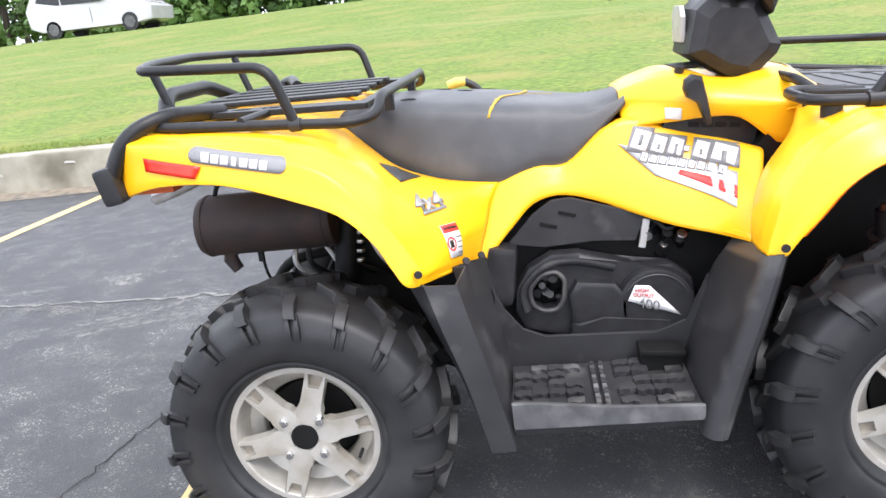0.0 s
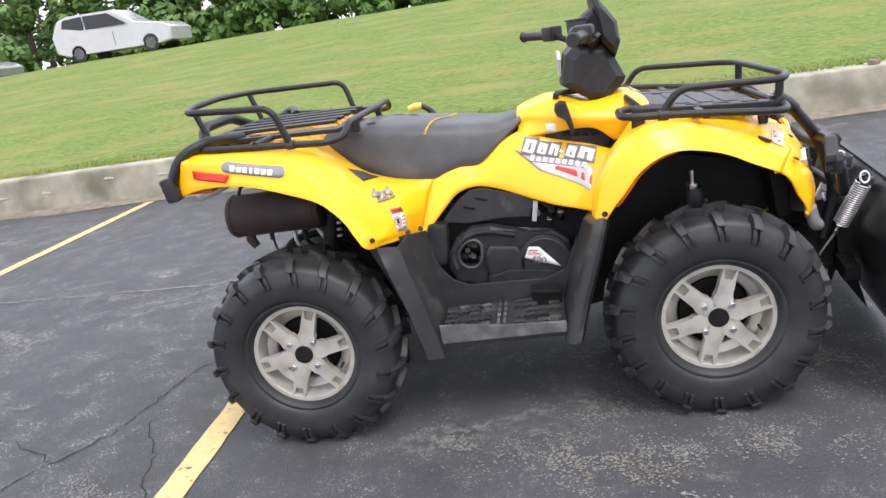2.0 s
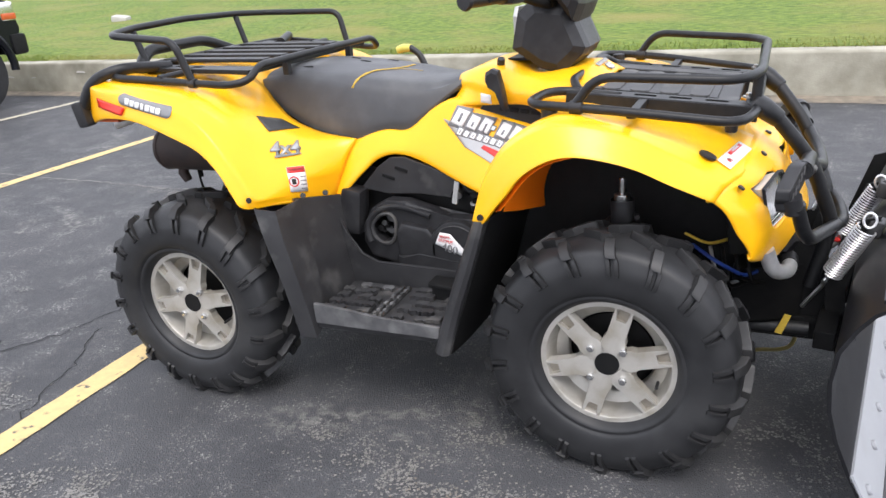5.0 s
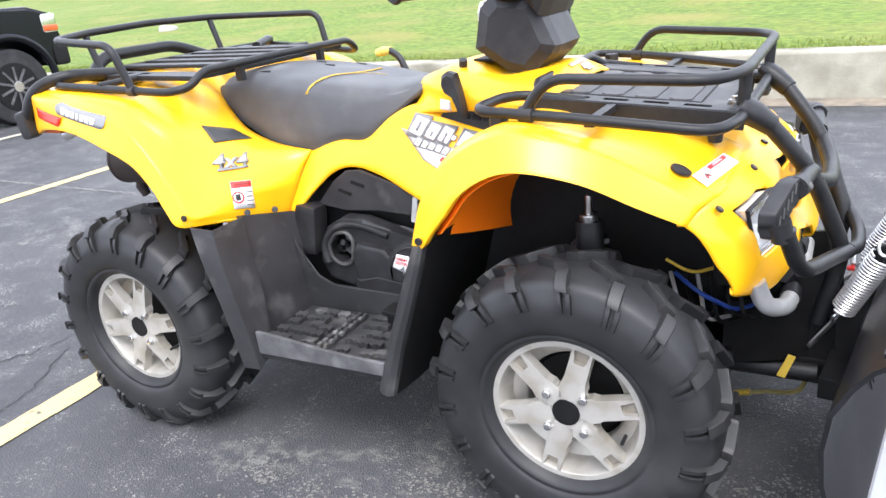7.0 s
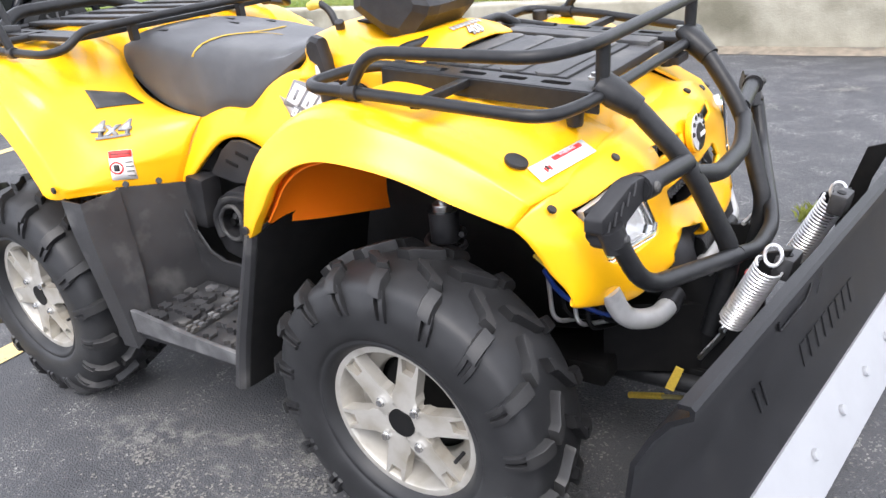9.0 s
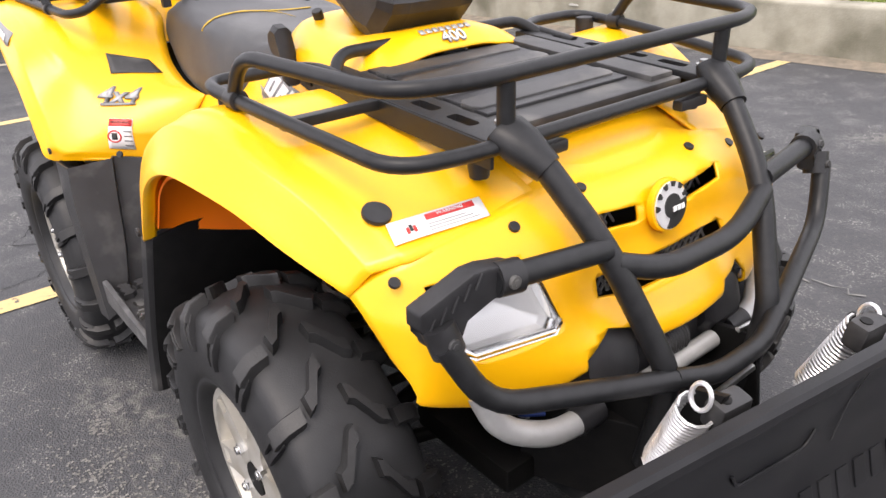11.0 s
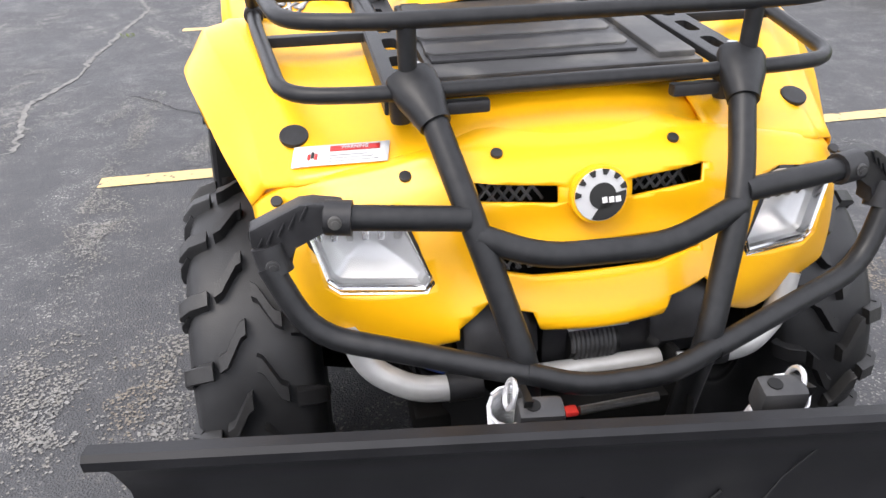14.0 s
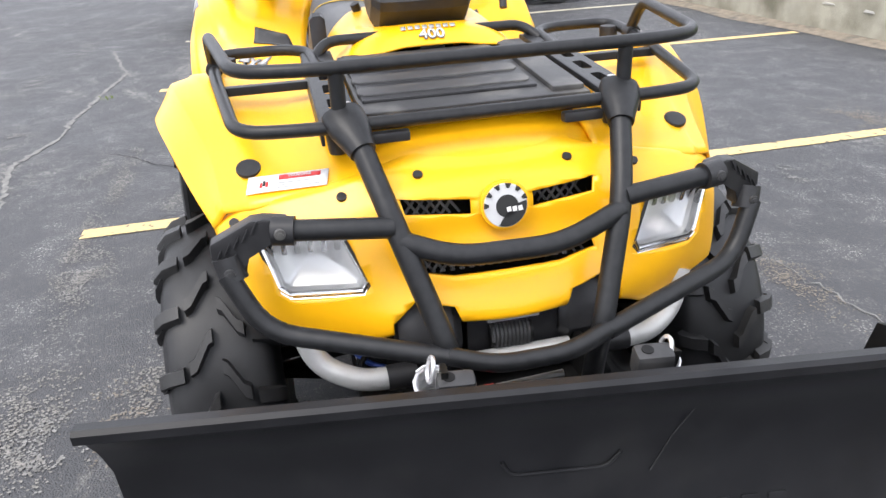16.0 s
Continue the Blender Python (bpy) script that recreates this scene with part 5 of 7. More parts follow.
part("cover_bulge", faceted([(-0.045, 0.42), (-0.05, 0.50), (-0.03, 0.53), (0.06, 0.52), (0.10, 0.47), (0.10, 0.42)], [(-0.305, 0.75), (-0.298, 0.95), (-0.27, 1.0)]), M_BLK, eng)
part("cover_lower", faceted([(-0.05, 0.392), (-0.05, 0.425), (0.02, 0.445), (0.20, 0.425), (0.19, 0.40), (0.12, 0.388)], [(-0.308, 0.8), (-0.30, 0.96), (-0.27, 1.0)]), M_BLK, eng)
part("pulley_cover", drum(0.088, 0.04, (0.15, -0.285, 0.462), (90, 0, 0), 40, 0.012), M_BLK, eng)
part("cover_ring", sweep(bmesh.new(), [(0.15 + 0.075 * math.cos(radians(a)), -0.306, 0.462 + 0.075 * math.sin(radians(a))) for a in range(20, 150, 8)], 0.002, 6), M_GREYP, eng)
rr = random.Random(12)
for k in range(9):
    part("engine_fitting", drum(rr.uniform(0.006, 0.014), 0.03, (-0.10 + rr.uniform(-0.03, 0.03), -0.235 + rr.uniform(-0.01, 0.01), 0.50 + rr.uniform(-0.035, 0.035)), (rr.uniform(60, 120), rr.uniform(-30, 30), 0), 10, 0.002), rr.choice((M_SCUFFED, M_GREYP, M_DARK)), atv)
for k in range(7):
    part("engine_fitting", drum(rr.uniform(0.008, 0.018), 0.04, (0.19 + rr.uniform(-0.05, 0.05), -0.225 + rr.uniform(-0.01, 0.01), 0.60 + rr.uniform(-0.03, 0.03)), (rr.uniform(40, 120), rr.uniform(-40, 40), 0), 10, 0.002), rr.choice((M_STEEL, M_DARK, M_DARK)), atv)
part("engine_bracket", block((0.016, 0.01, 0.07), (0.135, -0.245, 0.62), (0, 10, 0), 0.002), M_SILVER, atv)
part("cable", tube([(0.15, -0.25, 0.66), (0.19, -0.26, 0.62), (0.22, -0.25, 0.66)], 0.006, 0.03, 8), M_DARK, atv)
part("air_duct", block((0.075, 0.07, 0.15), (-0.205, -0.262, 0.55), (0, 8, 0), 0.022), M_BLK, atv, "black plastic air duct")
part("brake_pedal", join(block((0.10, 0.06, 0.014), (0.145, -0.37, 0.383), (0, 4, 0), 0.004), block((0.095, 0.05, 0.075), (0.145, -0.36, 0.345), (0, 0, 0), 0.008)), M_DARK, atv, "black brake pedal")

# muffler
muff = part("muffler", sweep(bmesh.new(), [(-0.912, -0.275, 0.728), (-0.907, -0.275, 0.728), (-0.895, -0.275, 0.728), (-0.60, -0.268, 0.728), (-0.585, -0.268, 0.728), (-0.575, -0.268, 0.728)], [0.055, 0.069, 0.0735, 0.0735, 0.069, 0.05], 32), M_RUST, atv, "rusty dark brown cylindrical muffler")
part("muffler_seam", drum(0.0755, 0.008, (-0.892, -0.275, 0.728), (0, 90, 0), 32, 0.002), M_RUST, muff)
part("muffler_seam", drum(0.0755, 0.008, (-0.605, -0.268, 0.728), (0, 90, 0), 32, 0.002), M_RUST, muff)
part("outlet_pipe", sweep(bmesh.new(), [(-0.855, -0.275, 0.67), (-0.86, -0.275, 0.64), (-0.845, -0.275, 0.612)], [0.016, 0.018, 0.014], 14), M_RUST, muff)
part("muffler_stud", drum(0.008, 0.03, (-0.78, -0.28, 0.647), (0, 0, 0), 10), M_DARK, muff)
part("muffler_bracket", tube([(-0.87, -0.275, 0.80), (-0.86, -0.27, 0.83), (-0.80, -0.26, 0.835)], 0.006, 0.02, 8), M_DARK, muff)
part("breather_hose", tube([(-0.77, -0.30, 0.66), (-0.765, -0.30, 0.60), (-0.74, -0.30, 0.56)], 0.004, 0.03, 8), M_DARK, atv)
part("rear_frame_tube", tube([(-0.55, -0.15, 0.62), (-0.75, -0.18, 0.60), (-0.82, -0.16, 0.50)], 0.014, 0.05, 10), M_DARK, atv)
part("rear_axle_housing", block((0.2, 0.5, 0.1), (-0.645, 0, 0.33), (0, 0, 0), 0.02), M_DARK, atv)
part("tail_bracket", tube([(-0.932, -0.44, 0.838), (-0.86, -0.43, 0.858), (-0.80, -0.40, 0.885)], 0.013, 0.03, 12), M_SILVER, atv, "silver tube under the tail")
for k in range(6):
    part("shock_coil", drum(0.010, 0.008, (-0.508 - 0.003 * k, -0.33, 0.745 - 0.0225 * k), (0, 0, 0), 10, 0.002), M_STEEL, atv)
rr = random.Random(21)
for k in range(8):
    part("cable", tube([(-0.70 + 0.03 * k, -0.24, 0.67), (-0.68 + 0.03 * k + rr.uniform(-0.04, 0.04), -0.27, 0.61), (-0.66 + 0.035 * k, -0.22, 0.56)], rr.uniform(0.004, 0.008), 0.03, 7), rr.choice((M_DARK, M_DARK, M_SILVER)), atv)
part("brake_hose", tube([(0.80, -0.25, 0.52), (0.86, -0.30, 0.50), (0.93, -0.24, 0.44), (0.96, -0.2, 0.44)], 0.005, 0.04, 8), M_HOSE, atv, "blue hose")
part("vent_hose", tube([(0.78, -0.25, 0.55), (0.84, -0.28, 0.535), (0.90, -0.2, 0.53)], 0.004, 0.03, 8), M_STRAP, atv, "yellow hose")
for k in range(6):
    part("cable", tube([(0.78 + 0.03 * k, -0.20, 0.50), (0.82 + 0.025 * k, -0.26, 0.43 + rr.uniform(-0.02, 0.02)), (0.88 + 0.02 * k, -0.18, 0.40)], 0.005, 0.03, 7), rr.choice((M_DARK, M_SILVER, M_DARK)), atv)

# levers and small fittings
part("choke_lever", faceted([(-0.030, 0.022), (-0.026, 0.042), (-0.010, 0.052), (0.010, 0.046), (0.022, 0.0), (0.032, -0.06), (0.022, -0.064), (0.002, -0.012), (-0.022, 0.002)], [(-0.018, 0.8), (-0.009, 1.0), (0.009, 1.0), (0.018, 0.8)]), M_BLK, atv, "black lever").matrix_world = pose(0.262, -0.215, 0.918)
part("ignition_barrel", drum(0.011, 0.02, (0.245, -0.12, 0.975), (20, 15, 0), 14, 0.003), M_BLK, atv)
part("grab_tube", tube([(-0.235, 0.395, 0.885), (-0.26, 0.40, 0.935), (-0.30, 0.402, 0.957)], 0.012, 0.03, 12), M_BLK, atv, "black bent grab tube")
part("grab_tip", sweep(bmesh.new(), [(-0.295, 0.402, 0.957), (-0.325, 0.404, 0.955), (-0.352, 0.404, 0.948)], [0.0135, 0.016, 0.013], 14), M_PALEY, atv, "pale yellow rubber tip")
for s in (-1, 1):
    vent = part("side_vent", prism([(0.185, 0.842), (0.215, 0.878), (0.42, 0.872), (0.40, 0.79), (0.355, 0.795)], 0.03, "y", s * 0.168 - (0.0 if s < 0 else 0.03), 0.004), M_BLK, atv, "black vent panel below the cowl")
    for k in range(4):
        part("raised_bar", block((0.024, 0.008, 0.012), (0.265 + 0.031 * k, s * 0.169, 0.851 - 0.003 * k), (0, 6, 0), 0.002), M_DARK, vent)
    part("tail_lamp_underside", block((0.10, 0.05, 0.02), (-0.90, s * 0.48, 0.872), (0, 0, 0), 0.005), M_AMBER, atv, "amber lamp under the tail")

# ---- decals, bolts and plugs laid onto the panels ----
TREES = {}


def bvh(key):
    if key not in TREES:
        me = BODY[key].data
        TREES[key] = BVHTree.FromPolygons([v.co for v in me.vertices], [p.vertices for p in me.polygons])
    return TREES[key]


def lay(bm, key, normal, lift):
    """Drops the vertices of bm along -normal onto a panel."""
    n = Vector(normal).normalized()
    for v in bm.verts:
        hit = bvh(key).ray_cast(v.co + n * 0.15, -n, 1.0)
        v.tag = hit[0] is None
        v.co = (hit[0] if hit[0] else v.co) + n * lift
    bmesh.ops.delete(bm, geom=[v for v in bm.verts if v.tag], context="VERTS")
    return bm


def patch(corners, nu=6, nv=4, bm=None):
    """A four-cornered patch of faces between 3D corners."""
    bm = bm or bmesh.new()
    a, b, c, d = (Vector(p) for p in corners)
    g = [[bm.verts.new((a * (1 - u / nu) + b * (u / nu)) * (1 - v / nv) + (d * (1 - u / nu) + c * (u / nu)) * (v / nv)) for v in range(nv + 1)] for u in range(nu + 1)]
    for u in range(nu):
        for v in range(nv):
            bm.faces.new((g[u][v], g[u + 1][v], g[u + 1][v + 1], g[u][v + 1]))
    return bm


def pill(ends, r, n=12):
    """A rounded bar of faces between two points, upright in z."""
    bm = bmesh.new()
    a, b = (Vector(p) for p in ends)
    d = (b - a).normalized()
    up = Vector((-d.z, 0, d.x)) if abs(d.y) < 0.5 else Vector((0, 0, 1))
    cols = []
    for k in range(-n, n * 3 + 1):
        if k < 0:
            q, h = a + d * r * (k / n), r * math.sqrt(max(0.02, 1 - (k / n) ** 2))
        elif k > n * 2:
            q, h = b + d * r * ((k - 2 * n) / n), r * math.sqrt(max(0.02, 1 - ((k - 2 * n) / n) ** 2))
        else:
            q, h = a + (b - a) * (k / (2 * n)), r
        cols.append([bm.verts.new(q + up * h * f) for f in (-1, -0.4, 0.4, 1)])
    for A, B in zip(cols, cols[1:]):
        for j in range(3):
            bm.faces.new((A[j], B[j], B[j + 1], A[j + 1]))
    return bm


def words(text, origin, right, up, size, bold=0.0, shear=0.0):
    """A mesh of letters in a plane."""
    cu = bpy.data.curves.new("letters", "FONT")
    cu.body, cu.size, cu.shear, cu.offset, cu.align_x, cu.align_y = text, 1.0, shear, bold, "CENTER", "CENTER"
    ob = new("letters", cu)
    bpy.context.view_layer.update()
    me = bpy.data.meshes.new_from_object(ob.evaluated_get(bpy.context.evaluated_depsgraph_get()))
    bm = bmesh.new()
    bm.from_mesh(me)
    bpy.data.objects.remove(ob)
    bpy.data.curves.remove(cu)
    bpy.data.meshes.remove(me)
    o, r, u = Vector(origin), Vector(right).normalized(), Vector(up).normalized()
    for v in bm.verts:
        v.co = o + (r * v.co.x + u * v.co.y) * size
    return bm


def sheet(name, bm, mat, parent, label=""):
    ob = part(name, bm, mat, parent, label)
    return thicken(ob, 0.0012, 0)


def xz(points, s, y=0.6):
    return [(x, s * y, z) for x, z in points]


for s in (-1, 1):
    n = (0, s, 0)
    # tail badge and reflector
    rf = BODY["rf", s]
    bd = sheet("badge", lay(pill(xz([(-0.768, 0.941), (-0.602, 0.907)], s), 0.0155), ("rf", s), n, 0.003), M_GREYPR, rf, "dark grey maker's badge")
    for k in range(7):
        x, z = -0.750 + 0.0195 * k, 0.936 - 0.0040 * k
        h = 0.010 if k == 0 else 0.008
        w = 0.0045 if k == 3 else 0.0078
        sheet("badge_mark", lay(patch(xz([(x - w, z - 0.009), (x + w, z - 0.012), (x + w + 0.003, z + h - 0.003), (x - w + 0.003, z + h)], s), 3, 3), ("rf", s), n, 0.005), M_WHITE, bd)
    sheet("reflector", lay(patch(xz([(-0.885, 0.915), (-0.775, 0.895), (-0.76, 0.918), (-0.885, 0.942)], s), 8, 4), ("rf", s), n, 0.004), M_RED, rf, "red side reflector")
    # pocket cover beside the seat
    nv = (0.25, s * 0.75, 0.6)
    sheet("pocket_cover", lay(patch([(-0.450, s * 0.345, 0.843), (-0.422, s * 0.278, 0.838), (-0.372, s * 0.252, 0.797), (-0.402, s * 0.362, 0.804)], 8, 6), ("rf", s), nv, 0.003), M_GREYP, rf, "dark grey pocket cover")
    # markings on the rear fender's forward face
    fn = Vector((0.62, s * 0.66, 0.42)).normalized()
    up = (Vector((0, 0, 1)) - fn * fn.z).normalized()
    rt = up.cross(fn)
    c = Vector((-0.335, s * 0.395, 0.775))
    for mat, bold, lift, dy in ((M_GREYPR, 0.045, 0.003, 0), (M_SILPR, 0.006, 0.0045, 0)):
        sheet("lettering", lay(words("4x4", c, rt, up, 0.06, bold, 0.15), ("rf", s), fn, lift), mat, rf)
    sheet("underline", lay(patch([c + rt * a + up * b for a, b in ((-0.035, -0.028), (0.045, -0.022), (0.045, -0.016), (-0.035, -0.021))], 5, 2), ("rf", s), fn, 0.004), M_GREYPR, rf)
    c = Vector((-0.283, s * 0.425, 0.695))
    W = lambda a0, a1, b0, b1, m=6: lay(patch([c + rt * a + up * b for a, b in ((a0, b0), (a1, b0), (a1, b1), (a0, b1))], m, 4), ("rf", s), fn, 0.003 if m == 6 else 0.0045)
    lab = sheet("warning_label", W(-0.027, 0.027, -0.037, 0.037), M_WHITE, rf, "white warning label with a red band")
    sheet("red_band", W(-0.026, 0.026, 0.018, 0.036, 5), M_REDP, lab)
    sheet("lettering", lay(words("WARNING", c + up * 0.027, rt, up, 0.0095), ("rf", s), fn, 0.006), M_BLKPR, lab)
    ring = bmesh.new()
    for k in range(20):
        a0, a1 = 2 * math.pi * k / 20, 2 * math.pi * (k + 1) / 20
        q = [c + rt * (-0.012 + r_ * math.cos(a)) + up * (-0.008 + r_ * math.sin(a)) for r_, a in ((0.012, a0), (0.012, a1), (0.0155, a1), (0.0155, a0))]
        ring.faces.new([ring.verts.new(p) for p in q])
    sheet("prohibition_ring", lay(ring, ("rf", s), fn, 0.0045), M_REDP, lab)
    sheet("pictogram", W(-0.018, -0.006, -0.016, 0.0, 3), M_BLKPR, lab)
    for k in range(4):
        sheet("print_line", W(0.008, 0.025, -0.03 + 0.011 * k, -0.027 + 0.011 * k, 3), M_GREYPR, lab)
    # big side decal
    sp = BODY["side", s]
    D = lambda pts, m=8, k=5, lift=0.003: lay(patch(xz(pts, s), m, k), ("side", s), n, lift)
    dec = sheet("side_decal", D([(0.088, 0.826), (0.165, 0.752), (0.318, 0.690), (0.338, 0.752)], 14, 8), M_SILPR, sp, "silver, white and red side decal")
    sheet("red_flash", D([(0.215, 0.752), (0.323, 0.706), (0.330, 0.728), (0.222, 0.760)], 10, 3, 0.0042), M_REDP, dec)

    def mark(x, z, w, h, slit, name, core=True):
        f = lambda u, v: (x + u + v * 0.4, z + v - u * 0.20)
        e = h * 0.11
        sheet("mark_outline", D([f(-e, -e), f(w + e, -e), f(w + e, h + e), f(-e, h + e)], 4, 4, 0.0046), M_GREYPR, dec)
        sheet(name, D([f(0, h * 0.12), f(w * 0.9, 0), f(w, h * 0.88), f(w * 0.1, h)], 5, 5, 0.0056), M_WHITE, dec)
        if core:
            sheet("mark_slit", D([f(w * 0.40, slit[0] * h), f(w * 0.60, slit[0] * h), f(w * 0.60, slit[1] * h), f(w * 0.40, slit[1] * h)], 2, 2, 0.0064), M_GREYPR, dec)

    x = 0.112
    for w, h, slit in ((0.041, 0.044, (0.25, 0.75)), (0.032, 0.036, (0.2, 0.5)), (0.032, 0.036, (-0.05, 0.62)), (0.011, 0.010, None), (0.032, 0.036, (0.2, 0.5)), (0.050, 0.036, (-0.05, 0.62))):
        mark(x, 0.812 - (x - 0.112) * 0.21 + (0.012 if h < 0.011 else 0), w, h, slit, "maker_mark", slit is not None)
        x += w + 0.006
    for k in range(9):
        mark(0.134 + 0.0208 * k, 0.785 - 0.0044 * k, 0.0150, 0.0185 if k == 0 else 0.0155, (0.3, 0.7), "model_mark", k % 2 == 0)
    # hood warning label
    hn = Vector((0.42, s * 0.12, 0.9)).normalized()
    hr = Vector((0.24, 1, 0))
    hr = (hr - hn * hr.dot(hn)).normalized()
    hu = hn.cross(hr)
    if s < 0:
        c = Vector((0.884, -0.330, 0.775))
        L = lambda a0, a1, b0, b1, lift, m=8: lay(patch([c + hr * a + hu * b for a, b in ((a0, b0), (a1, b0), (a1, b1), (a0, b1))], m, 3), ("ff", s), hn, lift)
        lab = sheet("hood_label", L(-0.068, 0.068, -0.018, 0.018, 0.004), M_WHITE, BODY["ff", s], "white warning label with a red band")
        sheet("red_band", L(-0.015, 0.055, 0.005, 0.014, 0.0055), M_REDP, lab)
        sheet("lettering", lay(words("WARNING", c + hr * 0.02 + hu * 0.0095, hr, hu, 0.008), ("ff", s), hn, 0.007), M_WHITE, lab)
        for k in range(3):
            sheet("print_line", L(-0.015, 0.055 - 0.008 * k, -0.013 + 0.005 * k, -0.012 + 0.005 * k, 0.0055), M_SILPR, lab)
        for k in range(3):
            sheet("pictogram", L(-0.046 + 0.005 * k, -0.042 + 0.005 * k, -0.008 + 0.003 * (k % 2), 0.002 + 0.003 * (k % 2), 0.0055, 2), M_BLKPR if k % 2 else M_REDP, lab)
    part("plug", drum(0.021, 0.008, (0.834, s * 0.392, 0.797), (0, 25, 0), 24, 0.003), M_BLK, atv, "black rubber plug")
    for p, turn in (((0.912, 0.424, 0.734), (0, 35, 0)), ((0.950, 0.251, 0.7695), (0, 35, 0)), ((0.955, 0.127, 0.793), (0, 25, 0)), ((0.34, 0.578, 0.672), (90, 0, 0)), ((-0.352, 0.572, 0.668), (90, 0, 0)), ((-0.268, 0.435, 0.645), (70, 0, -40 * s)), ((-0.24, 0.36, 0.632), (70, 0, -40 * s))):
        part("rivet", drum(0.0085, 0.006, (p[0], s * p[1], p[2]), turn, 12, 0.002), M_BLK, atv)

# round badge on the nose
bx = Vector((1.010, 0, 0.745))
tilt = pose(*bx, 0, 82, 0)
bg = part("round_badge", drum(0.041, 0.012, (0, 0, 0), (0, 0, 0), 40, 0.003), M_YEL, atv, "round silver and black maker's badge")
bg.matrix_world = tilt
r1 = part("badge_plate", drum(0.036, 0.004, (0, 0, 0.007), (0, 0, 0), 40, 0.001), M_BADGE, bg)
r1.matrix_world = tilt
part("badge_disc", drum(0.0185, 0.003, (0.001, 0.002, 0.0095), (0, 0, 0), 32), M_BLKPR, bg).matrix_world = tilt
bm = bmesh.new()
for k in range(6):
    a = radians(110 + 31 * k)
    ring_ = [(0.0365, -0.13), (0.0365, 0.13), (0.0285, 0.07), (0.0285, -0.07)]
    prism([(r_ * math.cos(a + d_), r_ * math.sin(a + d_)) for r_, d_ in ring_], 0.003, "z", 0.0085, 0, bm)
part("badge_notch", bm, M_BLKPR, bg, "black notches round the silver plate").matrix_world = tilt
bm = bmesh.new()
for k in range(3):
    block((0.0075, 0.0068, 0.003), (0.006, 0.004 + 0.0095 * k, 0.0115), (0, 0, 8), 0, bm)
part("badge_bars", bm, M_WHITE, bg).matrix_world = tilt
part("badge_sector", prism([(0.0345 * math.cos(radians(a)), 0.0345 * math.sin(radians(a))) for a in range(-22, 99, 12)] + [(0.0, 0.012), (0.010, 0.002)], 0.003, "z", 0.0080), M_BLKPR, bg).matrix_world = tilt

sheet("cowl_label", lay(patch([(0.20, -0.4, 0.895), (0.235, -0.4, 0.89), (0.235, -0.4, 0.925), (0.20, -0.4, 0.93)], 4, 4), "cowl", (0, -1, 0.15), 0.002), M_WHITE, BODY["cowl"], "small white label")

# model mark on the cowl front
cn, cu_, cr = Vector((0.5, 0, 0.86)), Vector((-0.86, 0, 0.5)), Vector((0, 1, 0))
c = Vector((0.515, 0, 0.945))
for k in range(8):
    sheet("model_mark", lay(patch([c + cr * a + cu_ * b for a, b in ((-0.062 + 0.015 * k, 0.006), (-0.051 + 0.015 * k, 0.006), (-0.050 + 0.015 * k, 0.020), (-0.061 + 0.015 * k, 0.020))], 2, 2), "cowl", cn, 0.003), M_SILPR, BODY["cowl"])
for mat, bold, lift in ((M_GREYPR, 0.04, 0.003), (M_WHITE, 0.0, 0.0045)):
    sheet("lettering", lay(words("400", c - cu_ * 0.012, cr, cu_, 0.036, bold), "cowl", cn, lift), mat, BODY["cowl"])

# output sticker on the belt cover
st = sheet("engine_sticker", patch([(0.085, -0.3075, 0.478), (0.205, -0.3075, 0.435), (0.135, -0.3075, 0.512), (0.102, -0.3075, 0.515)], 4, 4), M_WHITE, eng, "white triangular output sticker")
sheet("lettering", words("400", (0.132, -0.3095, 0.466), (1, 0, -0.25), (0.1, 0, 1), 0.034, 0.01), M_GREYPR, st)
sheet("lettering", words("HIGH", (0.117, -0.3095, 0.502), (1, 0, -0.05), (0, 0, 1), 0.013, 0.01), M_REDP, st)
sheet("lettering", words("OUTPUT", (0.12, -0.3095, 0.489), (1, 0, -0.15), (0, 0, 1), 0.012, 0.01), M_REDP, st)

# tears in the seat
for pts, w in (([(-0.19, -0.16), (-0.175, -0.10), (-0.15, -0.06), (-0.12, 0.0), (-0.115, 0.06)], 0.012), ([(-0.15, -0.06), (-0.11, -0.035), (-0.05, -0.02)], 0.006), ([(-0.205, -0.195), (-0.19, -0.16)], 0.009)):
    bm = bmesh.new()
    L = [(Vector((x, y, 1.1)), 0.5 + 0.5 * math.sin(i * 1.9 + 1) ** 2) for i, (x, y) in enumerate([spline(pts, k / 4) for k in range((len(pts) - 1) * 4 + 1)])]
    A = [bm.verts.new(p + Vector((w * k / 2, 0, 0))) for p, k in L]
    B = [bm.verts.new(p - Vector((w * k / 2, 0, 0))) for p, k in L]
    for i in range(len(L) - 1):
        bm.faces.new((A[i], A[i + 1], B[i + 1], B[i]))
    sheet("seat_tear", lay(bm, "seat", (0, 0, 1), 0.002), M_TEAR, seat, "yellow foam showing through a tear")
for x, y in ((-0.40, -0.12), (-0.33, 0.06), (-0.21, 0.10), (-0.27, 0.02)):
    sheet("seat_nick", lay(patch([(x - 0.02, y - 0.004, 1.1), (x + 0.02, y - 0.008, 1.1), (x + 0.012, y + 0.006, 1.1), (x - 0.012, y + 0.004, 1.1)], 3, 2), "seat", (0, 0, 1), 0.0015), M_DARK, seat)

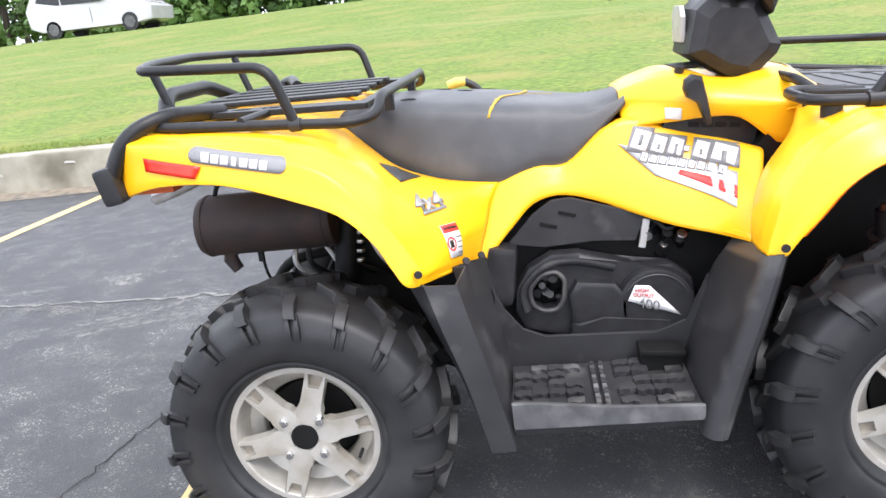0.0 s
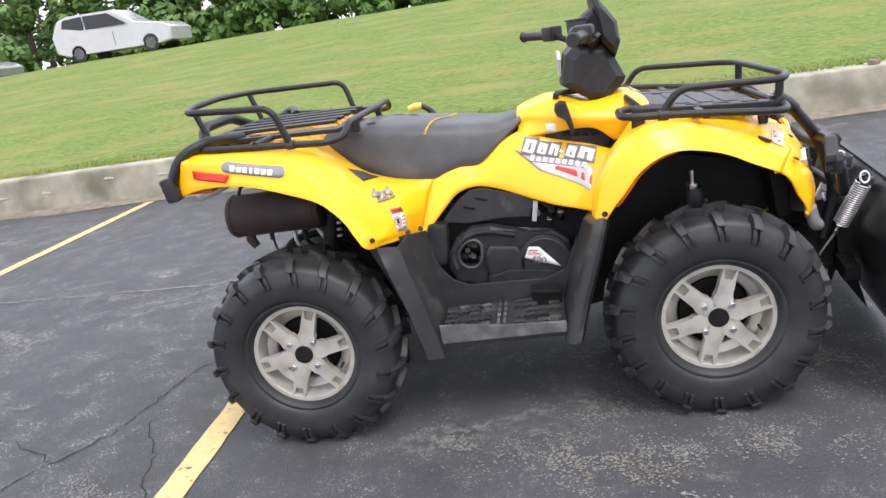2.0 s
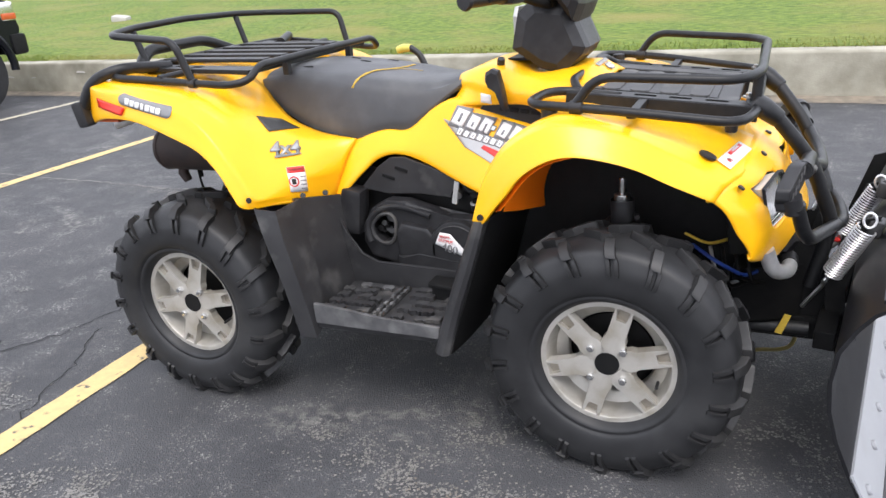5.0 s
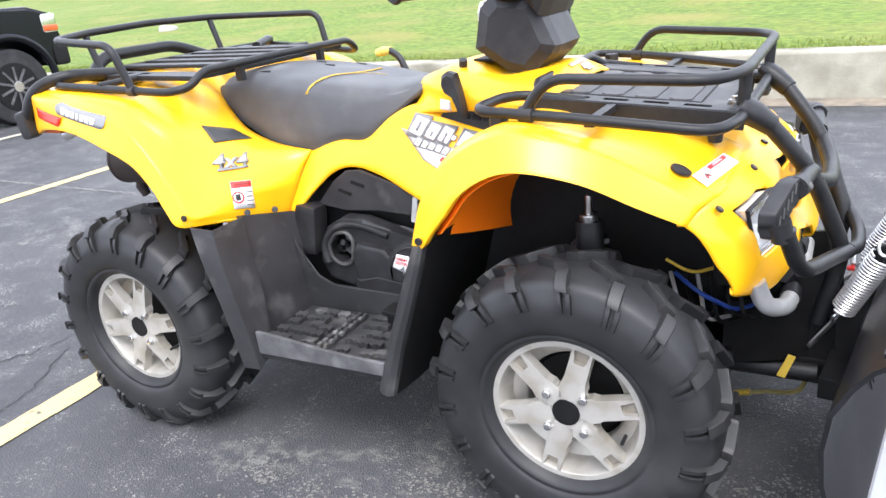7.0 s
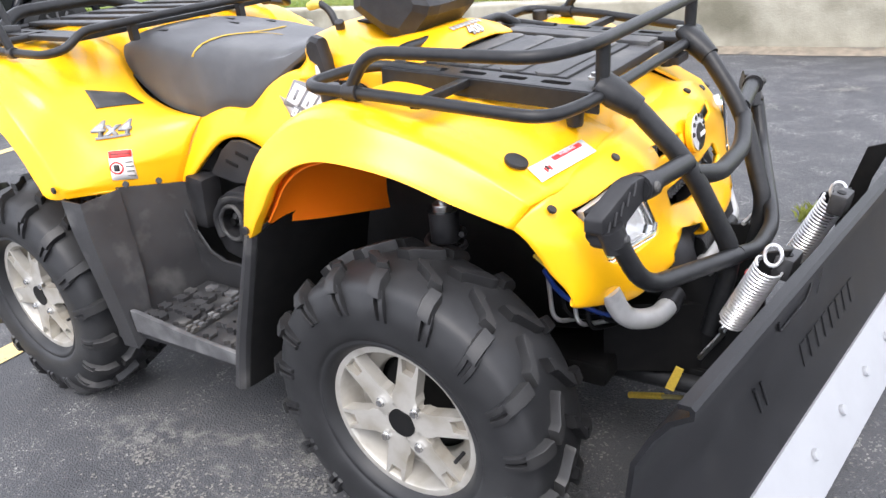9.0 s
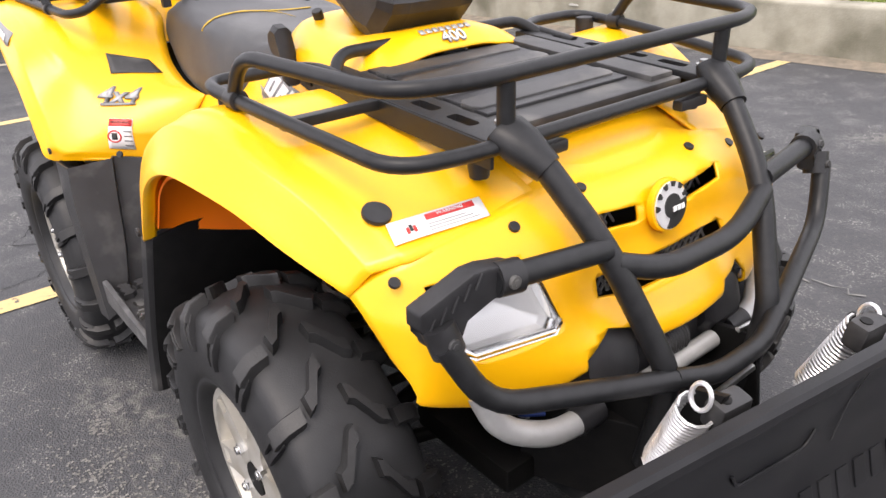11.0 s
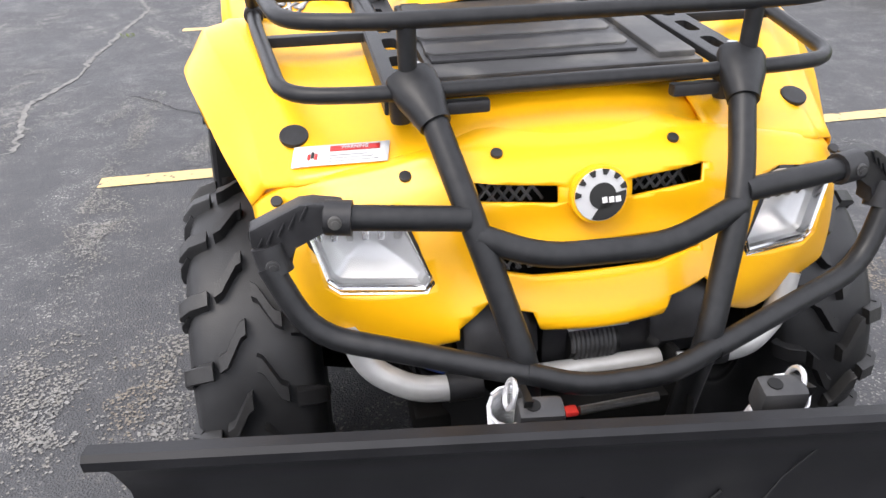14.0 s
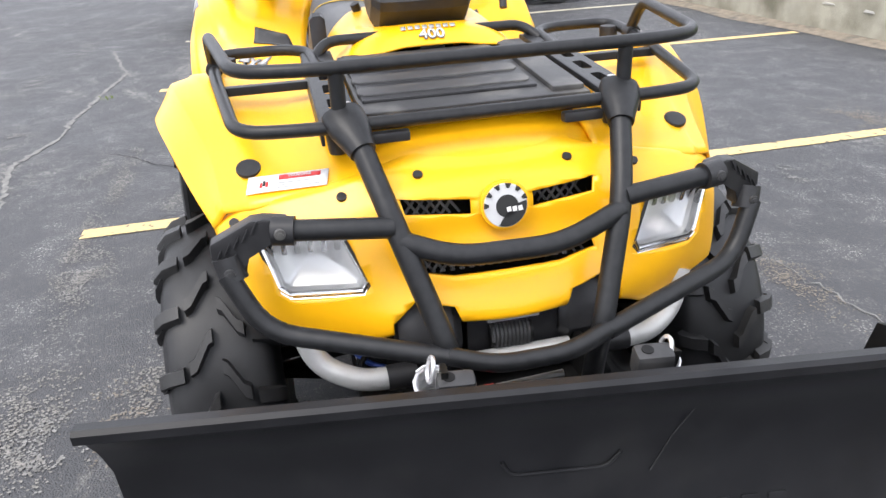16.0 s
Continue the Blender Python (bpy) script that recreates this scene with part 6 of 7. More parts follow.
# ---- snow plow ----
plow = thing("snow_plow", (1.25, 0.05, 0.0), "black curved snow plow blade with a light grey wear bar", "snow plow")
PY = math.atan2(0.14, 1.0)
PM = Matrix.Translation((1.298, 0.0, 0)) @ pose(0, 0, 0, 0, 0, -math.degrees(PY))
PROF = [(-0.02, 0.592), (-0.002, 0.594), (0.004, 0.588), (0.003, 0.574), (-0.026, 0.552), (-0.052, 0.515), (-0.078, 0.46), (-0.086, 0.39), (-0.08, 0.32), (-0.06, 0.25), (-0.03, 0.18), (0.0, 0.12), (0.02, 0.085)]


def in_plow(bm):
    bmesh.ops.transform(bm, matrix=PM, verts=bm.verts)
    return bm


rows = [[(x, y, z) for x, z in PROF] for y in (-0.652, -0.3, 0.0, 0.4, 0.86)]
bmb = loft(rows, 6, 1)
blade = bake(thicken(part("blade", in_plow(bmb), M_BLADE, plow, "black plastic curved blade"), 0.008))
bar = in_plow(loft([[(x + 0.007, y, z) for x, z in ((-0.030, 0.178), (-0.012, 0.142), (0.006, 0.108), (0.024, 0.068), (0.036, 0.036))] for y in (-0.652, -0.2, 0.3, 0.86)], 4, 1))
wb = bake(thicken(part("wear_bar", bar, M_WEAR, plow, "light grey wear bar"), 0.008))
for k in range(9):
    part("bar_bolt", in_plow(drum(0.012, 0.012, (0.012, -0.6 + 0.175 * k, 0.118), (0, 62, 0), 14, 0.004)), M_WEAR, wb)
part("scratch", in_plow(sweep(bmesh.new(), [(-0.0815, 0.155, 0.355), (-0.0825, 0.185, 0.42), (-0.066, 0.222, 0.50), (-0.056, 0.232, 0.515)], 0.0011, 6)), M_GUARD, blade, "pale diagonal scratch")
# raised maker's mark as plain bars
for k in range(8):
    part("raised_mark", in_plow(block((0.005, 0.030, 0.052), (-0.0645, 0.045 + 0.046 * k, 0.268), (0, -16, 0), 0.002)), M_BLADE, blade)
for k in range(2):
    part("raised_slash", in_plow(block((0.005, 0.008, 0.055), (-0.0705, -0.195 + 0.03 * k, 0.29), (10, -14, 0), 0.002)), M_BLADE, blade)
part("raised_panel", in_plow(tube([(-0.0815, -0.083, 0.40), (-0.0825, -0.07, 0.372), (-0.0825, 0.085, 0.372), (-0.0815, 0.105, 0.40)], 0.0028, 0.02, 8)), M_BLADE, blade)
for y in (-0.165, 0.165, 0.5):
    rib = prism([(-0.045, 0.60), (-0.10, 0.58), (-0.15, 0.40), (-0.14, 0.25), (-0.05, 0.12), (-0.09, 0.25), (-0.105, 0.39), (-0.085, 0.50)], 0.01, "y", y - 0.005, 0.002)
    part("back_rib", in_plow(rib), M_DARK, plow)
part("back_beam", in_plow(block((0.05, 0.8, 0.05), (-0.13, 0.1, 0.30), (0, 0, 0), 0.005)), M_DARK, plow)
part("pivot_plate", block((0.16, 0.26, 0.02), (1.08, 0.0, 0.28), (0, 0, 0), 0.004), M_DARK, plow)
for s in (-1, 1):
    part("push_tube", tube([(0.55, s * 0.13, 0.24), (1.10, s * 0.13, 0.255)], 0.022, 0.03, 12), M_TUBE, plow)
    part("side_plate", prism([(0.93, 0.22), (0.96, 0.50), (1.12, 0.52), (1.15, 0.30), (1.12, 0.22)], 0.012, "y", s * 0.115 - 0.006, 0.002), M_DARK, plow)
    top, low, hook = (Vector((1.198, -0.172, 0.570)), Vector((1.137, -0.150, 0.432)), Vector((1.081, -0.135, 0.331))) if s < 0 else (Vector((1.250, 0.162, 0.572)), Vector((1.186, 0.172, 0.432)), Vector((1.10, 0.16, 0.335)))
    d = (low - top)
    ax = d.normalized()
    e1 = ax.orthogonal().normalized()
    e2 = ax.cross(e1)
    turns, seg = 21, 12
    pts = [top + d * (k / (turns * seg)) + (e1 * math.cos(2 * math.pi * k / seg) + e2 * math.sin(2 * math.pi * k / seg)) * 0.0245 for k in range(turns * seg + 1)]
    spring = part("return_spring", sweep(bmesh.new(), pts, 0.0026, 6), M_SPRING, plow, "shiny coil return spring")
    part("spring_hook", tube([low + e1 * 0.017, low + ax * 0.02, hook], 0.0045, 0.02, 8), M_SPRING, spring)
    part("eye_bolt", join(sweep(bmesh.new(), [low + ax * 0.025 + (e1 * math.cos(a) + ax * math.sin(a)) * 0.011 for a in [2 * math.pi * k / 14 for k in range(14)]], 0.004, 7, closed=True), sweep(bmesh.new(), [low + ax * 0.036, hook + ax * 0.01], 0.0055, 8)), M_STEEL, spring)
    bc = Vector((1.220, -0.140, 0.563)) if s < 0 else Vector((1.262, 0.138, 0.580))
    brk = part("spring_bracket", block((0.034, 0.056, 0.046), bc, (0, 10, -math.degrees(PY)), 0.009), M_GUARD, plow, "black steel spring bracket")
    part("spring_eye", sweep(bmesh.new(), [top + Vector((0.014 * math.cos(a) + 0.004, 0.004 * math.sin(a), 0.020 + 0.018 * math.sin(a))) for a in [2 * math.pi * k / 18 for k in range(18)]], 0.0034, 7, closed=True), M_SPRING, spring)
    part("bracket_hole", drum(0.009, 0.004, bc + Vector((0.002, -0.010, 0.0225)), (0, 10, 0), 14, 0.001), M_DARK, brk)
    part("latch_pin", sweep(bmesh.new(), [(1.09, s * 0.125 - 0.02, 0.52), (1.10, s * 0.125 + 0.03, 0.525)], 0.005, 8), M_STEEL, plow)
part("latch_bar", sweep(bmesh.new(), [(1.15, -0.06, 0.50), (1.15, 0.05, 0.505)], 0.006, 8), M_STEEL, plow)
part("red_latch", block((0.016, 0.018, 0.008), (1.145, -0.070, 0.497), (0, 0, 0), 0.003), M_REDP, plow, "red latch")
part("lift_strap", prism([(1.038, 0.306), (1.054, 0.302), (1.035, 0.244), (1.017, 0.248)], 0.003, "y", -0.16), M_STRAP, plow, "yellow webbing strap")
part("hanging_hose", tube([(1.08, -0.06, 0.22), (1.07, -0.03, 0.14), (1.03, 0.015, 0.10), (0.995, 0.039, 0.084), (0.92, 0.058, 0.05)], 0.006, 0.04, 8), M_CLOUDY, plow, "cloudy yellowish hose")
part("hose_tip", sweep(bmesh.new(), [(0.945, 0.053, 0.062), (0.853, 0.075, 0.022)], 0.0085, 8), M_STRAP, plow)


# ---- asphalt cracks and stains ----
crack([(-1.03, 0.30), (-1.38, 0.11), (-1.45, -0.2), (-1.5, -0.43), (-1.62, -0.62), (-1.8, -0.85), (-2.3, -1.3)], 0.007, 1)
crack([(-1.40, -0.35), (-1.25, -0.55), (-1.19, -0.75), (-1.05, -1.0)], 0.004, 2)
crack([(-1.6, -0.6), (-2.2, -0.3), (-3.0, -0.2)], 0.0035, 5)
M_SCUFF = material("pale_scuff", (0.22, 0.215, 0.2), 0.85, other=(0.1, 0.1, 0.098), scale=30, mix=0.6)
for pts, w, sd in (([(-4.6, 1.36), (-2.8, 1.31), (-1.98, 1.27), (-0.9, 1.3)], 0.03, 11), ([(-1.5, -1.66), (-2.2, -1.80), (-2.77, -1.67), (-3.28, -1.68), (-4.78, -1.57), (-6.2, -1.9)], 0.045, 12), ([(0.87, 1.32), (1.05, 1.40), (1.3, 1.45), (2.2, 1.7)], 0.012, 14), ([(0.06, 1.29), (0.4, 1.32), (0.87, 1.32)], 0.012, 15), ([(-1.5, -1.66), (-1.2, -2.3)], 0.02, 16), ([(-2.5, -2.4), (-4.6, -2.6)], 0.025, 17)):
    crack(pts, w * 0.7, sd, M_SCUFF, "pale_crack", "pale worn seam line in the asphalt")


def blotch(x, y, rx, ry, seed, mat, label):
    r = random.Random(seed)
    bm = bmesh.new()
    for k in range(int(700 * rx * ry / 0.02)):
        gx, gy = r.gauss(0, 0.5), r.gauss(0, 0.5)
        px, py, sz = x + rx * gx, y + ry * gy, r.uniform(0.0015, 0.0055) * (1.15 if mat is M_FILM else 1.0)
        if noise.noise((px * 9, py * 9, seed)) < (0.02 if mat is M_FILM else -0.1):
            continue
        t, lift = r.uniform(0, 3), 0.0028 + r.uniform(0, 0.0014)
        bm.faces.new([bm.verts.new((px + sz * r.uniform(0.6, 1.2) * math.cos(t + j * 1.57), py + sz * r.uniform(0.6, 1.2) * math.sin(t + j * 1.57), lift)) for j in range(4)])
    return tagged(obj("gravel_patch", bm, mat, smooth=False), label, "gravel", "worn patches", "stuff")


M_GRAV = material("pale_aggregate", (0.24, 0.23, 0.21), 0.85, other=(0.13, 0.125, 0.115), scale=60)
M_FILM = material("pale_worn_film", (0.24, 0.236, 0.224), 0.85, other=(0.12, 0.118, 0.112), scale=40)
M_GRAVB = material("tan_aggregate", (0.22, 0.19, 0.155), 0.85, other=(0.13, 0.115, 0.095), scale=60)
for x, y, rx, ry, sd, mt in ((-1.37, -0.82, 0.12, 0.09, 1, M_GRAV), (0.33, -0.86, 0.16, 0.09, 2, M_GRAVB), (0.30, -1.1, 0.3, 0.14, 3, M_GRAV), (0.31, -0.52, 0.14, 0.1, 4, M_GRAV), (0.2, -0.75, 0.3, 0.12, 5, M_GRAV), (-0.1, -0.7, 0.2, 0.08, 6, M_GRAV), (0.8, -0.75, 0.25, 0.1, 7, M_GRAV), (0.9, 3.4, 0.3, 0.1, 8, M_GRAV), (0.2, 1.25, 0.25, 0.1, 9, M_GRAVB), (-0.6, -1.1, 0.3, 0.1, 10, M_GRAV), (-1.9, -1.9, 0.4, 0.3, 11, M_GRAV), (-2.5, 1.2, 0.4, 0.08, 13, M_GRAV), (-4.6, 3.6, 0.5, 0.1, 14, M_GRAV), (-0.9, -1.2, 0.5, 0.06, 15, M_GRAV), (-1.8, -1.15, 0.5, 0.07, 16, M_GRAV),
                               (-2.25, -1.15, 0.13, 0.045, 21, M_FILM), (-1.82, -1.35, 0.14, 0.05, 22, M_FILM), (-0.55, -1.13, 0.42, 0.05, 23, M_FILM), (0.40, -1.02, 0.16, 0.10, 24, M_FILM), (-2.0, -1.29, 0.25, 0.05, 25, M_FILM), (-2.9, -1.95, 0.5, 0.08, 26, M_FILM),
                               (-1.33, 2.82, 0.30, 0.16, 27, M_GRAVB), (-0.65, 1.9, 0.22, 0.05, 28, M_FILM), (-3.4, 1.29, 0.35, 0.035, 29, M_FILM), (-4.8, 3.02, 0.5, 0.06, 30, M_FILM), (-2.05, -0.16, 0.04, 0.03, 31, M_FILM), (-4.7, -2.28, 0.5, 0.1, 32, M_FILM), (-6.4, -2.2, 0.6, 0.12, 33, M_FILM), (-2.0, -0.55, 0.05, 0.03, 34, M_FILM), (0.45, -0.77, 0.16, 0.06, 35, M_FILM), (-1.3, -0.88, 0.14, 0.08, 36, M_FILM), (1.06, -0.35, 0.12, 0.12, 37, M_FILM), (0.45, 2.95, 0.4, 0.08, 38, M_FILM)):
    blotch(x, y, rx, ry, sd, mt, "patch of exposed pale aggregate in the asphalt")


def tuft(x, y, n, h, seed):
    r = random.Random(seed)
    bm = bmesh.new()
    for k in range(n):
        a, q = r.uniform(0, 6.28), r.uniform(0, 0.05)
        px, py = x + q * math.cos(a), y + q * math.sin(a)
        hh, b = h * r.uniform(0.5, 1.1), r.uniform(0, 6.28)
        w, ln = 0.003, h * r.uniform(0.2, 0.7)
        v = [bm.verts.new(p) for p in ((px - w, py, 0), (px + w, py, 0), (px + ln * 0.4 * math.cos(b), py + ln * 0.4 * math.sin(b), hh * 0.7), (px + ln * math.cos(b), py + ln * math.sin(b), hh))]
        bm.faces.new(v[:3])
        bm.faces.new((v[1], v[3], v[2]))
    return tagged(obj("weed_tuft", bm, M_GRASS, smooth=False), "small green weed growing from an asphalt crack", "weed")


tuft(1.03, 1.41, 70, 0.06, 3)
tuft(-3.8, -1.56, 25, 0.03, 4)
part("hill_stone", block((0.28, 0.2, 0.12), (-9.3, 7.6, hill_z(-9.3, 7.6) + 0.02), (5, 8, 20), 0.04), M_STONE, None)
bpy.data.objects["hill_stone"]["label"], bpy.data.objects["hill_stone"]["category"] = "pale flat stone lying in the grass slope", "stone"


def hydrant(x, y):
    z = hill_z(x, y) - 0.02
    root = thing("fire_hydrant", (x, y, z), "faded red fire hydrant standing in the grass slope", "fire hydrant")
    part("barrel", sweep(bmesh.new(), [(x, y, z + a) for a in (0, 0.05, 0.051, 0.12, 0.40, 0.42, 0.47, 0.475)], [0.13, 0.13, 0.09, 0.085, 0.085, 0.12, 0.12, 0.09], 20), M_HYDRANT, root)
    part("bonnet", sweep(bmesh.new(), [(x, y, z + a) for a in (0.465, 0.50, 0.56, 0.62, 0.65, 0.651, 0.70)], [0.12, 0.115, 0.095, 0.05, 0.03, 0.02, 0.018], 20), M_HYDRANT, root)
    for turn in (0, 90, 180):
        a = radians(turn + 180)
        d = Vector((math.cos(a), math.sin(a), 0))
        c = Vector((x, y, z + 0.36))
        noz = part("nozzle", sweep(bmesh.new(), [c + d * 0.06, c + d * 0.13, c + d * 0.131, c + d * 0.17], [0.055, 0.055, 0.066, 0.062], 16), M_HYDRANT, root)
        part("nozzle_cap", sweep(bmesh.new(), [c + d * 0.168, c + d * 0.195], 0.02, 6), M_HYDRANT, noz)
    root.matrix_world = Matrix.Translation((x, y, z)) @ Matrix.Scale(0.76, 4)
    return root


hydrant(4.9, 7.3)
part("wall_stone", join(block((0.09, 0.07, 0.05), (3.18, 4.56, WALL_H + 0.02), (10, 5, 20), 0.015), block((0.05, 0.06, 0.07), (3.18 + 0.02, 4.57, WALL_H + 0.03), (0, 12, 50), 0.015)), M_DIRT, None)
bpy.data.objects["wall_stone"]["label"], bpy.data.objects["wall_stone"]["category"] = "small dark clod lying on top of the wall", "stone"


# grass blades along the wall and over the near slope
def blades(name, count, x0, x1, y0, y1, h, seed, label):
    r = np.random.RandomState(seed)
    x, y = r.uniform(x0, x1, count), y0 + (y1 - y0) * r.random_sample(count) ** 1.6
    z = np.array([hill_z(a, b) for a, b in zip(x, y)]) - 0.005
    ang, lean, hh = r.uniform(0, 6.283, count), r.uniform(0.5, 1.6, count), h * r.uniform(0.5, 1.3, count)
    w = 0.003 + 0.0008 * (y - y0)
    dx, dy = np.cos(ang), np.sin(ang)
    p = np.empty((count, 3, 3))
    p[:, 0] = np.stack([x - w * dy, y + w * dx, z], -1)
    p[:, 1] = np.stack([x + w * dy, y - w * dx, z], -1)
    p[:, 2] = np.stack([x + dx * hh * lean, y + dy * hh * lean, z + hh], -1)
    me = bpy.data.meshes.new(name)
    me.from_pydata(p.reshape(-1, 3).tolist(), [], np.arange(count * 3).reshape(-1, 3).tolist())
    me.materials.append(M_GRASS)
    return tagged(new(name, me), label, "grass", kind="stuff")


blades("lawn_grass", 80000, -16, 6, WALL_Y + 0.2, 11, 0.010, 5, "short mown green grass with dry yellowish patches")
blades("verge_grass", 16000, -14, 5, WALL_Y + 0.2, WALL_Y + 0.5, 0.034, 6, "ragged grass along the top of the wall")


# ---- trees behind the crest ----
def leafy_tree(x, y, height, spread, seed, tall_trunk=0.2, n=2600):
    r = np.random.RandomState(seed)
    z0 = hill_z(x, y) - 0.2
    root = thing("tree", (x, y, z0), "broad-leaved green tree beyond the grass slope", "tree", "trees behind the slope")
    bm = sweep(bmesh.new(), [(x, y, z0), (x + 0.1, y, z0 + height * 0.3), (x - 0.1, y, z0 + height * 0.65)], [0.22, 0.15, 0.05], 8)
    for k in range(7):
        a, h0 = k * 2.4, height * (0.15 + 0.08 * k)
        join(bm, sweep(bmesh.new(), [(x, y, z0 + h0), (x + spread * 0.4 * math.cos(a), y + spread * 0.4 * math.sin(a), z0 + h0 + height * 0.14)], [0.07, 0.02], 6))
    part("trunk", bm, M_BARK, root, smooth=False)
    clumps = []
    for k in range(34):
        a, q, hh = r.uniform(0, 6.28), r.uniform(0.2, 1.0), r.uniform(0.0, 1.0)
        w = spread * (1 - 0.55 * abs(hh - 0.4) / 0.6)
        clumps.append((x + w * q * math.cos(a), y + w * q * math.sin(a), z0 + height * (tall_trunk * 0.3 + hh * 0.93), r.uniform(0.35, 0.8) * spread * 0.42))
    pts, faces = [], []
    for k in range(n):
        cx, cy, cz, cr_ = clumps[r.randint(len(clumps))]
        d = r.normal(size=3)
        d /= np.linalg.norm(d)
        p = np.array((cx, cy, cz)) + d * cr_ * (0.55 + 0.5 * r.random_sample())
        u = r.normal(size=3)
        u -= d * u.dot(d) * 0.6
        u /= np.linalg.norm(u)
        v = np.cross(d, u)
        sz = 0.13 + 0.14 * r.random_sample()
        i = len(pts)
        pts += [tuple(p - u * sz), tuple(p + v * sz * 0.6), tuple(p + u * sz), tuple(p - v * sz * 0.6)]
        faces.append((i, i + 1, i + 2, i + 3))
    me = bpy.data.meshes.new("crown")
    me.from_pydata(pts, [], faces)
    me.materials.append(M_LEAF)
    o = new("crown", me)
    o.parent = root
    o.matrix_parent_inverse = root.matrix_world.inverted()
    return root


rt = random.Random(31)
for i in range(13):
    x = -46 + i * 3.6 + rt.uniform(-0.8, 0.8)
    if abs(x + 31.5) < 1.6:
        continue
    leafy_tree(x, 33 + rt.uniform(-1.5, 2.5), rt.uniform(4.5, 7.0), rt.uniform(1.9, 2.6), 100 + i, n=3000)
for i in range(22):
    x = -48 + i * 2.3 + rt.uniform(-0.5, 0.5)
    if abs(x + 31.5) > 1.4:
        leafy_tree(x, 29.5 + rt.uniform(-0.6, 0.8), rt.uniform(1.6, 2.6), rt.uniform(1.3, 1.7), 300 + i, n=1800)
for i in range(10):
    leafy_tree(-58 + i * 7, 44 + rt.uniform(-2, 2), rt.uniform(7, 10), rt.uniform(3.2, 4.2), 200 + i, n=3000)


# ---- vehicles ----
def side_car(name, at, turn, length, height, profile, glass, mat, label):
    root = thing(name, at, label, "car", "cars on the road")
    m = pose(*at, 0, 0, turn)

    def put(pn, bm, mt, parent, lb=""):
        bmesh.ops.transform(bm, matrix=m, verts=bm.verts)
        return part(pn, bm, mt, parent, lb)

    prof = [(x * length, z * height) for x, z in profile]
    cx, cz = 0, 0.45 * height
    sec = [(-0.88, 0.93), (-0.84, 0.99), (-0.7, 1.0), (0.7, 1.0), (0.84, 0.99), (0.88, 0.93)]
    body = put("body", loft([[(cx + (x - cx) * k, y if z < 0.62 * height else y * 0.82, cz + (z - cz) * k) for x, z in prof] for y, k in sec], 1, 1, close_v=True, caps=True), mat, root)
    for s in (-1, 1):
        for pane in glass:
            g = prism([(x * length, z * height) for x, z in pane], 0.02, "y", s * 0.80 - 0.01)
            put("window", g, M_TINT, body)
        for wx in (-0.30, 0.31):
            t = put("wheel", drum(0.32, 0.2, (wx * length, s * 0.78, 0.32), (90, 0, 0), 28, 0.04), M_TYRE, root)
            put("rim", drum(0.2, 0.02, (wx * length, s * 0.885, 0.32), (90, 0, 0), 20, 0.006), M_SCUFFED, t)
        put("headlamp", block((0.22, 0.22, 0.11), (0.445 * length, s * 0.70, 0.47 * height), (0, 0, -s * 25), 0.03), M_CHROME, root)
        put("door_seam", block((0.012, 0.01, 0.5), (0.02 * length, s * 0.885, 0.4 * height)), M_DARK, body)
        put("sill", block((0.56 * length, 0.02, 0.06), (0, s * 0.86, 0.17 * height), (0, 0, 0), 0.01), M_DARK, body)
    return root


SEDAN = [(-0.49, 0.3), (-0.5, 0.52), (-0.46, 0.64), (-0.36, 0.68), (-0.22, 0.94), (-0.05, 1.0), (0.08, 0.97), (0.25, 0.68), (0.44, 0.56), (0.5, 0.42), (0.49, 0.22), (0.4, 0.15), (-0.4, 0.15)]
SED_G = [[(-0.27, 0.70), (-0.18, 0.91), (-0.06, 0.95), (-0.06, 0.70)], [(-0.045, 0.70), (-0.045, 0.95), (0.06, 0.93), (0.19, 0.70)]]
SUV = [(-0.49, 0.25), (-0.5, 0.6), (-0.45, 0.92), (-0.36, 1.0), (0.02, 0.99), (0.2, 0.68), (0.43, 0.58), (0.5, 0.45), (0.49, 0.2), (0.4, 0.14), (-0.4, 0.14)]
SUV_G = [[(-0.42, 0.66), (-0.38, 0.92), (-0.22, 0.94), (-0.22, 0.66)], [(-0.205, 0.66), (-0.205, 0.94), (0.0, 0.93), (0.14, 0.66)]]
side_car("sedan", (-22.9, 25.4, hill_z(-22.9, 25.4) - 0.25), 0, 4.7, 1.42, SEDAN, SED_G, M_CARW, "silver sedan on the road above the slope")
side_car("suv", (-15.0, 24.6, hill_z(-15.0, 24.6)), 0, 4.7, 1.68, SUV, SUV_G, M_CARWH, "white SUV on the road above the slope")

# dark pickup parked nose to the wall
truck = thing("pickup_truck", (-8.4, 1.5, 0), "black lifted pickup truck parked beside a faded stall line", "pickup truck")
TX = -7.55
prof = [(-1.9, 0.65), (-1.9, 1.35), (1.75, 1.42), (3.7, 1.38), (4.0, 1.28), (4.08, 0.95), (3.98, 0.66), (-1.85, 0.60)]
bm = prism([(y - 0.2, z) for y, z in prof], 1.95, "x", TX - 1.95, 0.05)
tb = part("body", bm, M_TRUCK, truck, "glossy black body")
bake(tb, [obj("cutter", drum(0.52, 0.4, (TX - 0.1, y, 0.50), (0, 90, 0), 40), M_DARK) for y in (3.1, -1.1)])
part("cab", faceted([(-0.5, 1.38), (-0.35, 1.95), (0.9, 1.97), (1.62, 1.40)], [(-1, 1), (1, 1)]), M_TRUCK, truck).matrix_world = pose(TX - 0.98, -0.2, 0, 0, 0, 90)
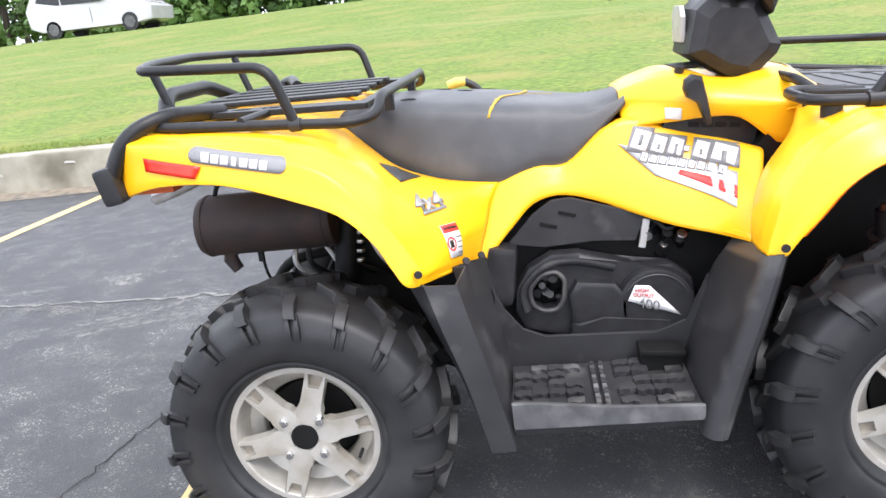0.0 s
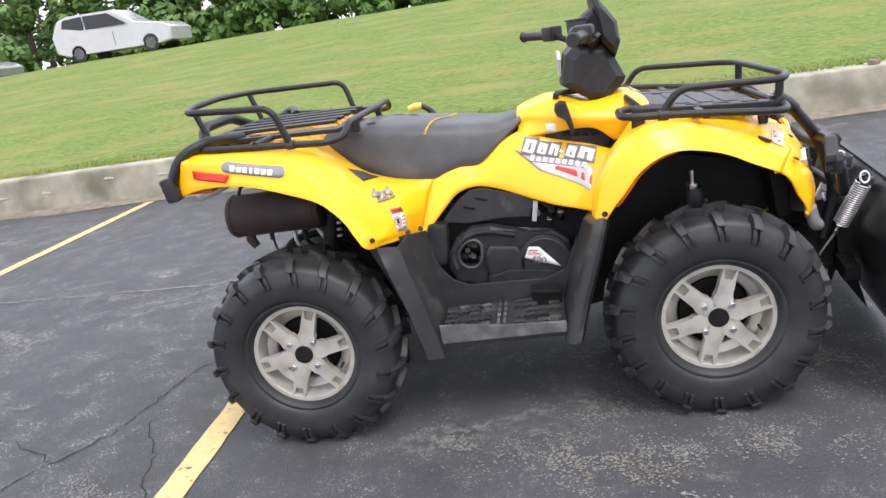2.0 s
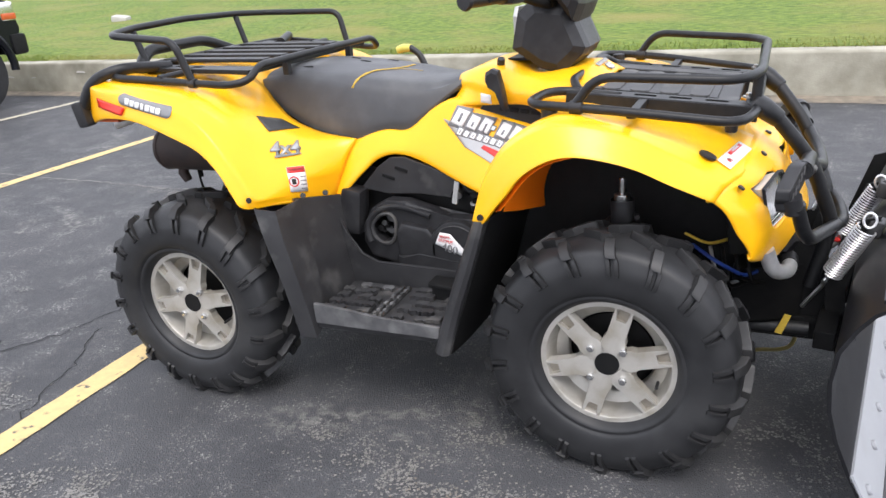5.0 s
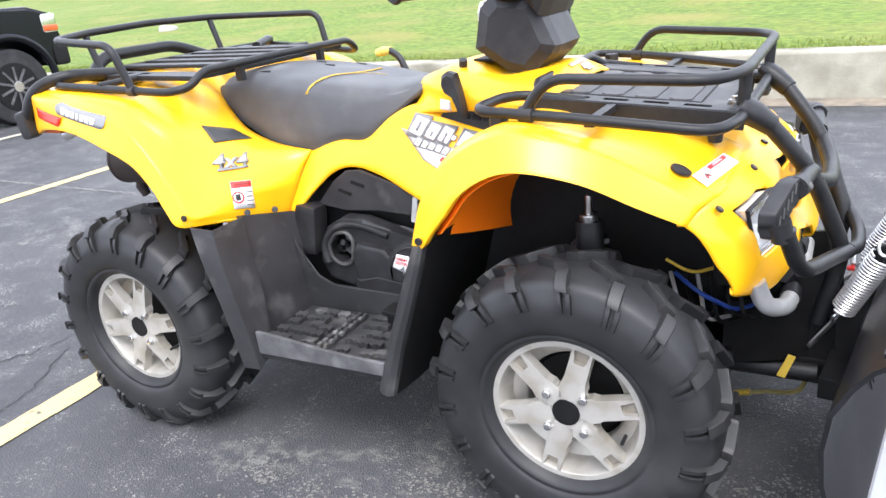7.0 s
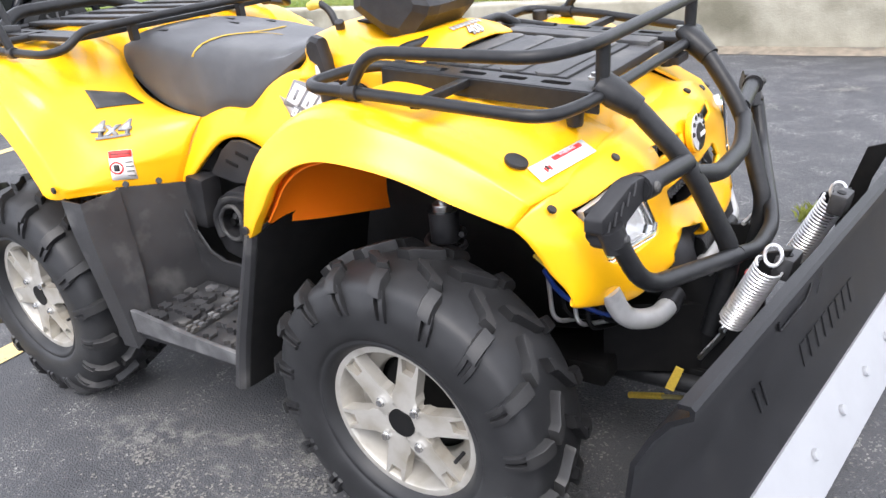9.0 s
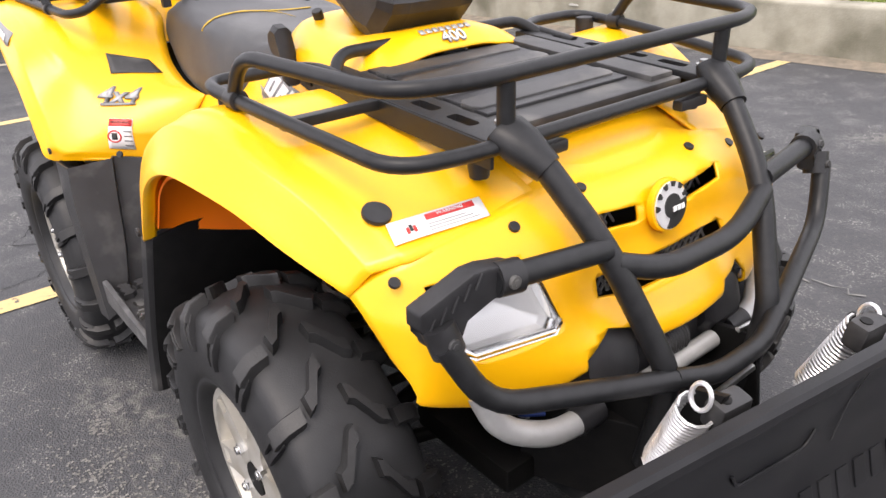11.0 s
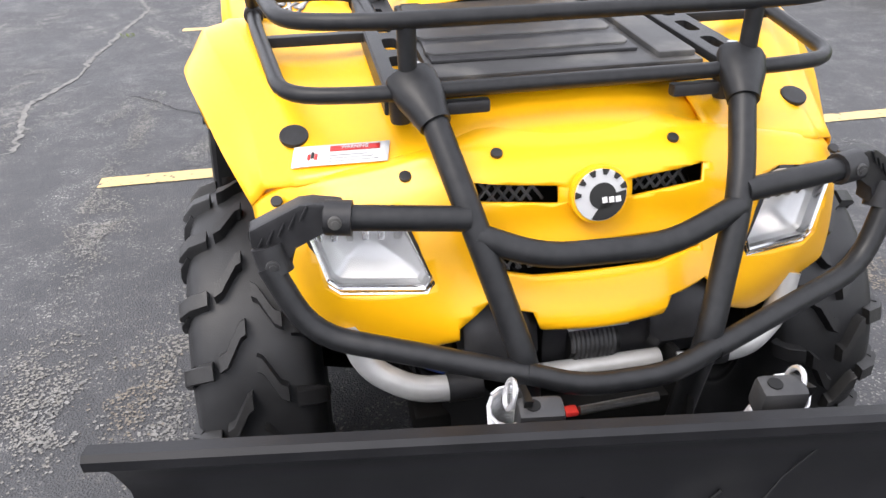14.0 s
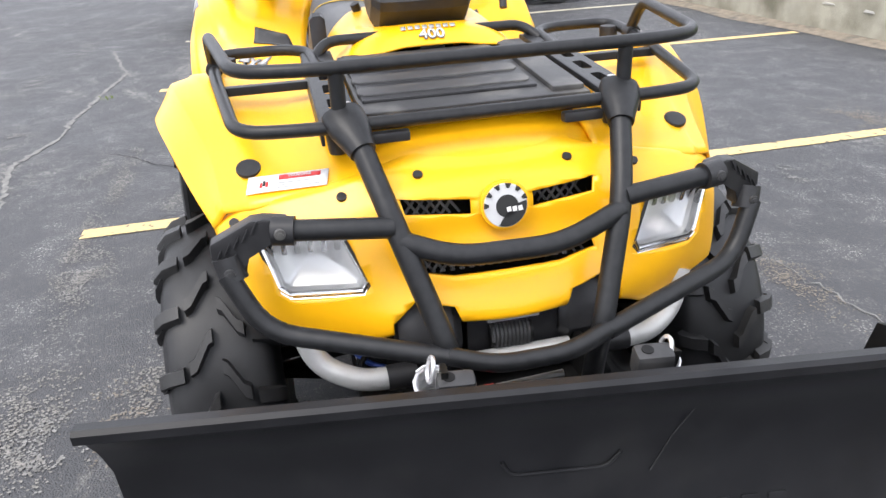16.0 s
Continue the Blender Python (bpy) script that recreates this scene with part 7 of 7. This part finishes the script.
for y in (3.1, -1.1):
    for xx in (TX - 0.16, TX - 1.8):
        t = part("wheel", drum(0.46, 0.30, (xx, y, 0.46), (0, 90, 0), 36, 0.05), M_TYRE, truck, "large black wheel")
        part("rim", drum(0.29, 0.02, (xx + 0.155, y, 0.46), (0, 90, 0), 30, 0.008), M_DARK, t)
        for k in range(10):
            ang = 36 * k
            part("spoke", block((0.02, 0.03, 0.2), (xx + 0.165, y + 0.14 * math.sin(radians(ang)), 0.46 + 0.14 * math.cos(radians(ang))), (-ang, 0, 0), 0.003), M_SCUFFED, t)
        part("cap", drum(0.065, 0.03, (xx + 0.18, y, 0.46), (0, 90, 0), 16, 0.006), M_CHROME, t)
bm = bmesh.new()
path = [(TX + 0.01, 3.1 - 0.55 * math.cos(radians(k)), 0.50 + 0.55 * math.sin(radians(k))) for k in range(-5, 186, 5)]
part("wheel_flare", sweep(bm, path, 0.05, 10), M_TRUCK, truck)
lampt = part("headlamp", block((0.18, 0.22, 0.24), (TX - 0.08, 3.74, 1.16), (0, 0, 0), 0.04), M_CHROME, truck, "clear headlamp")
part("turn_signal", block((0.19, 0.20, 0.08), (TX - 0.075, 3.745, 1.10), (0, 0, 0), 0.02), M_AMBER, lampt, "amber turn signal")
part("front_bumper", block((2.0, 0.22, 0.26), (TX - 0.97, 3.80, 0.76), (0, 0, 0), 0.05), M_DARK, truck)
vent = part("fender_vent", prism([(2.42, 1.33), (2.80, 1.35), (2.74, 1.20), (2.63, 1.11), (2.45, 1.11)], 0.02, "x", TX + 0.002, 0.004), M_STEEL, truck, "chrome fender vent")
part("vent_slot", prism([(2.49, 1.24), (2.71, 1.25), (2.72, 1.29), (2.48, 1.28)], 0.012, "x", TX + 0.014), M_DARK, vent)
part("vent_slot", prism([(2.50, 1.15), (2.61, 1.16), (2.67, 1.20), (2.49, 1.19)], 0.012, "x", TX + 0.014), M_DARK, vent)
part("step_bar", sweep(bmesh.new(), [(TX + 0.08, -0.4, 0.45), (TX + 0.08, 2.3, 0.45)], 0.055, 12), M_SILVER, truck, "polished step bar")
truck.matrix_world = Matrix.Translation((-7.81, 1.83, 0)) @ Matrix.Scale(0.9, 4)
